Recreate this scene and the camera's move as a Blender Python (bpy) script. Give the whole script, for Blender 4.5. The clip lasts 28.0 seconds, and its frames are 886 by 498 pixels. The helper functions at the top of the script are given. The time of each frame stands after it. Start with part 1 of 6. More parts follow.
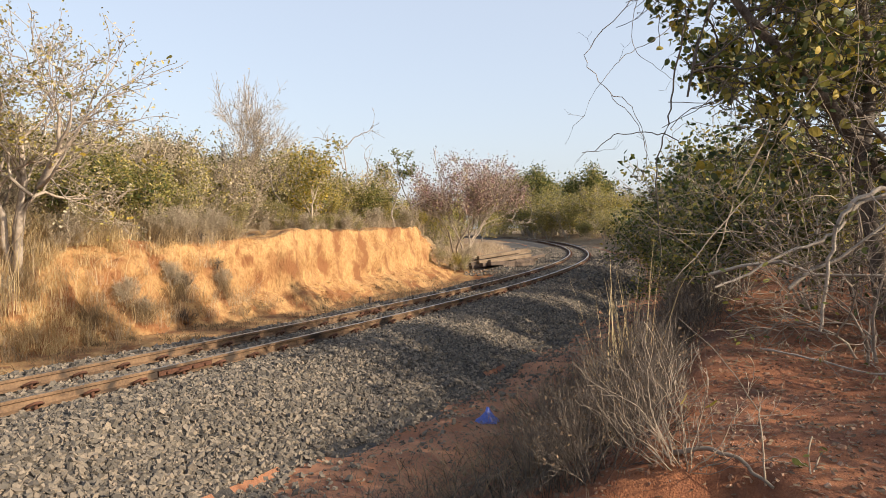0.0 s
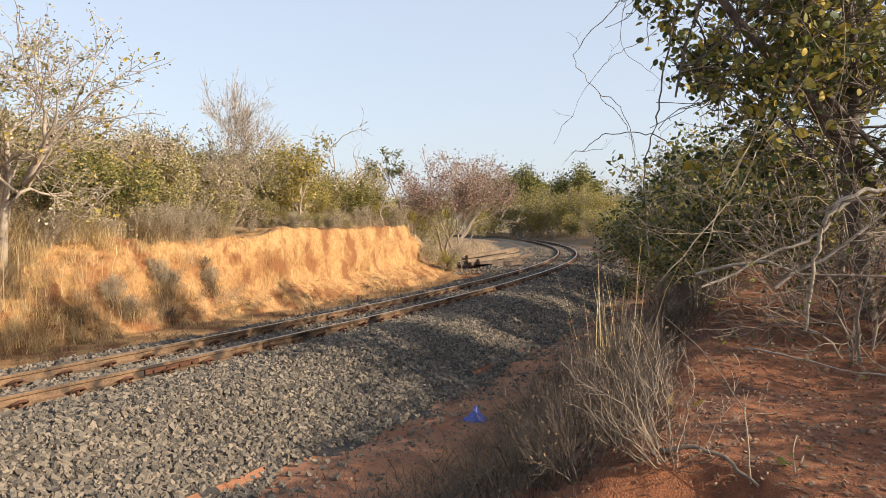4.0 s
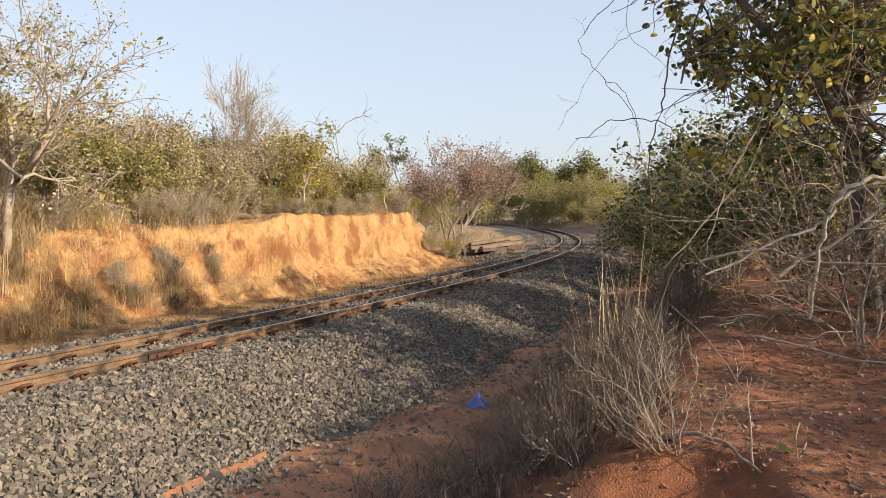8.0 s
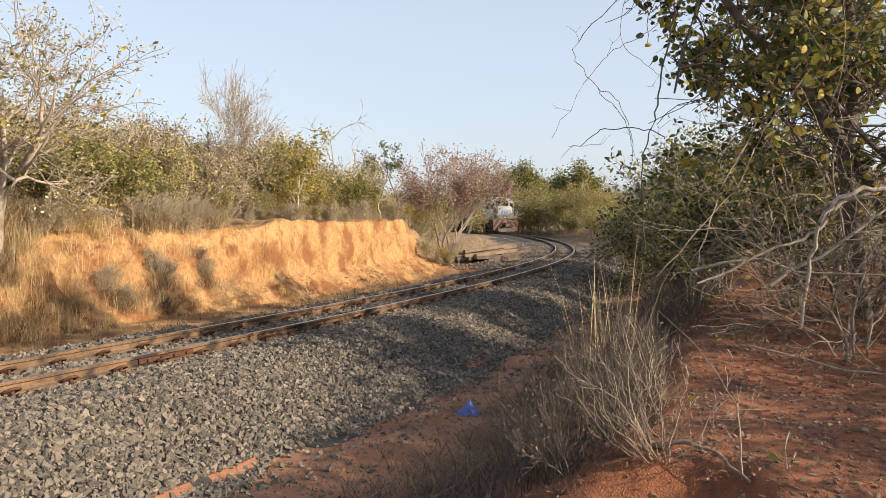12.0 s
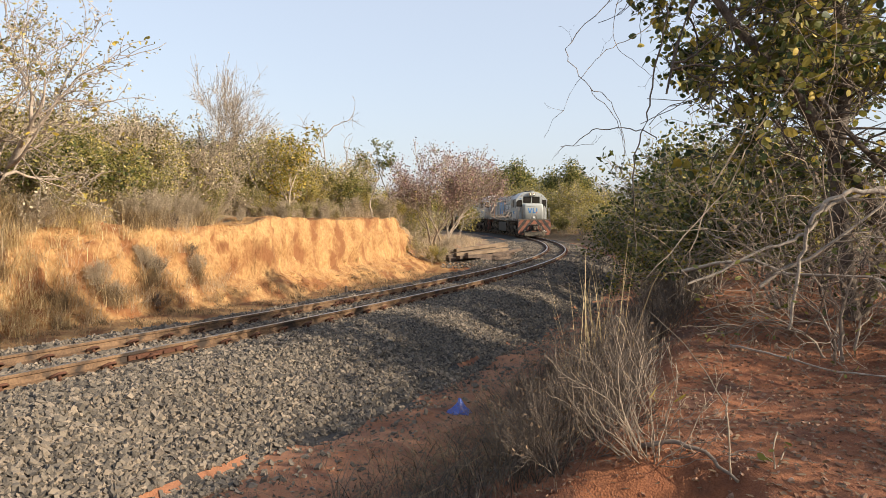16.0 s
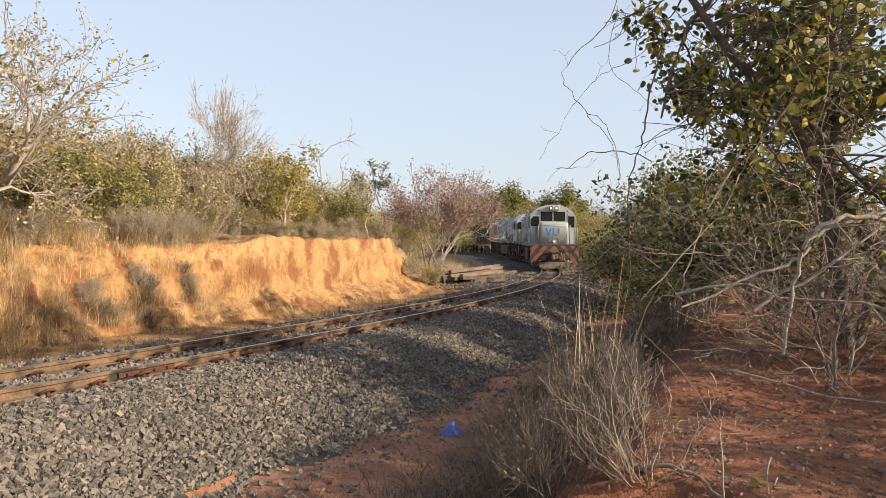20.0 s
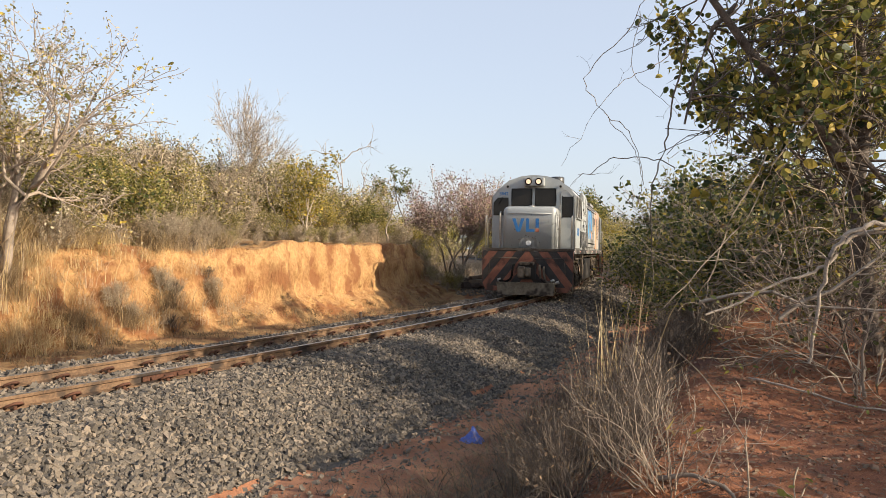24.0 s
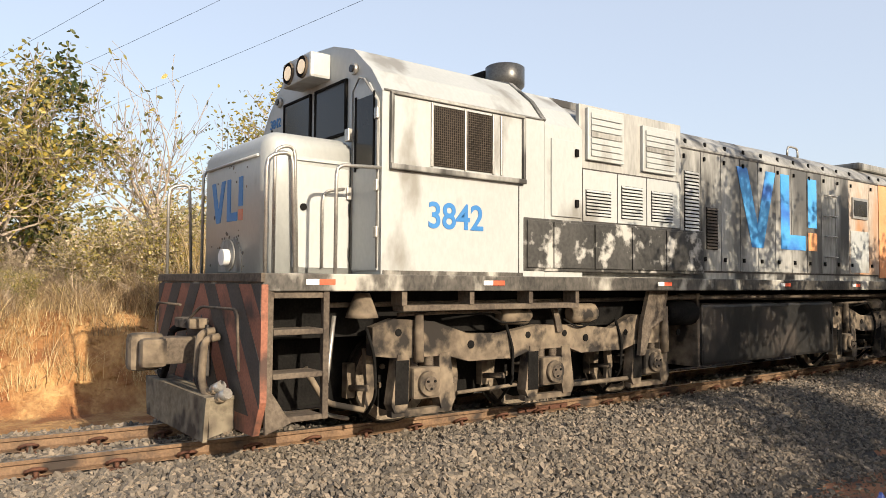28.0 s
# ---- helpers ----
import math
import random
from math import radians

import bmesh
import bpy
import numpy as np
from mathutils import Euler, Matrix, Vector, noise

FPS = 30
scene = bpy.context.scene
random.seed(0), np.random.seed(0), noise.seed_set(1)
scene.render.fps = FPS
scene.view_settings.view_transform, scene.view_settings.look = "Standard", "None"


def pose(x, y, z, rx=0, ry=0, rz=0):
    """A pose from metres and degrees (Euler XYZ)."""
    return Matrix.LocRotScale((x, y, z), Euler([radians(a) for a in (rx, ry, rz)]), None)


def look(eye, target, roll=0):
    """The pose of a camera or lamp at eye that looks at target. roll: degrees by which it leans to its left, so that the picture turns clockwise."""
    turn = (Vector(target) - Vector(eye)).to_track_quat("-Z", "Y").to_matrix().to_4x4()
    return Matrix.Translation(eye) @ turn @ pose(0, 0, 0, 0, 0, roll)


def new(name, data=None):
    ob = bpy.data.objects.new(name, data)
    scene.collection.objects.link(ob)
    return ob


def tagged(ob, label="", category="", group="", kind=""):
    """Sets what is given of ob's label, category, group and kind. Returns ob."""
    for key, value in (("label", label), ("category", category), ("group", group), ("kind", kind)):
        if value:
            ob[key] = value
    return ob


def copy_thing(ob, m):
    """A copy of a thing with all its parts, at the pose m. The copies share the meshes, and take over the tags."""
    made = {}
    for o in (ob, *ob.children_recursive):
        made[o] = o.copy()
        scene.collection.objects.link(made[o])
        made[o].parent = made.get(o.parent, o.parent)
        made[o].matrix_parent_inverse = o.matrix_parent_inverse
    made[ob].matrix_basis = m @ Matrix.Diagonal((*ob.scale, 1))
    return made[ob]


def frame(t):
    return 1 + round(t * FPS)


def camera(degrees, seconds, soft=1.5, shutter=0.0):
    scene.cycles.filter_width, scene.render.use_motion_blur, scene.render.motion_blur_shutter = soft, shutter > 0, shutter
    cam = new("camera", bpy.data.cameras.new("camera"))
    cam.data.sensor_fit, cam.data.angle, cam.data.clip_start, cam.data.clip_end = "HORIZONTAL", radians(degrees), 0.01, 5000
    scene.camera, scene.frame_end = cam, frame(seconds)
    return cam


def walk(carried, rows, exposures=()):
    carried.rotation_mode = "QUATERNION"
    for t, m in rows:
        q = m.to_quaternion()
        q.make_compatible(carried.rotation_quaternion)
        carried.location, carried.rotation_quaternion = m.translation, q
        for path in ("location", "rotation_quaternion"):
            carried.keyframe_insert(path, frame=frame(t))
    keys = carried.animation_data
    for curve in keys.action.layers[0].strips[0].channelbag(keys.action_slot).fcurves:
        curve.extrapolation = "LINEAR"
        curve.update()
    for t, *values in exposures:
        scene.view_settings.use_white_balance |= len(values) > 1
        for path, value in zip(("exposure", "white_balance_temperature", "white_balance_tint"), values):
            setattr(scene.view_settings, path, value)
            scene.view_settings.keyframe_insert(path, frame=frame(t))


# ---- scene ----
# Camera: held by hand on the bank, turning with the train at the end.
LENS = 62.42
cam = camera(LENS, 28.0, soft=0.7)


def aim(t, yaw, tilt, lean, x, y, z):
    """A row of the path: yaw to the left, tilt up and lean in degrees, and the eye."""
    q, p = radians(yaw), radians(tilt)
    way = Vector((-math.sin(q) * math.cos(p), math.cos(q) * math.cos(p), math.sin(p)))
    eye = Vector((x, y, z))
    return t, look(eye, eye + way * 10, lean)


PATH = [
    (0.0, -0.00, -1.53, -1.32, -0.000, -0.001, 1.566),
    (0.5, -0.14, -1.61, -1.42, -0.002, -0.006, 1.568),
    (1.0, -0.32, -1.48, -1.24, -0.001, 0.000, 1.567),
    (1.5, -0.59, -1.54, -1.18, -0.002, 0.002, 1.567),
    (2.0, -0.82, -1.51, -1.16, 0.000, 0.000, 1.568),
    (2.5, -0.77, -1.61, -1.11, 0.002, 0.001, 1.566),
    (3.0, -0.90, -1.68, -1.12, 0.004, 0.001, 1.564),
    (3.5, -0.89, -1.55, -1.09, 0.004, -0.002, 1.564),
    (5.5, -0.81, -2.05, -0.92, -0.007, 0.001, 1.564),
    (6.0, -0.43, -1.99, -0.96, -0.001, 0.003, 1.563),
    (6.5, -0.33, -2.18, -0.87, -0.001, -0.001, 1.564),
    (7.0, -0.61, -2.45, -0.82, -0.002, 0.003, 1.557),
    (7.5, -0.81, -2.55, -0.61, 0.003, 0.014, 1.554),
    (8.0, -0.59, -2.61, -0.82, 0.004, 0.012, 1.551),
    (8.5, -0.69, -2.45, -0.59, 0.006, 0.009, 1.549),
    (9.0, -0.90, -2.33, -0.30, 0.009, 0.012, 1.546),
    (9.5, -0.88, -2.34, -0.29, 0.016, 0.019, 1.543),
    (10.0, -1.01, -2.36, -0.32, 0.015, 0.019, 1.542),
    (10.5, -1.03, -2.29, -0.34, 0.018, 0.017, 1.544),
    (11.0, -1.01, -2.12, -0.45, 0.019, 0.017, 1.547),
    (11.5, -1.05, -2.04, -0.35, 0.019, 0.017, 1.545),
    (12.0, -1.05, -2.02, -0.26, 0.021, 0.015, 1.542),
    (12.5, -1.51, -1.89, -0.13, 0.021, 0.021, 1.542),
    (14.5, -1.59, -1.94, 0.13, 0.018, 0.019, 1.540),
    (15.0, -1.59, -1.96, 0.28, 0.019, 0.018, 1.546),
    (15.5, -1.62, -2.03, 0.31, 0.021, 0.018, 1.541),
    (16.0, -1.72, -2.14, 0.20, 0.020, 0.017, 1.543),
    (16.5, -1.79, -2.11, 0.19, 0.023, 0.015, 1.543),
    (17.0, -1.75, -2.26, 0.24, 0.021, 0.015, 1.544),
    (17.5, -1.93, -1.83, 0.47, 0.016, 0.014, 1.539),
    (18.0, -2.06, -1.48, 0.48, 0.025, 0.028, 1.536),
    (18.5, -2.09, -1.14, 0.48, 0.028, 0.034, 1.530),
    (19.0, -2.13, -0.93, 0.86, 0.028, 0.033, 1.531),
    (19.5, -2.13, -0.72, 0.86, 0.025, 0.028, 1.531),
    (20.0, -2.09, -0.45, 0.95, 0.027, 0.024, 1.530),
    (20.5, -2.12, -0.40, 1.06, 0.034, 0.028, 1.529),
    (22.5, -1.41, -0.33, 1.16, 0.020, 0.033, 1.531),
    (23.0, -1.15, -0.20, 1.21, 0.022, 0.032, 1.532),
    (23.5, -0.77, -0.10, 1.14, 0.019, 0.027, 1.531),
    (24.0, -0.49, -0.02, 1.12, 0.016, 0.026, 1.532),
    (24.5, 0.29, 0.26, 1.42, 0.010, 0.018, 1.536),
    (25.0, 1.59, 0.69, 1.40, 0.006, 0.016, 1.535),
    (25.5, 2.74, 1.28, 1.61, 0.004, 0.008, 1.537),
    (26.0, 5.76, 1.69, 1.26, -0.009, -0.003, 1.550),
    (26.5, 10.46, 2.19, 1.12, -0.027, -0.012, 1.553),
    (27.0, 15.06, 2.16, 0.61, -0.073, 0.009, 1.553),
    (27.5, 19.70, 2.38, 0.66, -0.073, -0.011, 1.531),
    (28.0, 27.09, 2.58, 0.40, -0.053, -0.025, 1.532),
]
walk(cam, [aim(*row) for row in PATH], exposures=[(0.0, 0.62, 6750, 10), (28.0, 0.62, 6750, 10)])

# ---- light ----
SUN_TURN = radians(115)   # from north (y) towards east (x)
SUN_HIGH = radians(22)
sky = bpy.data.worlds.new("sky")
scene.world = sky
sky.use_nodes = True
sn = sky.node_tree
sn.nodes.clear()
tex = sn.nodes.new("ShaderNodeTexSky")
tex.sky_type, tex.sun_disc = "NISHITA", False
tex.sun_elevation, tex.sun_rotation = SUN_HIGH, SUN_TURN
tex.air_density, tex.dust_density, tex.ozone_density = 1.0, 2.4, 1.0
bg = sn.nodes.new("ShaderNodeBackground")
bg.inputs[1].default_value = 0.15
wo = sn.nodes.new("ShaderNodeOutputWorld")
haze = sn.nodes.new("ShaderNodeMix")   # dry-season haze whitens the sky
haze.data_type = "RGBA"
up = sn.nodes.new("ShaderNodeTexCoord")
sep = sn.nodes.new("ShaderNodeSeparateXYZ")
thin_out = sn.nodes.new("ShaderNodeMapRange")   # the haze thins out overhead
thin_out.inputs[1].default_value, thin_out.inputs[2].default_value = 0.35, 0.85
thin_out.inputs[3].default_value, thin_out.inputs[4].default_value = 0.6, 0.12
sn.links.new(up.outputs["Generated"], sep.inputs[0])
sn.links.new(sep.outputs["Z"], thin_out.inputs[0])
sn.links.new(thin_out.outputs[0], haze.inputs[0])
haze.inputs[7].default_value = (3.3, 3.65, 4.4, 1)
sn.links.new(tex.outputs[0], haze.inputs[6])
sn.links.new(haze.outputs[2], bg.inputs[0])
sn.links.new(bg.outputs[0], wo.inputs[0])
sun = new("sun", bpy.data.lights.new("sun", "SUN"))
sun.data.energy, sun.data.angle, sun.data.color = 4.8, radians(0.55), (1.0, 0.87, 0.69)
sun.matrix_world = look((0, 0, 0), (-math.sin(SUN_TURN) * math.cos(SUN_HIGH), -math.cos(SUN_TURN) * math.cos(SUN_HIGH), -math.sin(SUN_HIGH)))
sun.location = (40, -15, 40)

# ---- materials ----
DUST = 0.88   # the dry season dulls every colour a little


def mat(name, a, b, scale=3.0, rough=0.8, metal=0.0, bump=0.3, fine=40.0, c=None, spots=0.0, spot_scale=1.2, island=0.0, leafy=0.0, dist=0.02, rnd=0.0, stretch=1.0, spec=0.5):
    """Two colours mixed by coarse and fine noise, a third in patches, with relief; island and rnd vary it piece by piece."""
    a, b = tuple(v * DUST for v in a), tuple(v * DUST for v in b)
    c = c and tuple(v * DUST for v in c)
    m = bpy.data.materials.new(name)
    m.use_nodes = True
    nt = m.node_tree
    bs = nt.nodes["Principled BSDF"]
    co = nt.nodes.new("ShaderNodeTexCoord")
    n1, n2 = nt.nodes.new("ShaderNodeTexNoise"), nt.nodes.new("ShaderNodeTexNoise")
    n1.inputs["Scale"].default_value, n1.inputs["Detail"].default_value = scale, 5
    n2.inputs["Scale"].default_value, n2.inputs["Detail"].default_value = fine, 3
    mp = nt.nodes.new("ShaderNodeMapping")
    mp.inputs["Scale"].default_value = (1, 1, stretch)
    nt.links.new(co.outputs["Object"], mp.inputs["Vector"])
    for n in (n1, n2):
        nt.links.new(mp.outputs["Vector"], n.inputs["Vector"])
    mid = nt.nodes.new("ShaderNodeMath")
    mid.operation = "MULTIPLY_ADD"
    mid.inputs[1].default_value = 0.45
    nt.links.new(n2.outputs[0], mid.inputs[0])
    half = nt.nodes.new("ShaderNodeMath")
    half.operation, half.inputs[1].default_value = "MULTIPLY", 0.55
    nt.links.new(n1.outputs[0], half.inputs[0])
    nt.links.new(half.outputs[0], mid.inputs[2])
    factor = mid.outputs[0]
    if island or rnd:
        src = nt.nodes.new("ShaderNodeNewGeometry").outputs["Random Per Island"] if island else nt.nodes.new("ShaderNodeObjectInfo").outputs["Random"]
        mx = nt.nodes.new("ShaderNodeMix")
        mx.inputs[0].default_value = island or rnd
        nt.links.new(factor, mx.inputs[2])
        nt.links.new(src, mx.inputs[3])
        factor = mx.outputs[0]
    ramp = nt.nodes.new("ShaderNodeValToRGB")
    lo, hi = (0.36, 0.64) if not (island or rnd) else (0.15, 0.85)
    ramp.color_ramp.elements[0].position, ramp.color_ramp.elements[0].color = lo, (*a, 1)
    ramp.color_ramp.elements[1].position, ramp.color_ramp.elements[1].color = hi, (*b, 1)
    if c and not spots:
        e = ramp.color_ramp.elements.new((lo + hi) / 2)
        e.color = (*c, 1)
    nt.links.new(factor, ramp.inputs[0])
    colour = ramp.outputs[0]
    if c and spots:
        n3 = nt.nodes.new("ShaderNodeTexNoise")
        n3.inputs["Scale"].default_value, n3.inputs["Detail"].default_value = spot_scale, 6
        nt.links.new(mp.outputs["Vector"], n3.inputs["Vector"])
        r3 = nt.nodes.new("ShaderNodeValToRGB")
        r3.color_ramp.elements[0].position, r3.color_ramp.elements[1].position = 0.62 - spots * 0.25, 0.70 - spots * 0.2
        nt.links.new(n3.outputs[0], r3.inputs[0])
        m3 = nt.nodes.new("ShaderNodeMix")
        m3.data_type = "RGBA"
        nt.links.new(r3.outputs[0], m3.inputs[0])
        nt.links.new(colour, m3.inputs[6])
        m3.inputs[7].default_value = (*c, 1)
        colour = m3.outputs[2]
    nt.links.new(colour, bs.inputs["Base Color"])
    bs.inputs["Roughness"].default_value, bs.inputs["Metallic"].default_value = rough, metal
    bs.inputs["Specular IOR Level"].default_value = spec
    if bump:
        bp = nt.nodes.new("ShaderNodeBump")
        bp.inputs["Strength"].default_value, bp.inputs["Distance"].default_value = bump, dist
        nt.links.new(mid.outputs[0], bp.inputs["Height"])
        nt.links.new(bp.outputs[0], bs.inputs["Normal"])
    if leafy:
        tr = nt.nodes.new("ShaderNodeBsdfTranslucent")
        nt.links.new(colour, tr.inputs[0])
        ms = nt.nodes.new("ShaderNodeMixShader")
        ms.inputs[0].default_value = leafy
        nt.links.new(bs.outputs[0], ms.inputs[1])
        nt.links.new(tr.outputs[0], ms.inputs[2])
        nt.links.new(ms.outputs[0], nt.nodes["Material Output"].inputs[0])
    return m


def glow(name, colour, strength):
    m = bpy.data.materials.new(name)
    m.use_nodes = True
    bs = m.node_tree.nodes["Principled BSDF"]
    bs.inputs["Base Color"].default_value = (*colour, 1)
    bs.inputs["Emission Color"].default_value = (*colour, 1)
    bs.inputs["Emission Strength"].default_value = strength
    return m


SOIL = mat("red_soil", (0.185, 0.063, 0.029), (0.37, 0.145, 0.064), 3.0, 0.95, bump=1.0, fine=80, c=(0.14, 0.058, 0.034), spots=0.3, spot_scale=1.3, dist=0.03)
CUT = mat("cut_earth", (0.285, 0.135, 0.05), (0.53, 0.325, 0.138), 2.2, 0.95, bump=1.0, fine=16, c=(0.25, 0.106, 0.04), spots=0.42, spot_scale=1.6, dist=0.1, stretch=0.55)
# sandier than the bank, and lightened to brighten the path's shade
SAND_LIFTED = mat("lifted_trodden_sand", (0.30, 0.12, 0.06), (0.49, 0.23, 0.122), 2.2, 0.95, bump=0.8, fine=70, c=(0.24, 0.10, 0.055), spots=0.3, spot_scale=1.6, dist=0.02)
LITTER = mat("dry_litter", (0.17, 0.115, 0.065), (0.40, 0.275, 0.155), 2.5, 0.95, bump=0.8, fine=45, c=(0.25, 0.12, 0.06), spots=0.3, spot_scale=0.5)
# bed under the stones, darkened to deepen the shade between them
BED = mat("shaded_ballast_bed", (0.035, 0.031, 0.028), (0.10, 0.088, 0.076), 18, 0.95, bump=1.0, fine=60)
STONE = mat("ballast_stone", (0.055, 0.048, 0.042), (0.32, 0.255, 0.19), 9, 0.9, bump=0.6, fine=70, c=(0.165, 0.14, 0.112), island=0.55)
STONE_ONE = mat("crushed_stone", (0.055, 0.048, 0.042), (0.32, 0.255, 0.19), 9, 0.9, bump=0.6, fine=70, c=(0.165, 0.14, 0.112), rnd=0.55)
RAIL = mat("rail_rust", (0.095, 0.056, 0.033), (0.27, 0.165, 0.092), 3, 0.75, 0.15, bump=0.2, fine=40, c=(0.04, 0.027, 0.02), spots=0.36, spot_scale=2.0)
SHINE = mat("rail_top", (0.42, 0.40, 0.38), (0.62, 0.60, 0.57), 4, 0.33, 0.9, bump=0.05)
CLIP = mat("rusty_iron", (0.07, 0.032, 0.02), (0.16, 0.07, 0.042), 8, 0.8, 0.4, bump=0.3)
TIMBER = mat("old_timber", (0.06, 0.042, 0.032), (0.17, 0.12, 0.09), 4, 0.9, bump=0.6, fine=30)
# paler copy of the old timber, for sleepers lit on top
PALE_TIMBER = mat("top_lit_timber", (0.15, 0.10, 0.062), (0.30, 0.22, 0.15), 4, 0.85, bump=0.4, fine=30)
BARK = mat("grey_bark", (0.22, 0.175, 0.14), (0.46, 0.40, 0.33), 9, 0.9, bump=0.6, fine=50)
PALE_BARK = mat("pale_bark", (0.27, 0.21, 0.16), (0.50, 0.41, 0.33), 7, 0.9, bump=0.5, fine=40)
DARK_BARK = mat("dark_bark", (0.07, 0.055, 0.045), (0.20, 0.16, 0.13), 9, 0.9, bump=0.6, fine=50)
TWIG = mat("dry_twigs", (0.29, 0.225, 0.16), (0.60, 0.49, 0.37), 9, 0.9, bump=0.2, island=0.5)
LEAF_GREEN = mat("green_leaves", (0.07, 0.09, 0.022), (0.29, 0.27, 0.06), 1.5, 0.5, bump=0, c=(0.15, 0.165, 0.038), island=0.75, leafy=0.42)
LEAF_DARK = mat("dark_leaves", (0.022, 0.04, 0.012), (0.085, 0.105, 0.03), 1.5, 0.5, bump=0, c=(0.045, 0.07, 0.018), island=0.7, leafy=0.3)
LEAF_YELLOW = mat("yellowing_leaves", (0.13, 0.13, 0.03), (0.60, 0.43, 0.07), 1.5, 0.6, bump=0, c=(0.34, 0.28, 0.055), island=0.7, leafy=0.35)
LEAF_OLIVE = mat("olive_leaves", (0.13, 0.125, 0.035), (0.66, 0.54, 0.19), 1.5, 0.6, bump=0, c=(0.38, 0.33, 0.10), island=0.75, leafy=0.4)
LEAF_GREY = mat("greyish_leaves", (0.24, 0.205, 0.13), (0.74, 0.63, 0.45), 1.5, 0.7, bump=0, c=(0.52, 0.44, 0.30), island=0.75, leafy=0.35)
LEAF_MAUVE = mat("mauve_pods", (0.20, 0.115, 0.10), (0.50, 0.32, 0.28), 1.5, 0.7, bump=0, c=(0.33, 0.205, 0.18), island=0.7, leafy=0.25)
LEAF_DRY = mat("dead_leaves", (0.10, 0.06, 0.035), (0.30, 0.20, 0.12), 1.5, 0.8, bump=0, island=0.7, leafy=0.1)
STRAW = mat("dry_grass", (0.38, 0.27, 0.13), (0.86, 0.67, 0.39), 2, 0.8, bump=0, c=(0.63, 0.47, 0.25), island=0.7, leafy=0.35)
# dry grass of the bank, its colour darkened to stand for shade
STRAW_SHADED = mat("shade_dark_grass", (0.04, 0.033, 0.026), (0.20, 0.155, 0.115), 2, 0.85, bump=0, c=(0.085, 0.066, 0.049), island=0.7, leafy=0.15)
BLUE = mat("blue_plastic", (0.10, 0.17, 0.62), (0.16, 0.26, 0.78), 6, 0.4, bump=0.1, leafy=0.3)
SILVER = mat("loco_silver", (0.40, 0.418, 0.412), (0.475, 0.49, 0.48), 0.9, 0.42, 0.1, bump=0.04, fine=25, c=(0.25, 0.243, 0.222), spots=0.26, spot_scale=1.5, stretch=0.5)
# dark blotches are grime and painted tree shadow in one
GRIME_SHADE = mat("grimy_shaded_silver", (0.17, 0.166, 0.152), (0.40, 0.395, 0.37), 2.4, 0.5, 0.1, bump=0.08, fine=16, c=(0.04, 0.037, 0.033), spots=0.46, spot_scale=1.6, stretch=0.3)
# mottling mixes soot and peeling paint with painted dappled shade
SOOT_DAPPLE = mat("sooty_dappled_panel", (0.012, 0.012, 0.011), (0.06, 0.057, 0.052), 2, 0.6, bump=0.1, fine=20, c=(0.42, 0.41, 0.38), spots=0.40, spot_scale=4.5)
RUSTED = mat("rusty_underframe", (0.06, 0.045, 0.034), (0.17, 0.135, 0.10), 3, 0.85, 0.15, bump=0.4, fine=30, c=(0.03, 0.024, 0.02), spots=0.35, spot_scale=2)
DUSTY = mat("dusty_truck", (0.075, 0.057, 0.041), (0.255, 0.2, 0.14), 2.2, 0.9, 0.05, bump=0.4, fine=9, c=(0.02, 0.016, 0.013), spots=0.5, spot_scale=3.2)
# black iron parts, and the shade painted under the locomotive
BLACK = mat("black_iron_and_shade", (0.005, 0.005, 0.005), (0.016, 0.015, 0.014), 4, 0.9, bump=0.2, spec=0.1)
PILOT_RED = mat("pilot_red", (0.165, 0.062, 0.038), (0.33, 0.125, 0.074), 2.5, 0.75, bump=0.15, c=(0.07, 0.038, 0.028), spots=0.34, spot_scale=2.2)
STRIPE = mat("stripe_black", (0.02, 0.018, 0.016), (0.06, 0.05, 0.045), 3, 0.7, bump=0.1)
LOGO_BLUE = mat("paint_blue", (0.022, 0.15, 0.40), (0.035, 0.20, 0.48), 2, 0.5, bump=0.04)
SKY_BLUE = mat("paint_sky_blue", (0.05, 0.30, 0.66), (0.09, 0.38, 0.74), 2, 0.5, bump=0.04, c=(0.03, 0.13, 0.48), spots=0.32, spot_scale=0.9)
ORANGE = mat("paint_orange", (0.66, 0.28, 0.12), (0.78, 0.38, 0.17), 2, 0.5, bump=0.04)
REFLECT_RED = mat("reflector_red", (0.62, 0.10, 0.05), (0.72, 0.14, 0.07), 6, 0.35, bump=0)
REFLECT_WHITE = mat("reflector_white", (0.75, 0.74, 0.72), (0.85, 0.84, 0.82), 6, 0.35, bump=0)
STEEL = mat("worn_steel", (0.36, 0.34, 0.31), (0.55, 0.53, 0.49), 6, 0.4, 0.7, bump=0.08)
GLASS = mat("dark_cab_glass", (0.014, 0.012, 0.01), (0.03, 0.026, 0.022), 2, 0.15, bump=0, spec=0.25)
LAMP_ON = glow("headlight_glow", (0.9, 0.72, 0.5), 0.3)
HOPPER = mat("wagon_brown", (0.05, 0.035, 0.03), (0.13, 0.09, 0.07), 2, 0.8, bump=0.1, fine=20)
# shaded copy of the dry twigs, darkened in its colour
SHADE_TWIG = mat("shade_dark_twigs", (0.06, 0.048, 0.04), (0.19, 0.15, 0.12), 9, 0.9, bump=0.2, island=0.5)
SILL = mat("stained_sill", (0.022, 0.02, 0.018), (0.12, 0.108, 0.092), 2.5, 0.6, 0.1, bump=0.1, fine=25, c=(0.44, 0.42, 0.37), spots=0.3, spot_scale=2.4, stretch=0.6)
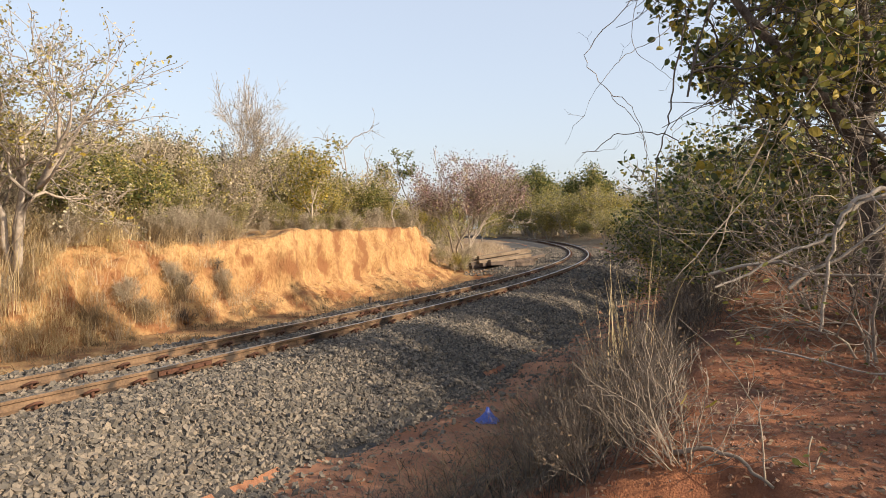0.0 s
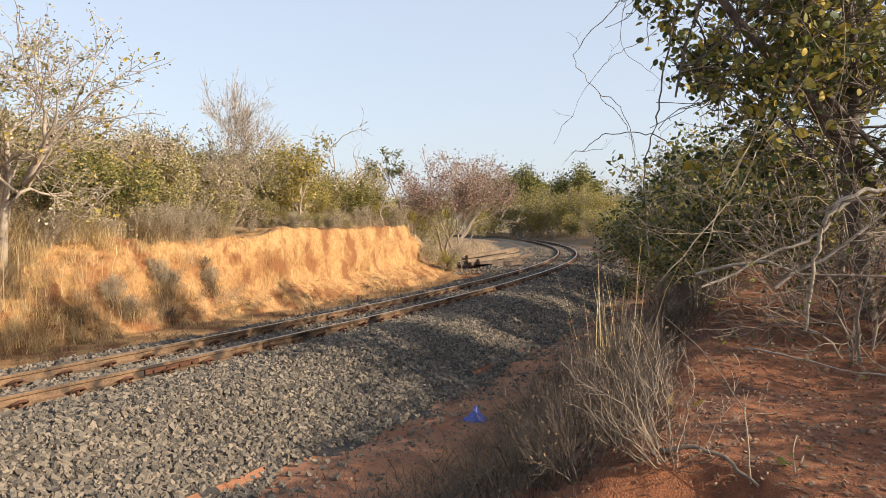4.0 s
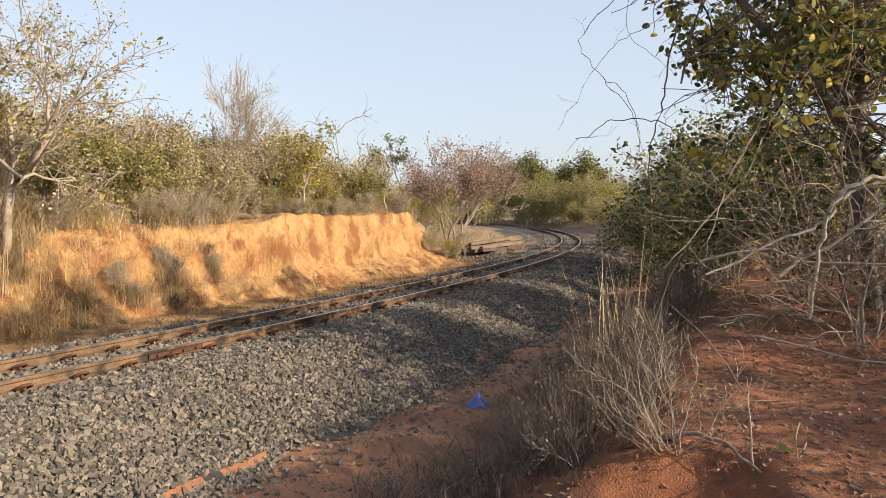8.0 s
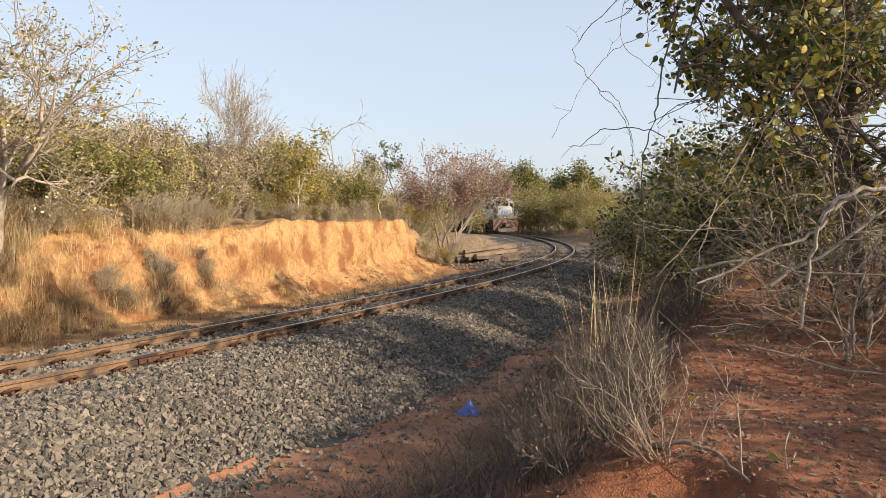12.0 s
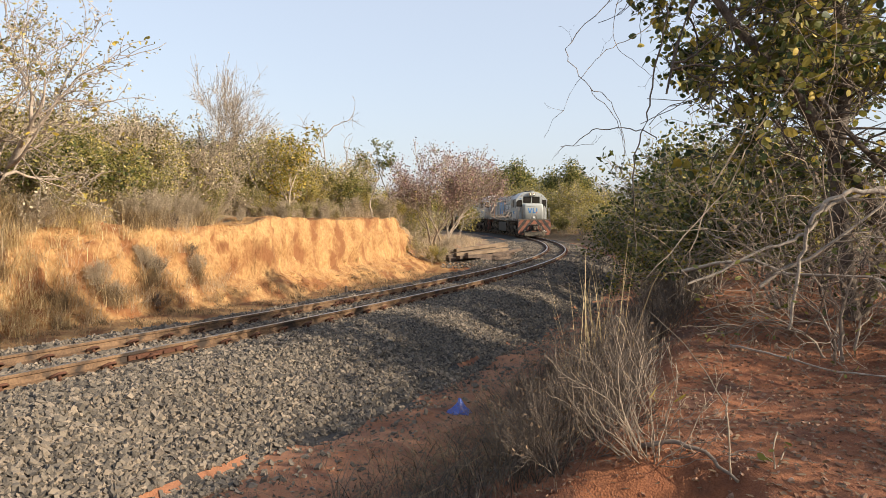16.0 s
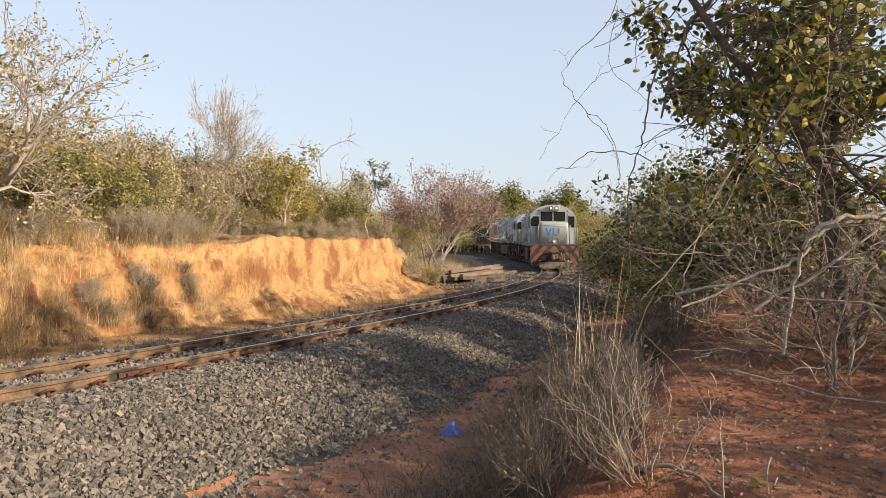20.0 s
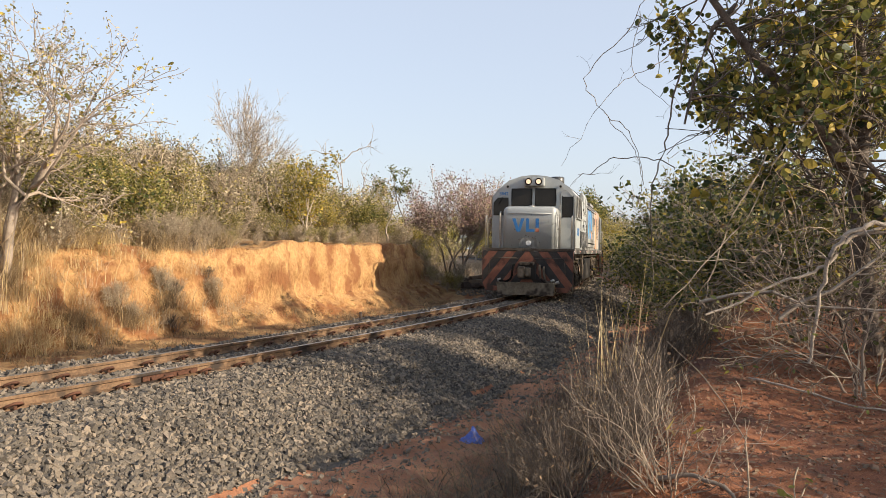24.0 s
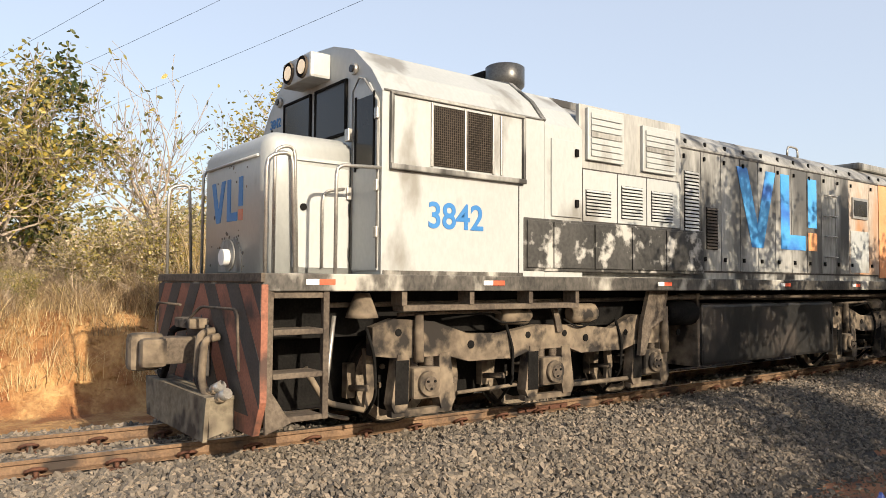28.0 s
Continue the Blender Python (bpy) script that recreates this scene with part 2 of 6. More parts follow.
GREASE = mat("greasy_wheel", (0.014, 0.012, 0.01), (0.06, 0.048, 0.038), 4, 0.85, 0.1, bump=0.2, spec=0.2)
MESH_WIRE = mat("brown_mesh", (0.05, 0.038, 0.028), (0.10, 0.078, 0.058), 6, 0.8, 0.2, bump=0)
# dry twigs again, part darkened for stems that get less light
MID_TWIG = mat("half_shade_twigs", (0.12, 0.095, 0.075), (0.38, 0.305, 0.24), 9, 0.9, bump=0.2, island=0.6)
PLOUGH = mat("dusty_guard", (0.14, 0.115, 0.08), (0.30, 0.255, 0.185), 3, 0.85, 0.1, bump=0.4, fine=20, c=(0.05, 0.037, 0.028), spots=0.35, spot_scale=2.5)
THICKET = mat("thicket_stalks", (0.30, 0.22, 0.14), (0.68, 0.53, 0.36), 2, 0.85, bump=0, c=(0.49, 0.37, 0.24), island=0.7, leafy=0.3)
BRUSH = mat("dead_brush", (0.13, 0.088, 0.048), (0.42, 0.30, 0.165), 2, 0.85, bump=0, c=(0.26, 0.18, 0.098), island=0.7, leafy=0.15)
RUSTWASH = mat("rust_washed_silver", (0.34, 0.27, 0.21), (0.50, 0.45, 0.39), 1.4, 0.6, 0.1, bump=0.06, fine=20, c=(0.42, 0.22, 0.11), spots=0.36, spot_scale=0.9, stretch=0.4)
CHIPS = mat("chipped_paint", (0.05, 0.04, 0.032), (0.20, 0.16, 0.13), 8, 0.8, bump=0.1)

# ---- helpers for building ----


def part(name, bm, material, parent=None, label=""):
    """Links a bmesh, or a mesh, as one mesh object under a thing or a part."""
    if isinstance(bm, bpy.types.Mesh):
        me = bm
    else:
        me = bpy.data.meshes.new(name)
        bm.to_mesh(me)
        bm.free()
    for m in material if isinstance(material, (list, tuple)) else (material,):
        if m.name not in me.materials:
            me.materials.append(m)
    ob = new(name, me)
    ob.parent = parent
    return tagged(ob, label)


def thing(name, label, category, group="", kind="", at=None):
    ob = tagged(new(name), label, category, group, kind)
    ob.empty_display_size = 0.2
    if at is not None:
        ob.matrix_world = at
    return ob


def mesh_of(name, verts, faces, mats=None, index=None, smooth=False):
    """A mesh from arrays of corners and of equal-sided faces."""
    me = bpy.data.meshes.new(name)
    verts, faces = np.asarray(verts, np.float32), np.asarray(faces, np.int32)
    me.vertices.add(len(verts))
    me.vertices.foreach_set("co", verts.ravel())
    n, k = faces.shape
    me.loops.add(n * k)
    me.loops.foreach_set("vertex_index", faces.ravel())
    me.polygons.add(n)
    me.polygons.foreach_set("loop_start", np.arange(0, n * k, k, dtype=np.int32))
    me.polygons.foreach_set("loop_total", np.full(n, k, np.int32))
    if index is not None:
        me.polygons.foreach_set("material_index", np.asarray(index, np.int32))
    me.polygons.foreach_set("use_smooth", np.full(n, smooth, bool))
    me.update(calc_edges=True)
    for m in mats or ():
        me.materials.append(m)
    return me


def box(x0, x1, y0, y1, z0, z1, bevel=0.0, bm=None, m=None):
    """A box, into bm or a new bmesh, with rounded edges."""
    own = bmesh.new()
    bmesh.ops.create_cube(own, size=1)
    bmesh.ops.transform(own, matrix=Matrix.LocRotScale(((x0 + x1) / 2, (y0 + y1) / 2, (z0 + z1) / 2), None, (x1 - x0, y1 - y0, z1 - z0)), verts=own.verts)
    if bevel:
        bmesh.ops.bevel(own, geom=own.edges[:], offset=bevel, segments=2, affect="EDGES", profile=0.6)
    if m is not None:
        bmesh.ops.transform(own, matrix=m, verts=own.verts)
    return add(bm, own)


def add(bm, own):
    if bm is None:
        return own
    tmp = bpy.data.meshes.new("tmp")
    own.to_mesh(tmp)
    own.free()
    bm.from_mesh(tmp)
    bpy.data.meshes.remove(tmp)
    return bm


def rod(points, r, sides=8, bm=None, caps=True):
    """A round bar along points; r is one radius or one for each point."""
    bm = bm or bmesh.new()
    pts = [Vector(p) for p in points]
    rs = r if isinstance(r, (list, tuple)) else [r] * len(pts)
    rings = []
    for i, p in enumerate(pts):
        way = (pts[min(i + 1, len(pts) - 1)] - pts[max(i - 1, 0)]).normalized()
        side = way.cross(Vector((0, 0, 1)) if abs(way.z) < 0.95 else Vector((1, 0, 0))).normalized()
        up = side.cross(way)
        rings.append([bm.verts.new(p + (side * math.cos(k * math.tau / sides) + up * math.sin(k * math.tau / sides)) * rs[i]) for k in range(sides)])
    for a, b in zip(rings, rings[1:]):
        for k in range(sides):
            bm.faces.new((a[k], a[(k + 1) % sides], b[(k + 1) % sides], b[k])).smooth = True
    if caps:
        bm.faces.new(rings[0][::-1])
        bm.faces.new(rings[-1])
    return bm


def disc(centre, axis, r, depth, sides=20, bm=None, r2=None):
    """A short cylinder with its middle at centre."""
    c, a = Vector(centre), Vector(axis).normalized() * depth / 2
    return rod([c - a, c + a], [r, r if r2 is None else r2], sides, bm)


def plate(outline, axis, lo, hi, bm=None):
    """A flat outline of (u, v) pushed from lo to hi along an axis: 0 x (u=y, v=z), 1 y (u=x, v=z), 2 z (u=x, v=y)."""
    own = bmesh.new()
    put = {0: lambda u, v, w: (w, u, v), 1: lambda u, v, w: (u, w, v), 2: lambda u, v, w: (u, v, w)}[axis]
    a = [own.verts.new(put(u, v, lo)) for u, v in outline]
    b = [own.verts.new(put(u, v, hi)) for u, v in outline]
    own.faces.new(a)
    own.faces.new(b[::-1])
    for i in range(len(a)):
        j = (i + 1) % len(a)
        own.faces.new((a[j], a[i], b[i], b[j]))
    bmesh.ops.recalc_face_normals(own, faces=own.faces)
    return add(bm, own)


# ---- the lie of the land: a railway curve of one radius ----
CX, CY, RAD = -107.1, 64.0, 117.0
PHI0 = math.asin(-CY / RAD)


def on_track(a, d, z=0.0):
    """The place a metres along the line (from abreast of the eye, away) and d metres out from its middle."""
    phi = PHI0 + a / RAD
    return Vector((CX + (RAD + d) * math.cos(phi), CY + (RAD + d) * math.sin(phi), z))


def to_track(x, y):
    return (math.atan2(y - CY, x - CX) - PHI0) * RAD, math.hypot(x - CX, y - CY) - RAD


def step(x, lo, hi):
    t = np.clip((x - lo) / (hi - lo), 0, 1)
    return t * t * (3 - 2 * t)


def wave(a, d, f, seed):
    """A smooth uneven field for arrays, about -1 to 1."""
    r = np.random.RandomState(seed)
    out = 0
    for k in range(5):
        q, p, s = r.uniform(0, math.tau), r.uniform(0, math.tau), f * 1.7 ** k
        out = out + np.sin(a * s * math.cos(q) + d * s * math.sin(q) + p + 1.3 * np.sin(d * s * 0.7 + p * 2)) * 0.62 ** k
    return out / 1.9


def setback(a):
    """How far the cutting stands back from the ballast."""
    return 2.0 - 0.35 * step(a, 16, 22) - 0.5 * step(a, 22, 32)


def grade(a):
    """The line climbs a little at its far end."""
    return 0.55 * step(a, 45, 105)


def land(a, d):
    """Height of the ground, for arrays of places along and across the line."""
    a, d = np.asarray(a, float), np.asarray(d, float)
    near = step(np.abs(d), 0.75, 1.25)
    # the ballast: a rounded heap
    z = -0.16 - 0.47 * step(np.abs(d) + 0.18 * wave(a, d, 0.8, 3), 1.35, 3.25)
    z = z + 0.03 * wave(a, d, 2.4, 5) * near
    # left of the line: the cutting, a fluted face over an apron of fallen earth
    toe = -3.3 - setback(a) + 0.2 * wave(a, 0 * d, 0.45, 8) + 0.45 * np.exp(-((a - 21.2) / 0.9) ** 2)
    steep = step(a, 13.5, 20.5)
    apron = 0.5 + 0.25 * steep + 0.2 * step(a, 25, 30)
    run = 1.1 - 0.78 * steep + 0.5 * step(a, 31, 34)
    top = 1.42 + 0.1 * np.exp(-((a - 16.9) / 1.3) ** 2) + 0.24 * step(a, 20.4, 22.2) + 0.07 * wave(a, d * 0.3, 0.9, 19) + 0.05 * wave(a, d, 3.6, 20) - 0.34 * (1 - step(a, 12.5, 15.5)) - 0.35 * (1 - step(a, 3, 8)) - 1.9 * step(a + 0.9 * wave(a, d, 0.8, 24), 31.0, 37.2)
    flutes = 0.12 * wave(a, d * 0.25, 1.0, 12) + 0.05 * wave(a, d * 0.3, 4.2, 13)
    out = toe - d + flutes
    k1, k2 = np.clip(out / apron, 0, 1), np.clip((out - apron) / run, 0, 1)
    cut = np.where(d < -2.2, 0.04 * step(-d, 2.2, 3.4) + (0.3 * k1 + 0.7 * (1 - (1 - k2) ** 1.6)) * (top + 0.59), 0)
    z = z + np.where(d < 0, cut, 0) + 0.4 * step(-d, 1.9, 2.8) * step(a, 31, 34)
    z = z + np.where(d < -7, 0.12 * wave(a, d, 0.5, 21) * step(-d, 7, 9) - 0.15 * step(-d, 8, 20), 0)
    # right of the line: a trodden path, then the bank
    rise = (0.72 + 0.45 * step(a, 8, 20) + 0.35 * step(d, 7, 13) * step(a, 9, 16)) * (1 - 0.55 * step(a, 20, 32))
    kr = step(d + 0.28 * wave(a, d, 0.9, 31), 5.0, 6.7)
    z = z + np.where(d > 3, rise * kr + 0.05 * wave(a, d, 1.6, 33) + 0.03 * wave(a, d, 5.0, 34), 0)
    z = z - np.where(d > 3, 0.07 * (1 - step(d, 3.2, 3.9)), 0)
    # the bank's edge is broken away before the near bush
    x, y = CX + (RAD + d) * np.cos(PHI0 + a / RAD), CY + (RAD + d) * np.sin(PHI0 + a / RAD)
    ragged = 0.06 * wave(x, y, 7.0, 71)
    z = z - 0.26 * step(4.38 - y + ragged, 0, 0.16) * step(1.9 - x + ragged, 0, 0.2) * step(x, 0.7, 1.1) * step(y, 2.8, 3.6)
    flat = step(np.abs(d), 40, 120)
    z = z * (1 - flat) + 1.0 * flat
    return z + grade(a)


def height(x, y):
    a, d = to_track(x, y)
    return float(land(a, d))


def spread(pieces):
    out = [pieces[0][0]]
    for lo, hi, gap in pieces:
        n = max(1, int(round((hi - lo) / gap)))
        out += [lo + (hi - lo) * (i + 1) / n for i in range(n)]
    return np.array(out)


def build_ground():
    turn = math.tau * RAD
    la = spread([(-140, -40, 10), (-40, -14, 1.3), (-14, -6, 0.35), (-6, 34, 0.1), (34, 40, 0.3), (40, 90, 1.0), (90, 200, 6), (200, turn - 140, 25)])[:-1]
    ld = spread([(-116, -60, 14), (-60, -20, 3), (-20, -8.4, 0.7), (-8.4, -7.5, 0.1), (-7.5, -4.2, 0.035), (-4.2, -2.6, 0.1), (-2.6, 3, 0.16), (3, 9, 0.1), (9, 15, 0.16), (15, 20, 0.5), (20, 60, 4), (60, 300, 40), (300, 3500, 800)])
    A, D = np.meshgrid(la, ld, indexing="ij")
    Z = land(A, D)
    back = D + setback(A)
    rough = step(-back, 3.2, 3.6) * (1 - step(-back, 5.6, 6.4)) * (np.abs(A - 12) < 30)
    runnel = np.abs(wave(A, Z * 0.9, 3.2, 62))
    pit = np.abs(wave(A, Z * 6.0, 9.0, 63))
    D2 = D + rough * (0.09 * wave(A, Z * 1.6, 2.4, 61) - 0.17 * (0.45 - runnel) - 0.09 * (0.45 - pit) + 0.03 * wave(A, Z * 14, 19.0, 65) + 0.02 * wave(A, Z * 8, 33.0, 64))
    phi = PHI0 + A / RAD
    V = np.stack([CX + (RAD + D2) * np.cos(phi), CY + (RAD + D2) * np.sin(phi), Z], -1).reshape(-1, 3)
    n, m = A.shape
    i, j = np.meshgrid(np.arange(n), np.arange(m - 1), indexing="ij")
    i2 = (i + 1) % n
    F = np.stack([i * m + j, i * m + j + 1, i2 * m + j + 1, i2 * m + j], -1).reshape(-1, 4)
    ac, dc = A[:, :-1].ravel() + 0.06, D[:, :-1].ravel() + 0.05
    edge = 0.35 * wave(ac, dc, 1.5, 41) + 0.2 * wave(ac, dc, 5, 42)
    kind = np.zeros(len(F), int)
    kind[(dc > 2.5) & (dc < 4.9 + edge * 0.8) & (ac < 40)] = 4
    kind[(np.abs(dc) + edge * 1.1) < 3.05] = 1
    bc = dc + setback(ac)
    kind[(dc < -3.0 + edge * 0.3) & (bc > -6.2 + edge)] = 2
    kind[(bc < -5.5 + edge)] = 3
    kind[(dc > 11.5 + edge * 3 + 1.2 * wave(ac, dc, 0.6, 43))] = 3
    kind[(dc > 4.4 + edge * 2) & (ac > 24)] = 3
    kind[(dc < -3.2 + edge) & (ac > 33.5 + edge * 2)] = 3
    kind[(dc < -2.9) & (dc > -4.3 + edge) & (ac > 33.5 + edge * 2) & (ac < 75)] = 1
    kind[np.abs(dc) > 14] = 3
    me = mesh_of("ground", V, F[:, ::-1], (SOIL, BED, CUT, LITTER, SAND_LIFTED), kind, smooth=True)
    return tagged(new("ground", me), "red earth ground with a cutting and dry litter", "ground", kind="structure")


build_ground()
RNG = np.random.RandomState(7)


def build_rail(name, d, joints):
    """A flat-bottomed rail along the curve: foot, web and head, with a worn bright top."""
    prof = [(-0.06, -0.135), (-0.06, -0.125), (-0.012, -0.108), (-0.008, -0.045), (-0.032, -0.032), (-0.033, -0.006), (-0.028, 0.0), (0.028, 0.0), (0.033, -0.006), (0.032, -0.032), (0.008, -0.045), (0.012, -0.108), (0.06, -0.125), (0.06, -0.135)]
    la = spread([(-45, -14, 1.2), (-14, 60, 0.5), (60, 175, 1.5)])
    V = [on_track(a, d + u, v + float(grade(a))) for a in la for u, v in prof]
    k = len(prof)
    F, idx = [], []
    for i in range(len(la) - 1):
        for j in range(k):
            F.append((i * k + j, i * k + (j + 1) % k, (i + 1) * k + (j + 1) % k, (i + 1) * k + j))
            idx.append(1 if j == 6 else 0)
    ob = thing(name, "rusty steel rail with a worn bright top on the ballast", "rail", "rails of the track")
    part("rail_bar", mesh_of("rail_bar", V, F, (RAIL, SHINE), idx), RAIL, ob)
    for a in joints:
        for side in (-1, 1):
            bm = bmesh.new()
            V2 = [[bm.verts.new(on_track(a + s, d + side * u, v)) for u, v in ((0.012, -0.105), (0.034, -0.1), (0.036, -0.045), (0.014, -0.04))] for s in (-0.42, -0.2, 0, 0.2, 0.42)]
            for p, q in zip(V2, V2[1:]):
                for j in range(4):
                    bm.faces.new((p[j], p[(j + 1) % 4], q[(j + 1) % 4], q[j]))
            bm.faces.new(V2[0]), bm.faces.new(V2[-1])
            bmesh.ops.recalc_face_normals(bm, faces=bm.faces)
            fish = part("fishplate", bm, CLIP, ob, "rusty bolted fishplate")
            for s in (-0.3, -0.1, 0.1, 0.3):
                out = on_track(a + s, d + side, 0) - on_track(a + s, d, 0)
                part("bolt", disc(on_track(a + s, d + side * 0.048, -0.072), out, 0.018, 0.035, 6), CLIP, fish)
    return ob


build_rail("rail", 0.53, (10.75, 22.75))
build_rail("rail", -0.53, (16.75, 28.75))


def build_sleepers():
    """Timber sleepers sunk in the ballast, each with plates and spring clips on both rails."""
    for n in range(-12, 120):
        a = n * 0.62 + 0.1
        g = float(grade(a))
        yaw = math.degrees(PHI0 + a / RAD)
        m = Matrix.Translation(on_track(a, 0, g)) @ pose(0, 0, 0, 0, 0, yaw + RNG.uniform(-1, 1))
        if n == -12:
            proto = thing("sleeper", "weathered timber sleeper sunk in the grey ballast", "sleeper", "sleepers of the track")
            part("beam", box(-1.0, 1.0, -0.11, 0.11, -0.31, -0.148, 0.012), TIMBER, proto)
            for s in (-0.53, 0.53):
                pl = part("tie_plate", box(s - 0.15, s + 0.15, -0.08, 0.08, -0.147, -0.134, 0.004), CLIP, proto)
                for e in (-1, 1):
                    bm = rod([(s + e * 0.05, -0.07, -0.112), (s + e * 0.09, -0.08, -0.085), (s + e * 0.13, -0.03, -0.06), (s + e * 0.135, 0.04, -0.062), (s + e * 0.1, 0.08, -0.08), (s + e * 0.055, 0.045, -0.108)], 0.016, 6)
                    part("clip", bm, CLIP, pl, "rusty spring clip")
                    part("screw", disc((s + e * 0.1, 0, -0.115), (0, 0, 1), 0.022, 0.06, 6), CLIP, pl)
            proto.matrix_world = m
        else:
            copy_thing(proto, m)


build_sleepers()

# ---- plants ----


class Wood:
    """Gathers tapered limbs and leaves into arrays."""

    def __init__(self, seed):
        self.r = np.random.RandomState(seed)
        self.v, self.f, self.n = [], [], 0
        self.tips = []

    def limb(self, pts, rs, sides=5):
        pts = np.asarray(pts, float)
        way = np.gradient(pts, axis=0)
        way /= np.linalg.norm(way, axis=1)[:, None] + 1e-9
        ref = np.where(np.abs(way[:, 2:]) < 0.9, [[0, 0, 1.0]], [[1.0, 0, 0]])
        side = np.cross(way, ref)
        side /= np.linalg.norm(side, axis=1)[:, None] + 1e-9
        up = np.cross(side, way)
        ang = np.arange(sides) * math.tau / sides
        ring = pts[:, None] + (side[:, None] * np.cos(ang)[None, :, None] + up[:, None] * np.sin(ang)[None, :, None]) * np.asarray(rs)[:, None, None]
        m = len(pts)
        i, j = np.meshgrid(np.arange(m - 1), np.arange(sides), indexing="ij")
        k = (j + 1) % sides
        F = np.stack([i * sides + j, i * sides + k, (i + 1) * sides + k, (i + 1) * sides + j], -1).reshape(-1, 4)
        self.v.append(ring.reshape(-1, 3))
        self.f.append(F + self.n)
        self.n += m * sides

    def grow(self, p, way, length, radius, level, wander=0.25, lift=0.1, forks=(3, 4), ratio=0.62, spread=0.75, steps=5, thin=0.003, from_=0.35):
        """A limb from p that forks level times; tips are kept for the leaves."""
        r = self.r
        p, way = np.array(p, float), np.array(way, float)
        way /= np.linalg.norm(way)
        pts, rs, ways = [p], [radius], [way]
        for i in range(steps):
            way = way + r.normal(0, wander, 3) * 0.5 + np.array([0, 0, lift * 0.5])
            way /= np.linalg.norm(way)
            pts.append(pts[-1] + way * length / steps)
            rs.append(max(radius * (1 - 0.6 * (i + 1) / steps), thin))
            ways.append(way)
        self.limb(pts, rs, 6 if level >= 3 else 4 if level >= 1 else 3)
        if level <= 0:
            self.tips += [(pts[k], ways[k]) for k in range(1, steps + 1)]
            return
        for _ in range(r.randint(forks[0], forks[1] + 1)):
            t = r.uniform(from_, 1.0) * steps
            i = min(int(t), steps - 1)
            q = pts[i] + (pts[i + 1] - pts[i]) * (t - i)
            turn = r.normal(0, 1, 3)
            turn -= turn @ ways[i] * ways[i]
            turn /= np.linalg.norm(turn) + 1e-9
            s = spread * r.uniform(0.6, 1.2)
            w = ways[i] * math.cos(s) + turn * math.sin(s) + np.array([0, 0, lift])
            self.grow(q, w, length * ratio * r.uniform(0.7, 1.15), max(rs[i] * 0.62, thin), level - 1, wander, lift, forks, ratio, spread, max(3, steps - 1), thin, 0.2)
        self.grow(pts[-1], ways[-1], length * ratio, rs[-1], level - 1, wander, lift, forks, ratio, spread, max(3, steps - 1), thin, 0.2)

    def wood_mesh(self, name):
        return mesh_of(name, np.concatenate(self.v), np.concatenate(self.f), smooth=True)


def leaves(name, r, at, size, per=1, jitter=0.06, wide=0.5, droop=0.3, fold=0.25):
    """Pointed oval leaves about the places given, each six-cornered and folded along its rib."""
    at = np.repeat(np.asarray(at, float), per, axis=0)
    n = len(at)
    at = at + r.normal(0, jitter, (n, 3))
    d = r.normal(0, 1, (n, 3))
    d[:, 2] = d[:, 2] * 0.6 - droop
    d /= np.linalg.norm(d, axis=1)[:, None]
    s = np.cross(d, r.normal(0, 1, (n, 3)))
    s /= np.linalg.norm(s, axis=1)[:, None] + 1e-9
    u = np.cross(s, d)
    L = (size * r.uniform(0.6, 1.25, n))[:, None]
    W = L * wide * 0.5
    def edge(t, w, e):
        return at + d * L * t + s * W * w * e + u * W * fold * w

    V = np.stack([at, edge(0.15, 0.7, 1), edge(0.45, 1, 1), edge(0.78, 0.7, 1), at + d * L, edge(0.78, 0.7, -1), edge(0.45, 1, -1), edge(0.15, 0.7, -1)], 1).reshape(-1, 3)
    b = np.arange(n)[:, None] * 8
    F = np.concatenate([b + [0, 1, 2, 7], b + [7, 2, 3, 6], b + [6, 3, 4, 5]])
    return mesh_of(name, V, F)


def plant(name, label, category, seed, height, trunk_r, level, leaf=None, leaf_size=0.08, per=2, stems=1, wood=BARK, lean=0.25, ratio=0.66, forks=(2, 3), spread=0.7, wander=0.3, lift=0.12, thin=0.003, jitter=0.06, bare=0.45, group="", wide=0.5, keep=1.0, above=0.0, clump=None):
    """A tree or shrub, its foot at the origin: trunk with limbs, and a crown of leaves."""
    w = Wood(seed)
    total = sum(ratio ** k for k in range(level + 1)) * 0.92
    for s in range(stems):
        q = w.r.uniform(0, math.tau)
        way = (math.cos(q) * lean, math.sin(q) * lean, 1)
        foot = (math.cos(q) * 0.06 * (stems > 1), math.sin(q) * 0.06 * (stems > 1), -0.12)
        w.grow(foot, way, height / total, trunk_r * w.r.uniform(0.75, 1.1), level, wander, lift, forks, ratio, spread, 6, thin, bare)
    tall = height / max(float(v[:, 2].max()) for v in w.v)
    w.v = [v * tall for v in w.v]
    ob = thing(name, label, category, group)
    part("trunk" if level > 2 else "stem", w.wood_mesh(name + "_wood"), wood, ob)
    if leaf is not None:
        tips = np.array([t[0] for t in w.tips]) * tall
        tips = tips[tips[:, 2] > above]
        if clump is not None:
            tips = tips[np.sin(tips[:, 0] * 3.3 + 1) + np.sin(tips[:, 1] * 3.0) + np.sin(tips[:, 2] * 3.1 + 2) > clump]
        for lf, share in leaf if isinstance(leaf, list) else [(leaf, keep)]:
            some = tips[w.r.rand(len(tips)) < share]
            part("crown", leaves(name + "_crown", w.r, some, leaf_size, per, jitter, wide), lf, ob)
    return ob


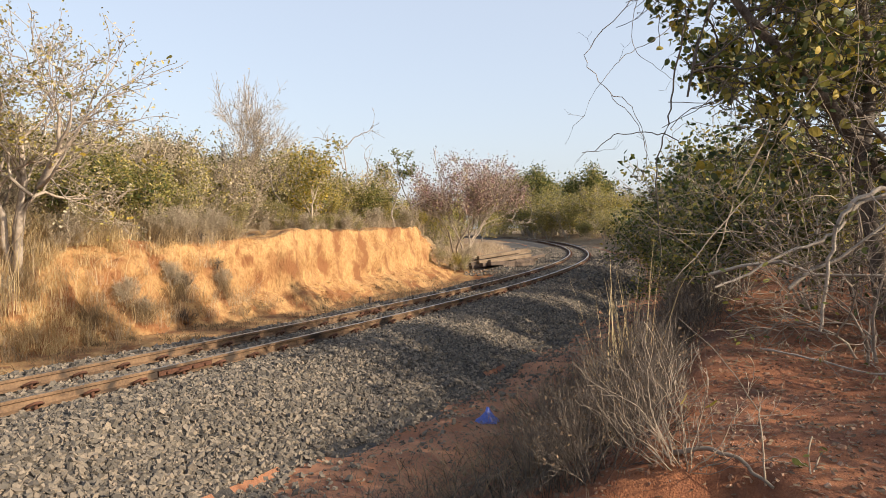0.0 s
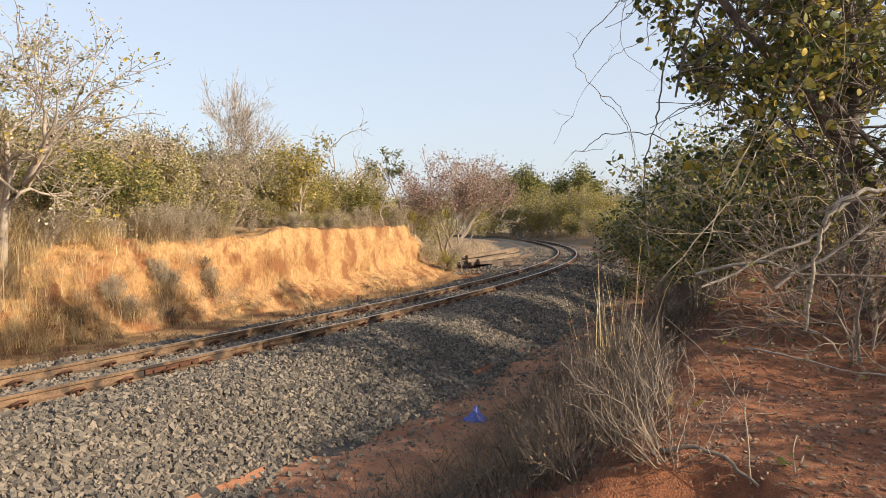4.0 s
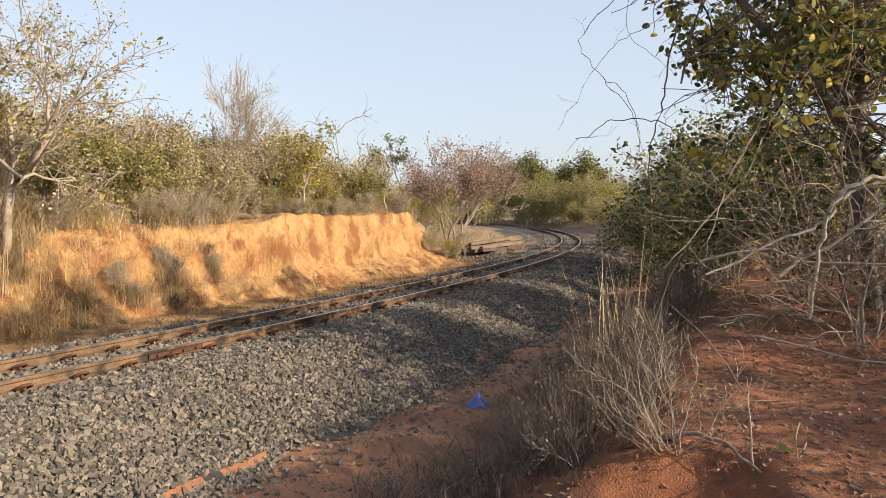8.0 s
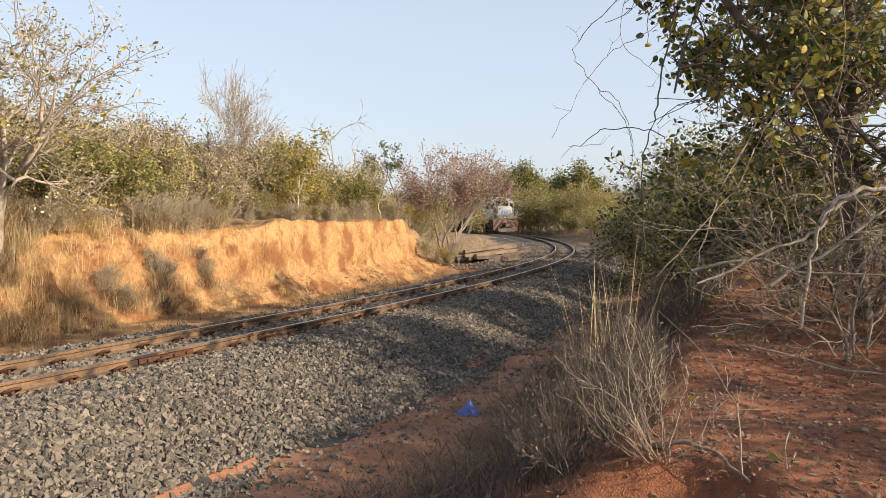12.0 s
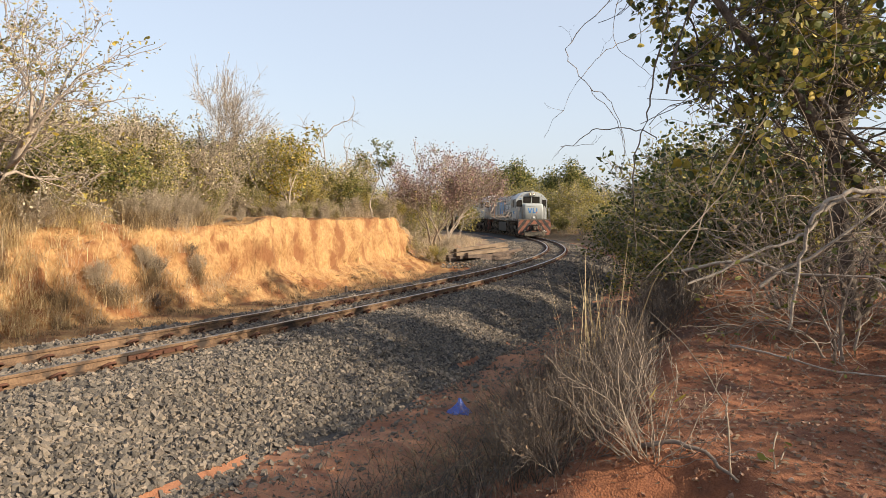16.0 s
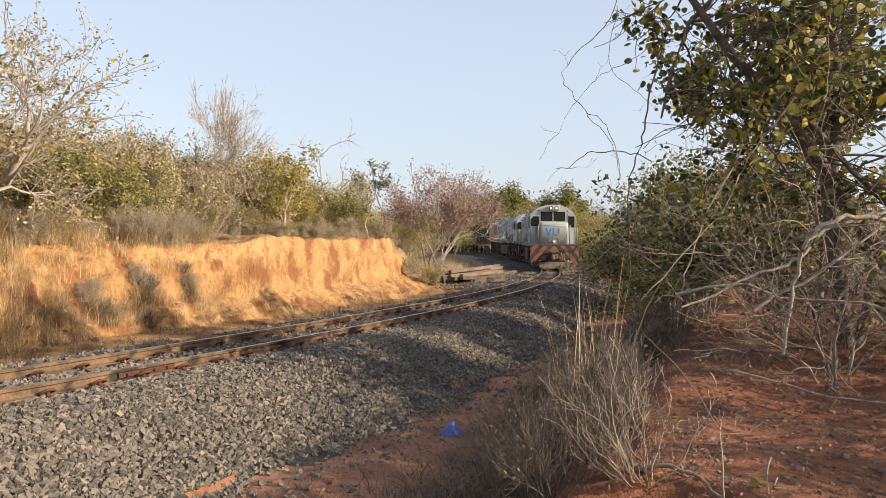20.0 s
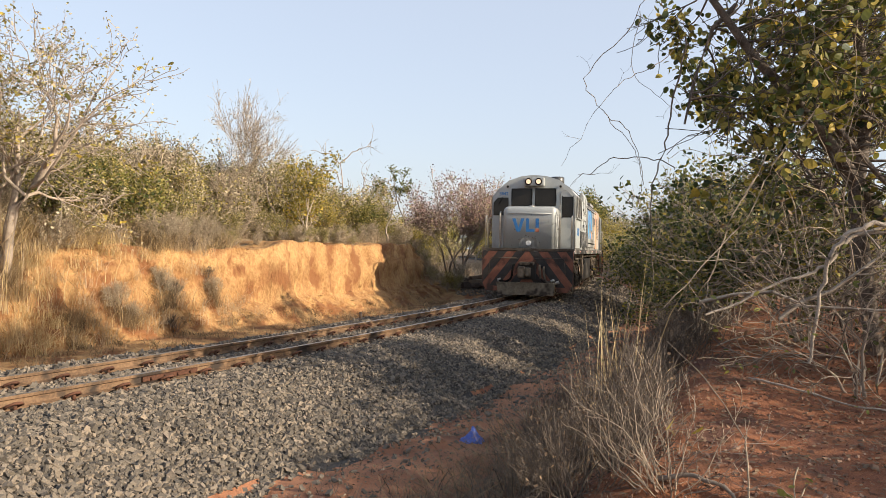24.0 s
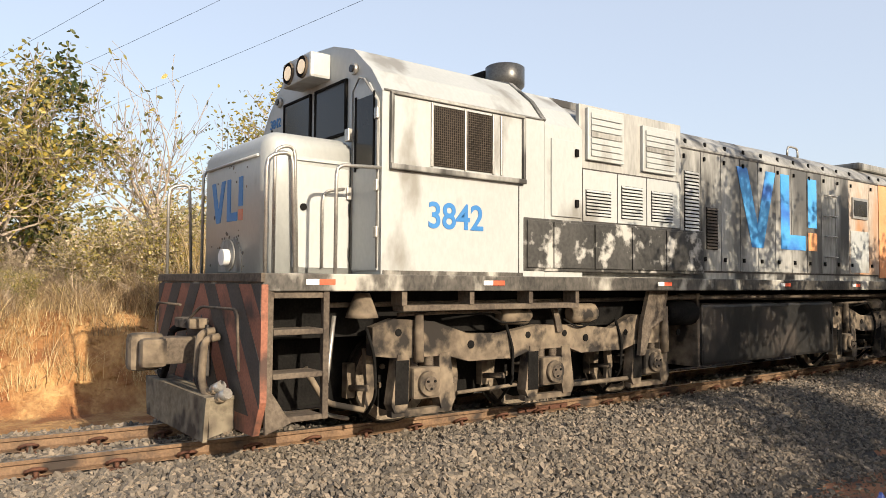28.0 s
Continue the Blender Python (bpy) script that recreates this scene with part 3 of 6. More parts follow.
def stand(ob, x, y, turn=0.0, size=1.0, sink=0.03, copy=True, z=None):
    """Sets a plant, or a copy of it, on the ground."""
    m = pose(x, y, (height(x, y) if z is None else z) - sink, 0, 0, turn) @ Matrix.Scale(size, 4)
    if copy:
        return copy_thing(ob, m)
    ob.matrix_world = m
    return ob


def grass(name, label, spots, seed, tall, blades, mat_, spread_=0.15, bend=0.35, wide=0.006):
    """Tufts of thin bent blades, one object of loose stuff."""
    r = np.random.RandomState(seed)
    spots = np.asarray(spots, float)
    n = len(spots) * blades
    foot = np.repeat(spots, blades, axis=0) + np.concatenate([r.normal(0, spread_, (n, 2)), np.zeros((n, 1))], 1)
    h = tall * r.uniform(0.45, 1.1, n)[:, None]
    q = r.uniform(0, math.tau, n)
    out = np.stack([np.cos(q), np.sin(q), 0 * q], 1)
    b = (bend * r.uniform(0.2, 1.3, n))[:, None]
    s = np.stack([-np.sin(q + 0.6), np.cos(q + 0.6), 0 * q], 1) * (wide * r.uniform(0.6, 1.4, n))[:, None]
    up = np.array([0, 0, 1.0])
    rows = []
    for k, w in ((0, 1.0), (0.4, 0.85), (0.75, 0.6), (1.0, 0.15)):
        c = foot + up * h * k * (1 - 0.25 * b * k) + out * h * b * k * k
        rows += [c - s * w, c + s * w]
    V = np.stack(rows, 1).reshape(-1, 3)
    i = np.arange(n)[:, None] * 8
    F = np.concatenate([i + [0, 1, 3, 2], i + [2, 3, 5, 4], i + [4, 5, 7, 6]])
    return tagged(new(name, mesh_of(name, V, F, (mat_,))), label, "grass", kind="stuff")


def leaning_tree():
    """The big tree of the bank: two stems from one foot, the heavier leaning out towards the line."""
    ob = thing("bank_tree", "big leafy tree leaning from the bank towards the line", "tree", "trees on the bank")
    w = Wood(61)
    lean_ = np.array([(6.4, 8.8, 0.5), (5.6, 8.6, 1.5), (4.75, 8.4, 2.5), (4.15, 8.3, 3.2), (3.6, 8.3, 3.75), (2.95, 8.3, 4.6)])
    tall_ = np.array([(5.2, 8.6, 0.4), (4.82, 8.4, 2.2), (4.95, 8.4, 3.2), (4.87, 8.5, 4.2), (4.7, 8.5, 5.4)])
    low_ = np.array([(6.3, 8.75, 1.3), (5.6, 8.2, 1.9), (4.8, 7.9, 2.4), (4.1, 7.8, 3.1)])
    for line, radii, n in ((lean_, (0.11, 0.1, 0.085, 0.07, 0.055, 0.035), 34), (tall_, (0.1, 0.085, 0.07, 0.05, 0.03), 20), (low_, (0.05, 0.04, 0.03, 0.02), 12), (np.array([(3.4, 8.4, 4.4), (3.1, 8.3, 4.1), (2.9, 8.3, 3.5), (2.8, 8.3, 3.0)]), (0.03, 0.025, 0.02, 0.012), 8)):
        w.limb(line, radii, 8)
        for _ in range(n):
            t = (0.25 + 0.75 * w.r.rand() ** 0.7) * (len(line) - 1)
            k = min(int(t), len(line) - 2)
            q = line[k] + (line[k + 1] - line[k]) * (t - k)
            way = w.r.normal(0, 1, 3) * (0.7, 0.8, 0.6) + np.array([0.1, -0.05, 0.2])
            if q[2] > 4.6:
                way = way * (1.4, 1.4, 0.7)
            if q[0] < 3.8:
                way[0] = abs(way[0]) + 0.15
            w.grow(q, way, w.r.uniform(0.6, 1.15), 0.015, 2, 0.4, 0.05, (3, 4), 0.7, 0.8, 5, 0.005, 0.25)
    part("trunk", w.wood_mesh("bank_tree_wood"), DARK_BARK, ob)
    tips = np.array([t[0] for t in w.tips])
    tips = tips[tips[:, 0] > 2.5 + 0.35 * np.sin(tips[:, 2] * 5)]
    tufts = tips[np.sin(tips[:, 0] * 5.1 + 1) + np.sin(tips[:, 1] * 4.3) + np.sin(tips[:, 2] * 5.7 + 2) > -0.3]
    for lf, share, size in ((LEAF_DARK, 0.3, 0.1), (LEAF_GREEN, 0.3, 0.1), (LEAF_OLIVE, 0.15, 0.09), (LEAF_YELLOW, 0.22, 0.12)):
        some = tufts[w.r.rand(len(tufts)) < share]
        part("crown", leaves("bank_crown", w.r, some, size, 2, 0.07, 0.72), lf, ob)


def crooked_sapling(label, x, y, seed, lines):
    """A bare sapling: a few crooked pale limbs, each (out, up) in metres from its foot, with fine side twigs."""
    ob = thing("sapling", label, "tree", "bare saplings")
    w = Wood(seed)
    for n, line in enumerate(lines):
        pts = [np.array((u, 0.25 * math.sin(n * 2.1) * i / len(line), v - 0.08 * (v == 0))) for i, (u, v) in enumerate(line)]
        fine = [pts[i] + (pts[i + 1] - pts[i]) * k / 4 + w.r.normal(0, 0.02, 3) for i in range(len(pts) - 1) for k in range(4)] + [pts[-1]]
        r0 = 0.045 if line[0][1] == 0 else 0.024
        w.limb(fine, np.linspace(r0, r0 * 0.35, len(fine)), 6)
        for _ in range(5):
            q = fine[w.r.randint(len(fine) // 2, len(fine))]
            w.grow(q, w.r.normal(0, 1, 3) + np.array([0, 0, 0.4]), w.r.uniform(0.25, 0.6), 0.011, 1, 0.5, 0.03, (1, 2), 0.6, 0.8, 4, 0.006, 0.3)
    part("trunk", w.wood_mesh("sapling_wood"), PALE_BARK, ob)
    return stand(ob, x, y, 0, copy=False)


def edge_tree():
    """The pale tree on the edge of the cutting: crooked stems from one foot under a wide, thin crown."""
    ob = thing("tree", "pale-barked tree with sparse greyish leaves on the cutting's edge", "tree")
    w = Wood(5)
    stems = (((0, 0, -0.15), (-0.18, 0, 0.5), (-0.22, 0.05, 1.0), (-0.5, 0.15, 1.5), (-0.75, 0.2, 2.1)),
             ((0.04, -0.03, -0.15), (0.1, -0.08, 0.6), (0.2, -0.1, 1.1), (0.55, -0.1, 1.55), (0.95, -0.25, 2.1)),
             ((-0.05, 0.06, -0.15), (-0.06, 0.15, 0.8), (0.05, 0.25, 1.6), (-0.05, 0.35, 2.5)))
    for line, rad in zip(stems, (0.075, 0.085, 0.07)):
        line = np.array(line)
        w.limb(line, np.linspace(rad, rad * 0.6, len(line)), 8)
        for k in range(7):
            t = 0.55 + 0.45 * k / 6
            i = min(int(t * (len(line) - 1)), len(line) - 2)
            p = line[i] + (line[i + 1] - line[i]) * (t * (len(line) - 1) - i)
            q = k * 2.4 + w.r.uniform(0, 1)
            way = np.array([math.cos(q), math.sin(q), w.r.uniform(0.1, 0.95)]) + (line[-1] - line[-2]) * 0.8
            w.grow(p, way, w.r.uniform(1.0, 1.4), rad * 0.42, 3, 0.45, 0.06, (2, 3), 0.68, 0.75, 5, 0.006, 0.3)
    part("trunk", w.wood_mesh("edge_tree_wood"), PALE_BARK, ob)
    tips = np.array([t[0] for t in w.tips])
    for lf, share, size in ((LEAF_GREY, 0.6, 0.06), (LEAF_OLIVE, 0.25, 0.065), (LEAF_YELLOW, 0.04, 0.11)):
        some = tips[w.r.rand(len(tips)) < share]
        part("crown", leaves("edge_tree_crown", w.r, some, size, 3, 0.06, 0.5, -0.2), lf, ob)
    return ob


def vine_tangle():
    """Bare vines and dead branches woven through the bank trees."""
    r = np.random.RandomState(62)
    ob = thing("vine_tangle", "tangle of bare grey vines through the bank trees", "vine")
    for mt, n, rad in ((TWIG, 60, 0.0065), (MID_TWIG, 60, 0.007), (SHADE_TWIG, 24, 0.009)):
        w = Wood(r.randint(999))
        for _ in range(n):
            p = np.array([r.uniform(3.3, 6.8), r.uniform(7.4, 9.8), 0.0])
            p[2] = height(p[0], p[1]) + r.uniform(-0.05, 1.6)
            way = r.normal(0, 1, 3) * (0.8, 0.6, 0.5) + np.array([0.25, 0, 0.6])
            w.grow(p, way, r.uniform(0.8, 1.8), rad * r.uniform(0.7, 1.5), 1, 0.55, -0.04, (1, 2), 0.6, 0.8, 8, 0.003, 0.3)
        part("vines", w.wood_mesh("vines"), mt, ob)
    w = Wood(64)
    for p, q in (((2.9, 8.0, 1.0), (5.0, 7.5, 2.5)), ((4.9, 7.5, 2.35), (5.4, 7.3, 1.1)), ((3.4, 7.2, 0.9), (5.0, 6.9, 2.1))):
        w.grow(p, np.subtract(q, p), float(np.linalg.norm(np.subtract(q, p))), 0.022, 1, 0.4, 0.0, (2, 3), 0.5, 0.8, 7, 0.006, 0.3)
    part("dead_branch", w.wood_mesh("dead_branch"), BARK, ob, "thick grey dead branches")


def set_back(a, d):
    """Places left of the line follow the cutting, which stands back from it."""
    if d < -3.0:
        b = float(setback(a + 1.0)) - 0.4 * float(step(a, 30, 36))
        a, d = a + b, d - b
    return a, d


def at_track(a, d):
    p = on_track(*set_back(a, d))
    return p.x, p.y


def build_plants():
    r = np.random.RandomState(11)
    # the pale-barked tree on the edge of the cutting
    t = edge_tree()
    stand(t, -8.45, 14.45, 0, 1.16, copy=False)
    t = plant("bare_tree", "leafless grey tree of fine upright twigs among scrub", "tree", 9, 5.5, 0.045, 5, LEAF_GREY, 0.06, 1, stems=2, wood=TWIG, lean=0.05, ratio=0.72, forks=(3, 3), spread=0.5, lift=0.06, wander=0.25, bare=0.5, thin=0.0042, keep=0.3)
    stand(t, -6.6, 24.4, 0, 0.95, copy=False)
    crooked_sapling("bare grey sapling with long crooked limbs", -3.45, 29.6, 17,
                    (((0, 0), (-0.15, 0.9), (-0.35, 2.0), (-0.5, 3.3)), ((-0.5, 3.3), (0.0, 3.7), (0.6, 4.0), (0.75, 4.2)), ((-0.4, 2.4), (-0.7, 2.9), (-1.3, 3.0), (-2.1, 3.2)), ((-0.5, 3.2), (-0.9, 3.6), (-1.7, 3.75)), ((0.05, 0), (0.2, 1.0), (0.45, 2.1)), ((0.45, 2.1), (0.9, 2.4), (1.6, 2.6)), ((0.45, 2.1), (0.5, 2.6), (0.35, 2.9))))
    crooked_sapling("pale forked sapling with two bare leaning stems", -5.0, 24.2, 18,
                    (((0, 0), (-0.25, 0.7), (-0.6, 1.5), (-0.75, 2.2)), ((0.05, 0), (0.08, 0.9), (0.2, 1.7), (0.35, 2.3)), ((0.15, 1.2), (-0.1, 1.6), (-0.15, 2.0)), ((-0.5, 1.3), (-0.3, 1.7), (-0.35, 2.1))))
    crooked_sapling("thin dead sapling with white forked limbs", -1.9, 29.0, 19,
                    (((0, 0), (-0.1, 0.6), (0.1, 1.2), (0.3, 1.9)), ((0.0, 0.7), (0.5, 1.0), (0.9, 1.5)), ((0.1, 1.2), (-0.3, 1.6), (-0.5, 1.9))))
    t = plant("shrub_tree", "white-stemmed shrub tree with mauve seed pods beside the track", "tree", 21, 4.7, 0.065, 4, [(LEAF_MAUVE, 0.7), (LEAF_OLIVE, 0.1)], 0.075, 4, stems=6, wood=PALE_BARK, lean=0.32, ratio=0.66, forks=(3, 3), spread=0.6, lift=0.1, bare=0.7, thin=0.009, jitter=0.13, above=2.2)
    stand(t, 0.85, 34.0, 0, 1.16, copy=False)
    t = plant("slim_tree", "slim tree with a small green tuft of a crown", "tree", 23, 5.6, 0.07, 3, LEAF_GREEN, 0.13, 4, wood=BARK, lean=0.05, ratio=0.36, forks=(3, 4), spread=0.9, bare=0.8, thin=0.01, jitter=0.1)
    stand(t, -0.85, 33.0, 0, 0.74, copy=False)
    t = plant("grey_tree", "small scrub tree with a whitish-grey leafy crown", "tree", 41, 3.6, 0.05, 4, [(LEAF_GREY, 0.8), (LEAF_OLIVE, 0.15)], 0.085, 2, stems=2, wood=DARK_BARK, lean=0.25, ratio=0.68, forks=(2, 3), spread=0.75, bare=0.35, thin=0.006, jitter=0.08, group="grey scrub trees")
    stand(t, -7.6, 21.5, 0, 1.0, copy=False)
    for x, y, q, s in ((-9.4, 20.5, 50, 0.95), (-10.8, 19.0, 140, 1.0), (-6.6, 27.0, 230, 0.95), (-5.6, 30.5, 310, 0.9), (-13.0, 17.0, 20, 1.1), (-9.0, 27.0, 100, 1.2)):
        stand(t, x, y, q, s)
    t = plant("yellow_bush", "narrow bright yellow-green bush above the cutting", "bush", 42, 2.9, 0.035, 3, [(LEAF_YELLOW, 1.0)], 0.11, 6, stems=2, wood=TWIG, lean=0.08, ratio=0.6, spread=0.5, bare=0.15, thin=0.006, jitter=0.13)
    stand(t, -4.2, 23.6, 0, 1.0, copy=False)
    t = plant("leafy_tree", "yellow-green leafy tree among tall dry grass", "tree", 24, 4.6, 0.09, 4, [(LEAF_YELLOW, 0.7), (LEAF_OLIVE, 0.9)], 0.085, 2, stems=3, wood=PALE_BARK, lean=0.4, ratio=0.66, forks=(3, 3), spread=0.95, bare=0.4, thin=0.006, jitter=0.12, group="leafy trees by the line")
    stand(t, -11.2, 13.4, 0, 1.14, copy=False)
    stand(t, -13.6, 8.2, 140, 1.05)
    t = plant("pale_tree", "bare pale-barked tree with few leaves remaining", "tree", 26, 5.3, 0.13, 4, [(LEAF_YELLOW, 0.10), (LEAF_OLIVE, 0.06)], 0.14, 1, stems=2, wood=PALE_BARK, lean=0.2, ratio=0.7, forks=(2, 3), spread=0.75, bare=0.45, thin=0.006, jitter=0.05)
    stand(t, -12.2, 11.1, 60, 1.0, copy=False)
    t = plant("dense_tree", "tall tree with dense dark green crown at the cutting", "tree", 27, 6.2, 0.12, 4, [(LEAF_GREEN, 0.8), (LEAF_DARK, 0.8), (LEAF_YELLOW, 0.25)], 0.16, 2, stems=1, wood=BARK, lean=0.05, ratio=0.62, forks=(3, 4), spread=0.85, bare=0.3, thin=0.008, jitter=0.16)
    stand(t, -15.2, 8.6, 0, 0.88, copy=False)
    # kinds of scrub
    sc = "scrub along the line"
    kinds = [
        plant("scrub_bush", "olive scrub bush with dry twigs", "bush", 31, 2.6, 0.03, 3, [(LEAF_OLIVE, 0.9), (LEAF_GREY, 0.25), (LEAF_GREEN, 0.25)], 0.085, 5, clump=-0.5, stems=7, wood=TWIG, lean=0.4, bare=0.12, thin=0.007, jitter=0.12, group=sc),
        plant("scrub_bush", "green scrub bush with small leaves", "bush", 32, 2.4, 0.03, 3, [(LEAF_GREEN, 0.7), (LEAF_DARK, 0.15), (LEAF_OLIVE, 0.8)], 0.085, 5, clump=-0.6, stems=6, wood=TWIG, lean=0.45, bare=0.1, thin=0.005, jitter=0.12, group=sc),
        plant("scrub_bush", "greyish half-bare scrub bush", "bush", 33, 2.9, 0.03, 3, [(LEAF_GREY, 0.6), (LEAF_OLIVE, 0.7), (LEAF_YELLOW, 0.1)], 0.1, 4, clump=-0.3, stems=9, wood=TWIG, lean=0.35, bare=0.15, thin=0.007, jitter=0.1, group=sc),
        plant("scrub_bush", "yellow-green leafy scrub bush", "bush", 34, 2.8, 0.03, 3, [(LEAF_YELLOW, 0.9), (LEAF_OLIVE, 0.3)], 0.085, 5, clump=-0.3, stems=4, wood=TWIG, lean=0.22, bare=0.12, thin=0.005, jitter=0.12, group=sc),
        plant("scrub_bush", "brown leafless scrub bush of thin twigs", "bush", 35, 2.6, 0.026, 4, [(LEAF_GREY, 0.6), (LEAF_DRY, 0.1)], 0.07, 1, stems=8, wood=TWIG, lean=0.4, bare=0.1, thin=0.006, group=sc),
        plant("wood_tree", "small leafy tree in green scrub woodland", "tree", 36, 5.0, 0.08, 4, [(LEAF_GREEN, 0.35), (LEAF_OLIVE, 0.9), (LEAF_YELLOW, 0.3)], 0.15, 2, stems=2, wood=BARK, lean=0.2, ratio=0.66, bare=0.2, thin=0.008, jitter=0.18, group="trees beyond the curve"),
        plant("wood_tree", "small olive-leaved tree in scrub woodland", "tree", 37, 4.6, 0.07, 4, [(LEAF_OLIVE, 0.9), (LEAF_YELLOW, 0.3)], 0.12, 2, stems=3, wood=BARK, lean=0.25, ratio=0.66, bare=0.2, thin=0.008, jitter=0.18, group="trees beyond the curve"),
    ]
    used = set()
    tallness = (2.6, 2.4, 2.9, 2.8, 2.6, 5.0, 4.6)

    def low(k, x, y, lo=1.2, hi=1.85):
        """The scrub stands lower towards the curve: the size that keeps a bush under its skyline."""
        far = math.hypot(x, y)
        rise = np.interp(x / max(y, 1.0), (-0.6, -0.35, -0.2, 0.0, 0.1), (0.095, 0.105, 0.08, 0.072, 0.06))
        if (abs(x / y + 0.178) < 0.03 and y < 25) or (abs(x / y + 0.024) < 0.02 and y < 33):
            lo, hi = lo * 0.4, hi * 0.5   # lower before the yellow bush and the slim tree
        return float(np.clip((1.57 + far * rise * r.uniform(lo, hi) - height(x, y)) / tallness[k], 0.3, 1.35))

    def put(k, x, y, size):
        first = k not in used
        used.add(k)
        stand(kinds[k], x, y, r.uniform(0, 360), size, copy=not first)

    # on the cutting: a first row, then thicker scrub behind
    for a in np.arange(14, 31, 0.8):
        x, y = at_track(a + r.uniform(-0.4, 0.4), -r.uniform(5.6, 7.0))
        k = r.choice(5, p=(0.42, 0.2, 0.1, 0.18, 0.1))
        put(k, x, y, low(k, x, y, 0.5, 1.3))
    for _ in range(150):
        a = r.uniform(13, 46)
        x, y = at_track(a, -r.uniform(7.6, 13.5) - 2.0 * (a > 33))
        k = r.choice(5, p=(0.32, 0.14, 0.22, 0.12, 0.2) if a > 21 else (0.27, 0.08, 0.3, 0.1, 0.25))
        put(k, x, y, low(k, x, y))
    for _ in range(30):
        x, y = at_track(r.uniform(-6, 13), -r.uniform(9.5, 22))
        put(r.choice(7, p=(0.2, 0.02, 0.3, 0.08, 0.25, 0.0, 0.15)), x, y, r.uniform(0.8, 1.2))
    put(6, 8.6, 24.0, 0.9)
    put(6, 10.0, 28.0, 0.95)
    for _ in range(16):
        put(r.choice([4, 4, 2]), *at_track(r.uniform(9, 17), -r.uniform(5.8, 8.0)), r.uniform(0.55, 0.9))
    x, y = at_track(29.0, -9.0)
    put(3, x, y, 1.15)
    for a in np.arange(29, 47, 1.5):
        k = r.choice([0, 2, 3, 0, 1])
        x, y = at_track(a, -r.uniform(6.6, 11.5))
        put(k, x, y, low(k, x, y, 1.2, 1.6))
    # round the foot of the mauve shrub
    for a, d, s, k in ((33.0, -5.4, 0.7, 0), (35, -5.8, 0.5, 4), (32.0, -5.0, 0.5, 3), (37, -6.4, 0.7, 2), (40.5, -7.4, 0.8, 0), (30.6, -4.9, 0.45, 4), (32.2, -3.1, 0.45, 0), (31.9, -3.4, 0.4, 3), (33.2, -3.3, 0.5, 4), (31.6, -4.0, 0.35, 2), (44, -8.4, 1.0, 6), (48, -8.6, 0.8, 6), (52, -8.0, 0.9, 0), (56, -7.6, 0.9, 2)):
        x, y = at_track(a, d)
        put(k, x, y, s)
    # outside of the curve and the far end
    for _ in range(64):
        a = 24 + 70 * r.rand() ** 0.9
        d = 5.2 + 0.02 * a + 2.4 * r.rand() + 12 * r.rand() ** 2
        x, y = at_track(a, d)
        put(r.choice(7, p=(0.2, 0.15, 0.05, 0.15, 0.05, 0.2, 0.2)), x, y, r.uniform(0.7, 1.1))
    for _ in range(26):
        a = r.uniform(52, 112)
        x, y = at_track(a, r.uniform(4.2, 8.5) + 0.02 * a)
        put(r.choice(7, p=(0.2, 0.15, 0.05, 0.15, 0.05, 0.2, 0.2)), x, y, r.uniform(0.7, 1.15))
    for _ in range(16):
        x, y = at_track(r.uniform(16, 34), r.uniform(13, 20))
        put(r.choice(7, p=(0.25, 0.1, 0.1, 0.15, 0.1, 0.1, 0.2)), x, y, r.uniform(0.8, 1.0))
    for _ in range(20):
        a = r.uniform(66, 110)
        x, y = at_track(a, -r.uniform(5.5, 10))
        put(r.choice(7, p=(0.15, 0.2, 0.05, 0.1, 0.05, 0.27, 0.18)), x, y, r.uniform(0.75, 1.15))
    for _ in range(44):
        x, y = r.uniform(5, 23), r.uniform(82, 116)
        if to_track(x, y)[1] > 3.8:
            put(r.choice([5, 6, 6, 6]), x, y, r.uniform(1.3, 1.75))
    # the scrub that goes on behind, as loose masses of leaves
    masses = {0: [], 1: [], 2: [], 3: []}
    for _ in range(620):
        if r.rand() < 0.6:
            a, d = r.uniform(2, 110), -12 - 45 * r.rand() ** 1.3
        else:
            a, d = r.uniform(40, 150), 9 + 40 * r.rand() ** 1.5
        x, y = at_track(a, d)
        masses[r.choice(4, p=(0.4, 0.0, 0.42, 0.18) if d < 0 else (0.42, 0.28, 0.15, 0.15))].append((x, y, height(x, y), r.uniform(2.6, 4.3) * (1.2 if d > 0 else 1.0)))
    for k, mt in ((0, LEAF_OLIVE), (1, LEAF_GREEN), (2, LEAF_GREY), (3, LEAF_YELLOW)):
        pts = []
        for x, y, z, h in masses[k]:
            for _ in range(r.randint(6, 11)):
                c = np.array([x, y, z]) + [r.normal(0, h * 0.3), r.normal(0, h * 0.3), h * r.uniform(0.15, 0.85)]
                v = r.normal(0, 1, (34, 3))
                v /= np.linalg.norm(v, axis=1)[:, None]
                pts.append(c + v * h * r.uniform(0.12, 0.24) * r.uniform(0.6, 1.15, (34, 1)))
        me = leaves("far_scrub", r, np.concatenate(pts), 0.2, 1, 0.06)
        me.materials.append(mt)
        tagged(new("far_scrub", me), "mass of distant dry scrub foliage behind the line", "scrub", kind="stuff")
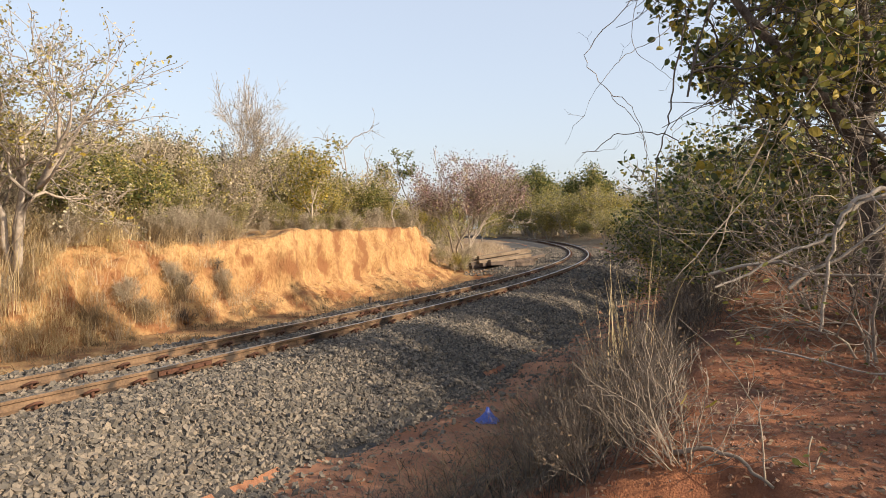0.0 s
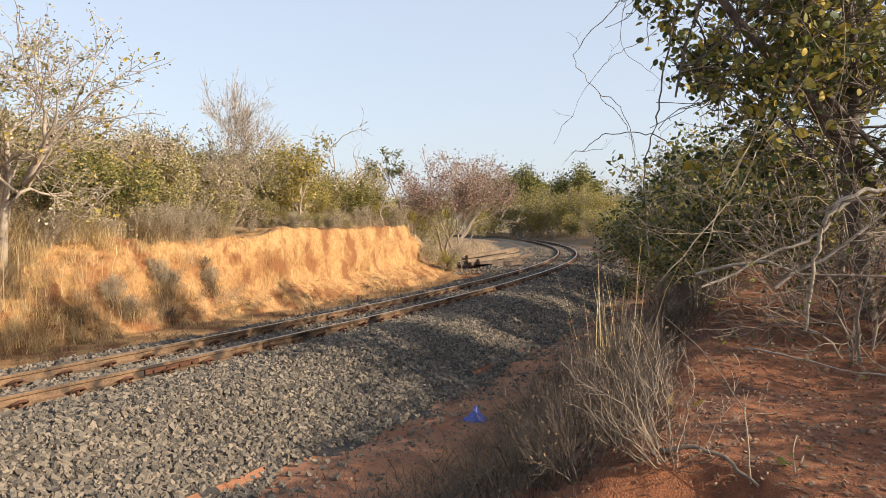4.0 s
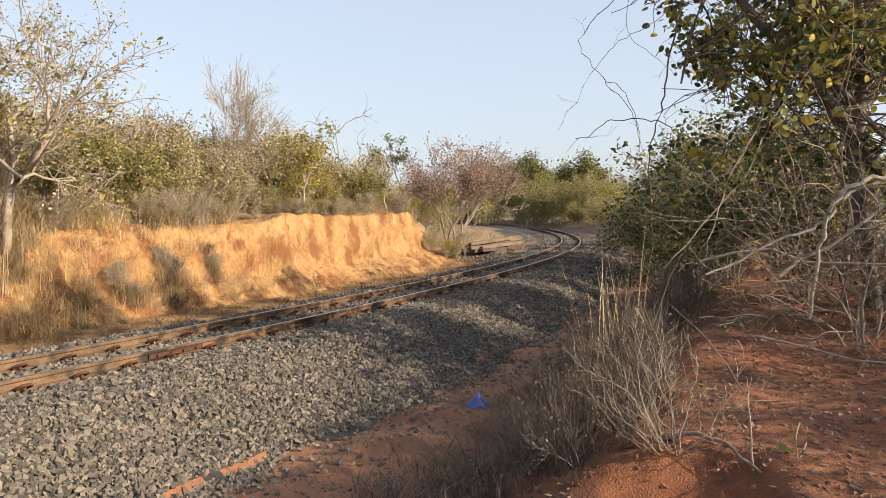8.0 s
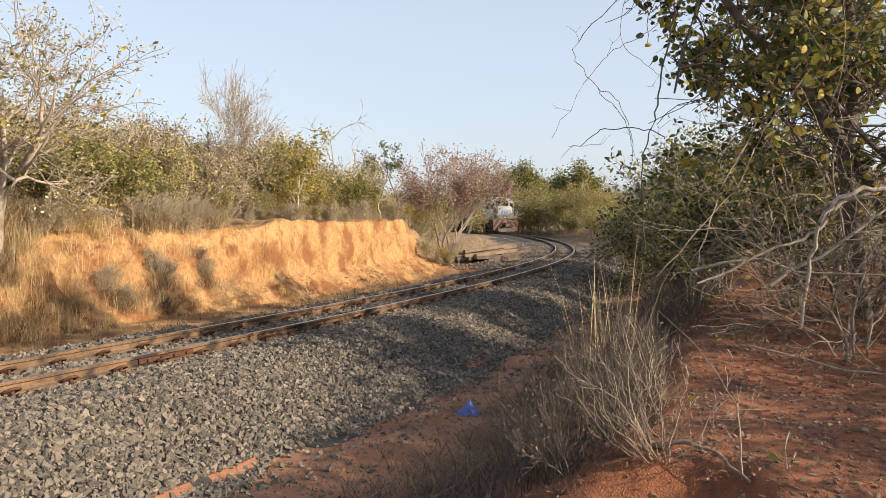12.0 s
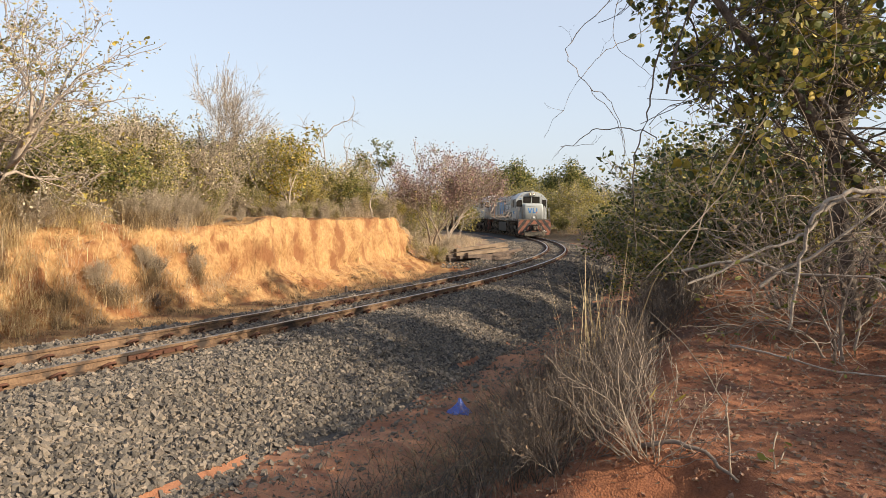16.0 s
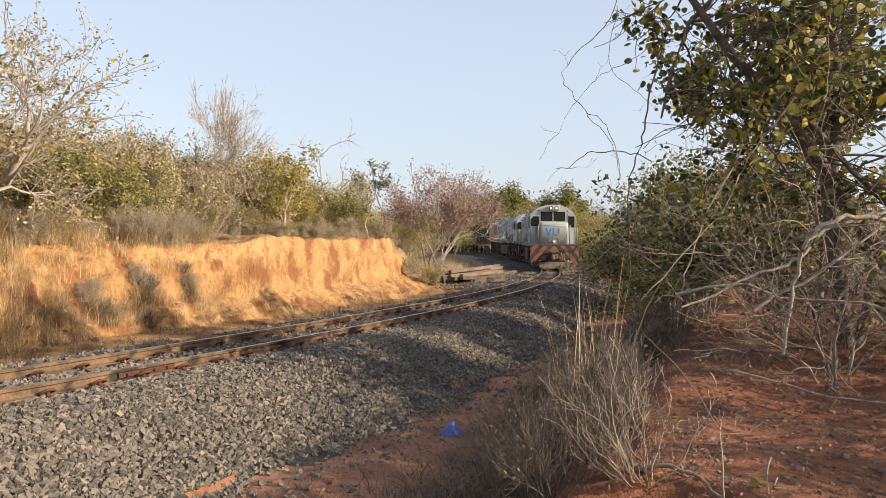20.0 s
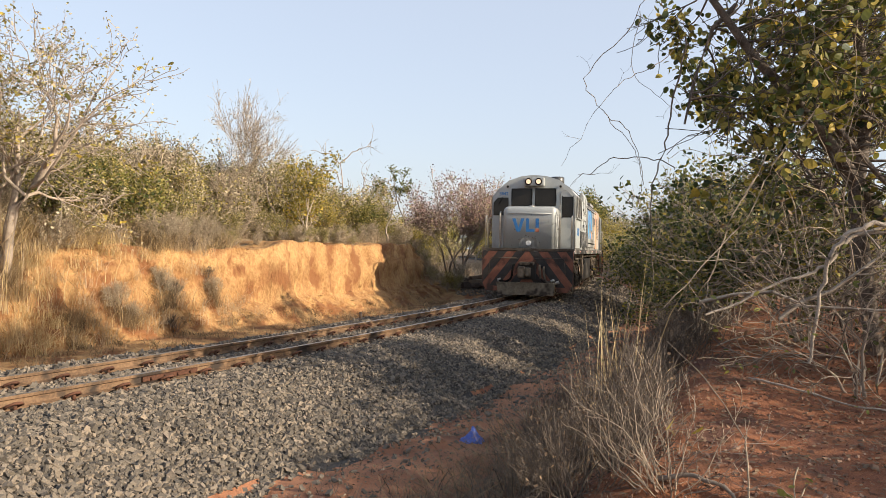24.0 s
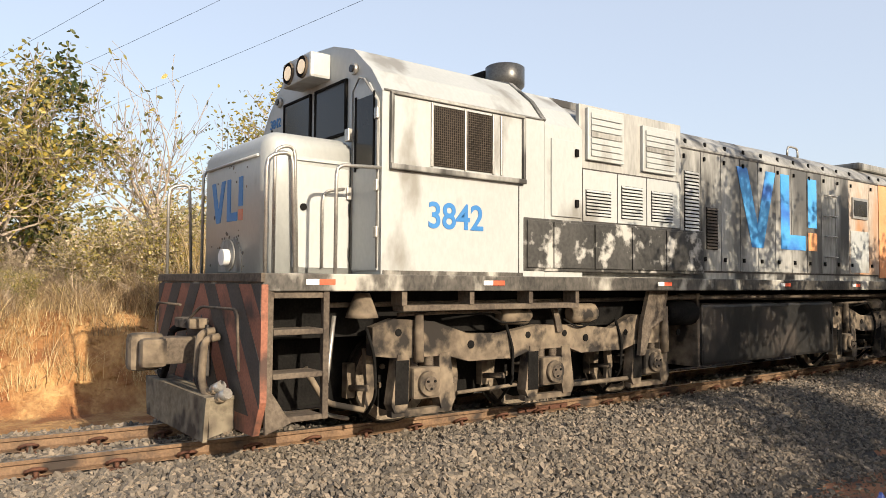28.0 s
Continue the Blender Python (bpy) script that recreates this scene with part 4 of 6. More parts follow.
    # round-crowned trees in the distance
    t = plant("round_tree", "dense dark green round-crowned tree in the distance", "tree", 51, 8.6, 0.2, 4, [(LEAF_DARK, 0.2), (LEAF_GREEN, 1.0), (LEAF_OLIVE, 0.5)], 0.26, 5, wood=DARK_BARK, lean=0.05, ratio=0.66, forks=(3, 4), spread=1.0, bare=0.2, thin=0.015, jitter=0.4, group="distant round trees")
    stand(t, 17.8, 92, 0, 1.0, copy=False)
    for x, y, s in ((12.5, 108, 1.15), (20.5, 98, 0.9), (9, 116, 1.1), (15, 116, 1.15)):
        stand(t, x, y, r.uniform(0, 360), s)
    # trees of the bank
    leaning_tree()
    vine_tangle()
    sh = plant("bank_tree", "thin-crowned green tree on the bank beside the path", "tree", 63, 5.2, 0.1, 4, [(LEAF_DARK, 0.45), (LEAF_GREEN, 0.45)], 0.17, 2, clump=0.6, wood=DARK_BARK, lean=0.15, ratio=0.68, forks=(3, 4), spread=0.9, bare=0.25, thin=0.006, jitter=0.14, wide=0.7, group="trees on the bank")
    stand(sh, 11.8, 5.2, 150, 1.0, copy=False)
    tall = plant("bank_tree", "tall slender tree with a small green crown on the bank", "tree", 66, 5.4, 0.08, 4, [(LEAF_DARK, 0.25), (LEAF_GREEN, 0.35), (LEAF_YELLOW, 0.2)], 0.13, 2, wood=DARK_BARK, lean=0.04, ratio=0.46, forks=(3, 4), spread=0.85, bare=0.6, thin=0.006, jitter=0.14, wide=0.7, above=3.3, group="trees on the bank")
    stand(tall, 5.7, 9.3, 0, 1.0, copy=False)
    for x, y, q, s in ((6.5, 11.6, 70, 0.98), (8.2, 15.0, 160, 1.0)):
        stand(tall, x, y, q, s)
    tangle = plant("tangled_shrub", "tangled leafless grey shrub on the red bank", "bush", 71, 2.5, 0.02, 4, [(LEAF_DRY, 0.2), (LEAF_GREEN, 0.2)], 0.07, 1, stems=5, wood=MID_TWIG, lean=0.5, ratio=0.74, forks=(2, 2), spread=0.8, wander=0.5, lift=0.02, bare=0.15, thin=0.0035, keep=0.3, group="tangled shrubs on the bank")
    stand(tangle, 4.2, 7.0, 0, 0.85, copy=False)
    for x, y, q, s in ((5.6, 8.4, 200, 1.1), (6.5, 7.6, 40, 0.8), (4.6, 11.2, 10, 1.0)):
        stand(tangle, x, y, q, s)
    green = plant("bank_bush", "dense dark green bush on the bank", "bush", 73, 3.2, 0.04, 4, [(LEAF_GREEN, 0.45), (LEAF_OLIVE, 0.15), (LEAF_DARK, 0.45), (LEAF_YELLOW, 0.12)], 0.12, 1, stems=5, wood=BARK, lean=0.4, bare=0.12, thin=0.005, jitter=0.12, group="green bushes on the bank")
    stand(green, 5.6, 14.6, 0, 1.0, copy=False)
    for x, y, q, s in ((4.9, 12.6, 60, 0.8), (7.0, 17.5, 120, 1.2), (8.2, 21.0, 200, 1.3), (9.6, 25, 90, 1.3), (6.4, 13.5, 30, 1.1), (3.9, 10.8, 300, 0.7), (4.9, 9.7, 200, 0.6), (5.9, 18.2, 10, 0.8), (6.4, 20.0, 80, 0.9), (7.3, 23.4, 150, 1.0), (7.9, 26.2, 220, 0.95), (8.6, 29.5, 290, 1.0), (9.4, 33.5, 40, 1.1), (10.2, 38.0, 330, 1.1), (5.2, 16.2, 250, 0.6), (7.6, 4.6, 20, 0.75), (7.2, 3.1, 260, 0.8), (8.5, 1.3, 80, 0.95)):
        stand(green, x, y, q, s)
    # dry twiggy shrubs on the slope of the bank and the near bush
    dry = plant("dry_shrub", "dry leafless shrub of thin grey stems, darkened as in shade", "bush", 75, 1.0, 0.011, 3, LEAF_DRY, 0.04, 1, stems=13, wood=SHADE_TWIG, lean=0.5, ratio=0.7, forks=(2, 3), spread=0.45, wander=0.25, lift=0.06, bare=0.2, thin=0.0022, keep=0.1, group="dry shrubs on the bank")
    stand(dry, *at_track(11.2, 5.4), 0, 0.8, copy=False)
    nb = thing("dry_bush", "dry leafless bush fanning out grey stems on the bank", "bush")
    for k in range(30):
        w = Wood(300 + k)
        q, out = k * 2.4, 0.3 + 1.7 * (k % 7) / 6
        way = (math.cos(q) * out - 0.3, math.sin(q) * out * 0.8, 1.0)
        w.grow((math.cos(q) * 0.05, math.sin(q) * 0.05, -0.06), way, w.r.uniform(0.42, 0.68), w.r.uniform(0.0035, 0.007), 2, 0.42, 0.12, (1, 2), 0.6, 0.55, 7, 0.002, 0.35)
        # most stems take the darker twig colour, painted as less lit
        part("stem", w.wood_mesh("stem"), TWIG if k % 5 == 0 else MID_TWIG, nb)
    for k, q in enumerate(((-0.05, -0.1, 0.5), (0.02, -0.12, 0.46), (0.14, -0.1, 0.47))):
        part("leaf", leaves("shoot", np.random.RandomState(k), [q], 0.13, 1, 0.0, 0.4, -2.5), LEAF_YELLOW, nb, "pale green leaf")
    stand(nb, 1.43, 4.42, 0, 0.8, copy=False)
    for x, y, q, s in ((0.95, 4.7, 20, 0.85), (1.25, 5.0, 90, 0.9), (0.65, 5.3, 160, 0.75), (1.5, 5.6, 230, 0.9), (1.0, 6.0, 300, 0.9)):
        stand(dry, x, y, q, s)
    gs = plant("seedling", "small seedling with drooping green leaves on red soil", "plant", 79, 0.24, 0.005, 1, LEAF_GREEN, 0.075, 1, stems=1, forks=(1, 1), wood=TWIG, lean=0.1, keep=0.7)
    stand(gs, 2.1, 4.15, 0, 1.0, copy=False)
    for a in np.arange(10.6, 24, 0.45):
        d = 5.6 + r.uniform(-0.5, 0.6)
        x, y = at_track(a, d)
        stand(dry, x, y, r.uniform(0, 360), r.uniform(0.6, 1.15))
    # grasses
    def spots(n, a0, a1, d0, d1, power=1.0):
        out = []
        for _ in range(n):
            x, y = at_track(r.uniform(a0, a1), d0 + (d1 - d0) * r.rand() ** power)
            out.append((x, y, height(x, y) - 0.02))
        return out

    grass("tall_grass", "tall golden dry grass on top of the cutting", spots(190, 5.5, 10.8, -4.0, -8.5), 1, 1.9, 18, STRAW, 0.18, 0.6, 0.0065)
    grass("tall_grass", "tangled brown dry grass on top of the cutting", spots(120, 5, 11.5, -4.0, -8.0), 14, 1.2, 22, THICKET, 0.22, 1.1, 0.006)
    grass("dry_thicket", "grey-brown dry thicket of stalks under the scrub", spots(150, 9, 32, -6.2, -9.5), 13, 0.5, 16, THICKET, 0.3, 1.1, 0.008)
    grass("brush_clumps", "brown dead brush on the low bank", spots(60, 0, 6.0, -3.9, -7.0), 16, 0.8, 40, BRUSH, 0.18, 1.0, 0.0035)
    grass("tall_grass", "ragged dry grass among bushes on the low bank", spots(80, 1, 6.5, -4.6, -8.5), 9, 0.9, 16, THICKET, 0.16, 0.9, 0.005)
    grass("hanging_grass", "withered grass hanging over the cutting's rim", spots(140, 9, 18, -4.4, -5.7), 10, 0.5, 26, STRAW, 0.12, 0.9, 0.004)
    for _ in range(9):
        stand(dry, *at_track(r.uniform(6.5, 17), -r.uniform(3.4, 4.9)), r.uniform(0, 360), r.uniform(0.4, 0.75))
    for _ in range(18):
        put(r.choice([4, 4, 2, 0, 3]), *at_track(r.uniform(-1, 7.5), -r.uniform(5.2, 8.5)), r.uniform(0.45, 0.8))
    for _ in range(26):
        a = r.uniform(6, 27)
        put(r.choice([4, 4, 2, 0]), *at_track(a, -r.uniform(4.5, 5.5)), r.uniform(0.16, 0.4))
    # brush that hangs over the rim and clumps at the foot of the cutting
    for a, d, k, s_ in ((15.1, -4.75, 4, 0.36), (15.6, -4.7, 4, 0.42), (16.0, -4.85, 4, 0.36), (17.7, -4.8, 4, 0.34), (18.2, -4.9, 0, 0.3), (14.9, -4.05, 4, 0.3), (15.3, -4.0, 4, 0.26), (13.6, -3.7, 4, 0.22), (16.6, -3.9, 4, 0.24), (12.6, -4.9, 4, 0.4), (13.2, -5.0, 2, 0.4)):
        put(k, *at_track(a, d), s_)
    clumps = []
    for a, d, n in ((15.2, -4.6, 7), (15.8, -4.6, 7), (14.9, -3.95, 8), (13.6, -3.65, 7), (16.6, -3.85, 6), (17.7, -4.65, 5), (12.2, -3.8, 7), (11.2, -4.3, 7)):
        for _ in range(n):
            u, v = a + r.normal(0, 0.14), d + r.normal(0, 0.1)
            x, y = at_track(u, v)
            clumps.append((x, y, height(x, y) - 0.02))
    grass("brush_clumps", "grey-brown clumps of dead brush on the cutting's face", clumps, 15, 0.65, 60, BRUSH, 0.1, 1.0, 0.003)
    for a, d, s_ in ((17.2, -4.8, 0.42), (3.2, -5.2, 0.5), (4.4, -5.8, 0.7), (5.6, -5.0, 0.5), (2.0, -6.0, 0.8), (6.4, -6.6, 0.8), (15.2, -4.9, 0.35), (13.4, -3.9, 0.3), (10.6, -4.2, 0.3), (16.4, -5.0, 0.4)):
        k = r.choice([0, 2, 4])
        put(4 if a > 9 else k, *at_track(a, d), s_)
    grass("tall_grass", "dry grass fringe along the cutting's edge", spots(70, 10, 18, -5.0, -7.0), 2, 0.5, 16, STRAW, 0.12, 0.45, 0.005)
    grass("grass_tufts", "dry grass tufts on the slope of the cutting", spots(170, 5.6, 12.0, -3.2, -4.8), 3, 0.45, 30, STRAW, 0.09, 0.85, 0.0045)
    grass("grass_tufts", "dark withered tufts at the foot of the cutting", spots(90, 6, 18, -3.3, -4.9), 4, 0.55, 44, THICKET, 0.12, 1.0, 0.0035)
    grass("grass_tufts", "low dry grass far along the cutting", spots(300, 27, 60, -4.4, -8), 5, 0.55, 16, THICKET, 0.2, 0.9, 0.008)
    grass("grass_tufts", "pale thin grass standing on the cutting's face", spots(90, 7.5, 15.5, -3.4, -5.0), 22, 0.75, 9, STRAW, 0.16, 0.7, 0.0045)
    reeds = [(x, y, height(x, y) - 0.02) for x, y in [(1.72 + r.normal(0, 0.13), 7.1 + r.normal(0, 0.3)) for _ in range(12)]]
    grass("grass_stalks", "tall straw-coloured grass stalks beside the path", reeds, 6, 1.75, 3, STRAW, 0.1, 0.38, 0.0055)
    foot = []
    for _ in range(230):
        a = r.uniform(8, 31)
        p = on_track(a, -3.1 - r.rand() * (0.5 + float(setback(a))))
        foot.append((p.x, p.y, height(p.x, p.y) - 0.02))
    grass("tall_grass", "pale tangled straw mounds above the cutting", spots(90, 10.5, 15.5, -5.2, -7.2), 20, 1.15, 26, STRAW, 0.2, 1.2, 0.007)
    grass("tall_grass", "dry golden weeds on the low bank's edge", spots(110, 0.5, 7, -3.4, -5.4), 21, 0.6, 22, STRAW, 0.14, 1.0, 0.005)
    grass("grass_tufts", "short dead grass along the ballast's edge", foot, 19, 0.22, 22, BRUSH, 0.12, 1.3, 0.005)
    grass("grass_stalks", "broken lower blades of tall dry grass", reeds, 17, 0.8, 8, STRAW, 0.12, 1.3, 0.0045)
    grass("bank_grass", "matted dry grass on the bank, darkened with painted shade", spots(340, 8.6, 24, 4.7, 6.3), 7, 0.45, 44, STRAW_SHADED, 0.16, 1.7, 0.003)
    grass("bank_grass", "grey straws lying over matted dead grass", spots(150, 8.6, 15, 4.6, 6.2), 18, 0.5, 14, BRUSH, 0.22, 2.2, 0.0035)
    grass("path_litter", "bits of dry grass on the trodden path, shade in their colour", spots(150, 5, 17, 3.3, 4.7), 12, 0.1, 12, STRAW_SHADED, 0.08, 1.2, 0.003)
    grass("bank_grass", "thin dry grass on top of the bank", spots(90, 14, 30, 7.5, 12), 8, 0.8, 12, STRAW_SHADED, 0.12, 0.5, 0.005)

    # lianas and long bare shoots that hang before the sky
    shoots = thing("liana", "long thin bare lianas trailing from the bank trees", "liana")
    for mt, rad, ctrl in ((MID_TWIG, 0.006, ((2.35, 8.3, 4.5), (2.14, 8.3, 4.04), (1.65, 8.3, 3.5), (1.93, 8.3, 3.06), (2.24, 8.3, 2.7), (2.35, 8.3, 2.3))),
                          (MID_TWIG, 0.005, ((2.9, 8.4, 4.1), (2.51, 8.3, 3.7), (2.13, 8.3, 3.5), (1.84, 8.3, 3.2), (1.41, 8.3, 2.5))),
                          (SHADE_TWIG, 0.012, ((2.8, 8.3, 4.0), (2.67, 8.3, 3.3), (2.58, 8.3, 2.7), (2.43, 8.3, 2.2), (2.5, 8.4, 1.2))),
                          (SHADE_TWIG, 0.007, ((2.7, 8.3, 2.5), (2.46, 8.3, 2.6), (2.02, 8.3, 2.6), (1.79, 8.3, 2.45), (1.6, 8.3, 2.4))),
                          (MID_TWIG, 0.005, ((1.93, 8.3, 3.06), (2.12, 8.3, 2.95), (2.3, 8.3, 2.6), (2.32, 8.3, 2.1))),
                          (MID_TWIG, 0.004, ((2.3, 8.4, 4.3), (2.2, 8.3, 3.6), (2.5, 8.3, 3.3), (2.75, 8.3, 3.1))),
                          (TWIG, 0.011, ((3.9, 8.0, 3.4), (3.5, 8.0, 2.4), (3.2, 8.0, 1.85), (2.95, 8.0, 1.0))),
                          (TWIG, 0.01, ((4.1, 7.8, 3.2), (3.6, 7.8, 2.5), (3.3, 7.8, 1.9), (2.45, 7.8, 0.95))),
                          (BARK, 0.022, ((4.6, 7.0, 1.9), (4.0, 7.0, 1.72), (3.75, 7.0, 1.45), (3.3, 7.0, 1.25), (2.6, 7.0, 0.95))),
                          (BARK, 0.03, ((4.9, 6.9, 1.75), (4.25, 6.9, 1.85), (3.85, 6.95, 1.68), (3.7, 7.0, 1.2), (3.6, 7.0, 0.5)))):
        pts = [Vector(c) for c in ctrl]
        fine = []
        for n in range(len(pts) - 1):
            p0, p1, p2, p3 = pts[max(n - 1, 0)], pts[n], pts[n + 1], pts[min(n + 2, len(pts) - 1)]
            for m in range(6):
                t = m / 6
                fine.append(0.5 * (2 * p1 + (p2 - p0) * t + (2 * p0 - 5 * p1 + 4 * p2 - p3) * t * t + (3 * p1 - p0 - 3 * p2 + p3) * t ** 3) + Vector(r.normal(0, 0.012, 3)))
        fine.append(pts[-1])
        w = Wood(r.randint(999))
        w.limb(fine, [max(rad * (1 - 0.5 * n / len(fine)), 0.002) for n in range(len(fine))], 5)
        for _ in range(2):
            q = np.array(fine[r.randint(3, len(fine))])
            w.grow(q, r.normal(0, 1, 3) * (1, 0.5, 1), r.uniform(0.12, 0.3), rad * 0.45, 1, 0.5, 0.0, (1, 1), 0.6, 0.7, 4, 0.0016, 0.3)
        part("shoot", w.wood_mesh("shoot"), mt, shoots)


build_plants()

# ---- ballast: crushed stones ----


def stones(r, a, d, size, lift=0.3):
    """Angular stones as boxes with pushed corners, lying on the ground at (a, d)."""
    n = len(a)
    c = np.array([[x, y, z] for x in (-1, 1) for y in (-1, 1) for z in (-1, 1)], float)
    V = c[None] * r.uniform(0.55, 1.0, (n, 8, 3)) * (size[:, None] * np.stack([r.uniform(0.85, 1.3, n), r.uniform(0.6, 1.0, n), r.uniform(0.42, 0.8, n)], 1))[:, None, :]
    q = r.normal(0, 1, (n, 4)) * [1.0, 0.55, 0.55, 1.0]
    q /= np.linalg.norm(q, axis=1)[:, None]
    w, x, y, z = q.T
    R = np.stack([1 - 2 * (y * y + z * z), 2 * (x * y - w * z), 2 * (x * z + w * y), 2 * (x * y + w * z), 1 - 2 * (x * x + z * z), 2 * (y * z - w * x), 2 * (x * z - w * y), 2 * (y * z + w * x), 1 - 2 * (x * x + y * y)], 1).reshape(n, 3, 3)
    V[:, :, 0] += V[:, :, 2] * r.normal(0, 0.6, (n, 1))
    V[:, :, 1] += V[:, :, 0] * r.normal(0, 0.25, (n, 1))
    V = np.einsum("nij,nkj->nki", R, V)
    phi = PHI0 + a / RAD
    P = np.stack([CX + (RAD + d) * np.cos(phi), CY + (RAD + d) * np.sin(phi), land(a, d) + size * r.uniform(0, lift * 2, n)], 1)
    V = (V + P[:, None]).reshape(-1, 3)
    b = np.arange(n)[:, None] * 8
    F = np.concatenate([b + f for f in ([0, 1, 3, 2], [4, 6, 7, 5], [0, 4, 5, 1], [2, 3, 7, 6], [0, 2, 6, 4], [1, 5, 7, 3])])
    return V, F


def build_ballast():
    r = np.random.RandomState(77)
    A, D, S = [], [], []
    for n, a0, a1, d0, d1, s0, s1 in ((90000, 1, 25, 0.6, 3.35, 0.014, 0.036), (21000, -7, 1, 0.6, 3.35, 0.016, 0.038), (4500, -7, 1, -0.44, 0.45, 0.018, 0.042), (5000, -7, 1, -2.6, -0.6, 0.018, 0.044), (14000, 1, 27, -0.44, 0.45, 0.018, 0.042), (19000, 1, 27, -3.2, -0.6, 0.018, 0.044), (24000, 25, 62, -4.0, 3.4, 0.03, 0.055), (15000, 3, 26, 3.0, 4.6, 0.012, 0.034)):
        a, d = r.uniform(a0, a1, n), r.uniform(d0, d1, n)
        out = np.abs(np.abs(d) - 0.53) > 0.075
        if d1 > 4:
            out &= r.rand(n) < (0.95 - 0.7 * (d - 3.0)) * (0.5 + 0.5 * wave(a, d, 1.8, 47))
        elif a0 == 25:
            out &= (d > -2.5) | (a > 32.5)
            out &= d < 3.3
        elif d1 > 3:
            out &= (d + 0.42 * wave(a, d, 1.3, 41)) < 3.15
        s = s0 + (s1 - s0) * r.rand(n) ** 1.5
        A.append(a[out]), D.append(d[out]), S.append(s[out])
    a, d, s = np.concatenate(A), np.concatenate(D), np.concatenate(S)
    # sleepers show through here and there
    V, F = stones(r, a, d, s)
    bal = tagged(new("ballast", mesh_of("ballast", V, F, (STONE,))), "heaped grey crushed stone under the rails", "ballast", kind="stuff")
    shapes = []
    for k in range(8):
        v, f = stones(r, np.array([10.0]), np.array([2.0]), np.array([0.034]), 0)
        v = v - v.mean(axis=0)
        shapes.append(mesh_of("stone", v, f, (STONE_ONE,)))
    for k in range(280):
        a, d = r.uniform(3.5, 13), 0.7 + 2.5 * r.rand()
        ob = new("stone", shapes[k % 8])
        ob.parent = bal
        z = float(land(a, d)) + 0.035
        ob.matrix_world = Matrix.Translation(on_track(a, d, z)) @ pose(0, 0, 0, r.uniform(-30, 30), r.uniform(-30, 30), r.uniform(0, 360)) @ Matrix.Scale(r.uniform(0.7, 1.15), 4)


build_ballast()


def build_ground_bits():
    """Fallen leaves, pebbles, the blue bag, the pile of old sleepers, wires."""
    r = np.random.RandomState(5)
    n = 22000
    a, d = r.uniform(5, 22, n), np.concatenate([r.uniform(6.6, 10.5, n * 3 // 4), r.uniform(3.4, 6.5, n // 4)])
    P = np.stack([*np.array([on_track(u, v)[:2] for u, v in zip(a, d)]).T, land(a, d) + 0.012], 1)
    me = leaves("fallen_leaves", r, P, 0.052, 1, 0.0, 0.55, 0.0, 0.5)
    v = np.empty(len(me.vertices) * 3, np.float32)
    me.vertices.foreach_get("co", v)
    v = v.reshape(-1, 8, 3)
    base = v[:, :1, 2].copy()
    v[:, :, 2] = base + np.abs(v[:, :, 2] - base) * 0.3
    me.vertices.foreach_set("co", v.ravel())
    me.materials.append(LEAF_DRY)
    tagged(new("fallen_leaves", me), "scattered dry fallen leaves on red soil", "leaves", kind="stuff")
    n = 15000
    a, d = 6.0 + 10 * r.rand(n) ** 1.6, r.uniform(5.9, 9.3, n)
    V, F = stones(r, a, d, 0.004 + 0.016 * r.rand(n) ** 3.5, 0.1)
    tagged(new("pebbles", mesh_of("pebbles", V, F, (PEBBLE,))), "small reddish pebbles strewn over the bank", "pebbles", kind="stuff")
    n = 3500
    a, d = r.uniform(4, 20, n), 3.3 + 2.6 * r.rand(n) ** 1.4
    V, F = stones(r, a, d, 0.004 + 0.018 * r.rand(n) ** 3, 0.1)
    tagged(new("loose_stones", mesh_of("loose_stones", V, F, (STONE,))), "loose grey stones strewn on the trodden path", "stones", kind="stuff")
    for k, (x, y, q, s) in enumerate(((2.75, 5.1, 10, 0.05), (2.95, 4.85, 60, 0.06), (3.05, 4.7, 100, 0.045), (2.5, 4.6, 200, 0.05), (2.45, 4.55, 30, 0.04), (2.9, 4.6, 140, 0.06))):
        v, f = stones(np.random.RandomState(k), np.array([10.0]), np.array([7.5]), np.array([s]), 0)
        v = (v - v.mean(axis=0)) * (1.0, 0.8, 0.45) * 0.62
        ob = tagged(new("rock", mesh_of("rock", v, f, (PEBBLE,))), "small angular rock on the red bank", "rock", "rocks on the bank")
        ob.matrix_world = pose(x, y, height(x, y) + s * 0.12, 0, 0, q)
    for label, mt, rad, pts in (("pale broken stick standing in the red soil", TWIG, 0.006, ((1.82, 4.15, 0.05), (1.8, 4.15, 0.3), (1.79, 4.16, 0.5))),
                                ("thin pale bent twig over the bank", MID_TWIG, 0.0035, ((1.79, 4.17, 0.48), (1.7, 4.25, 0.66), (1.6, 4.35, 0.82), (1.42, 4.45, 1.0))),
                                ("thick grey root bared at the bank's edge", MID_TWIG, 0.017, ((1.4, 4.5, 0.15), (1.58, 4.42, 0.2), (1.72, 4.3, 0.17), (1.84, 4.1, 0.06))),
                                ("long grey fallen branch on the bank", BARK, 0.011, ((2.9, 6.7, 0.4), (3.2, 6.4, 0.36), (3.5, 6.0, 0.3), (3.9, 5.6, 0.32)))):
        pts = [Vector(p) for p in pts]
        fine = [pts[i].lerp(pts[i + 1], k / 4) + Vector(r.normal(0, rad * 0.35, 3)) for i in range(len(pts) - 1) for k in range(4)] + [pts[-1]]
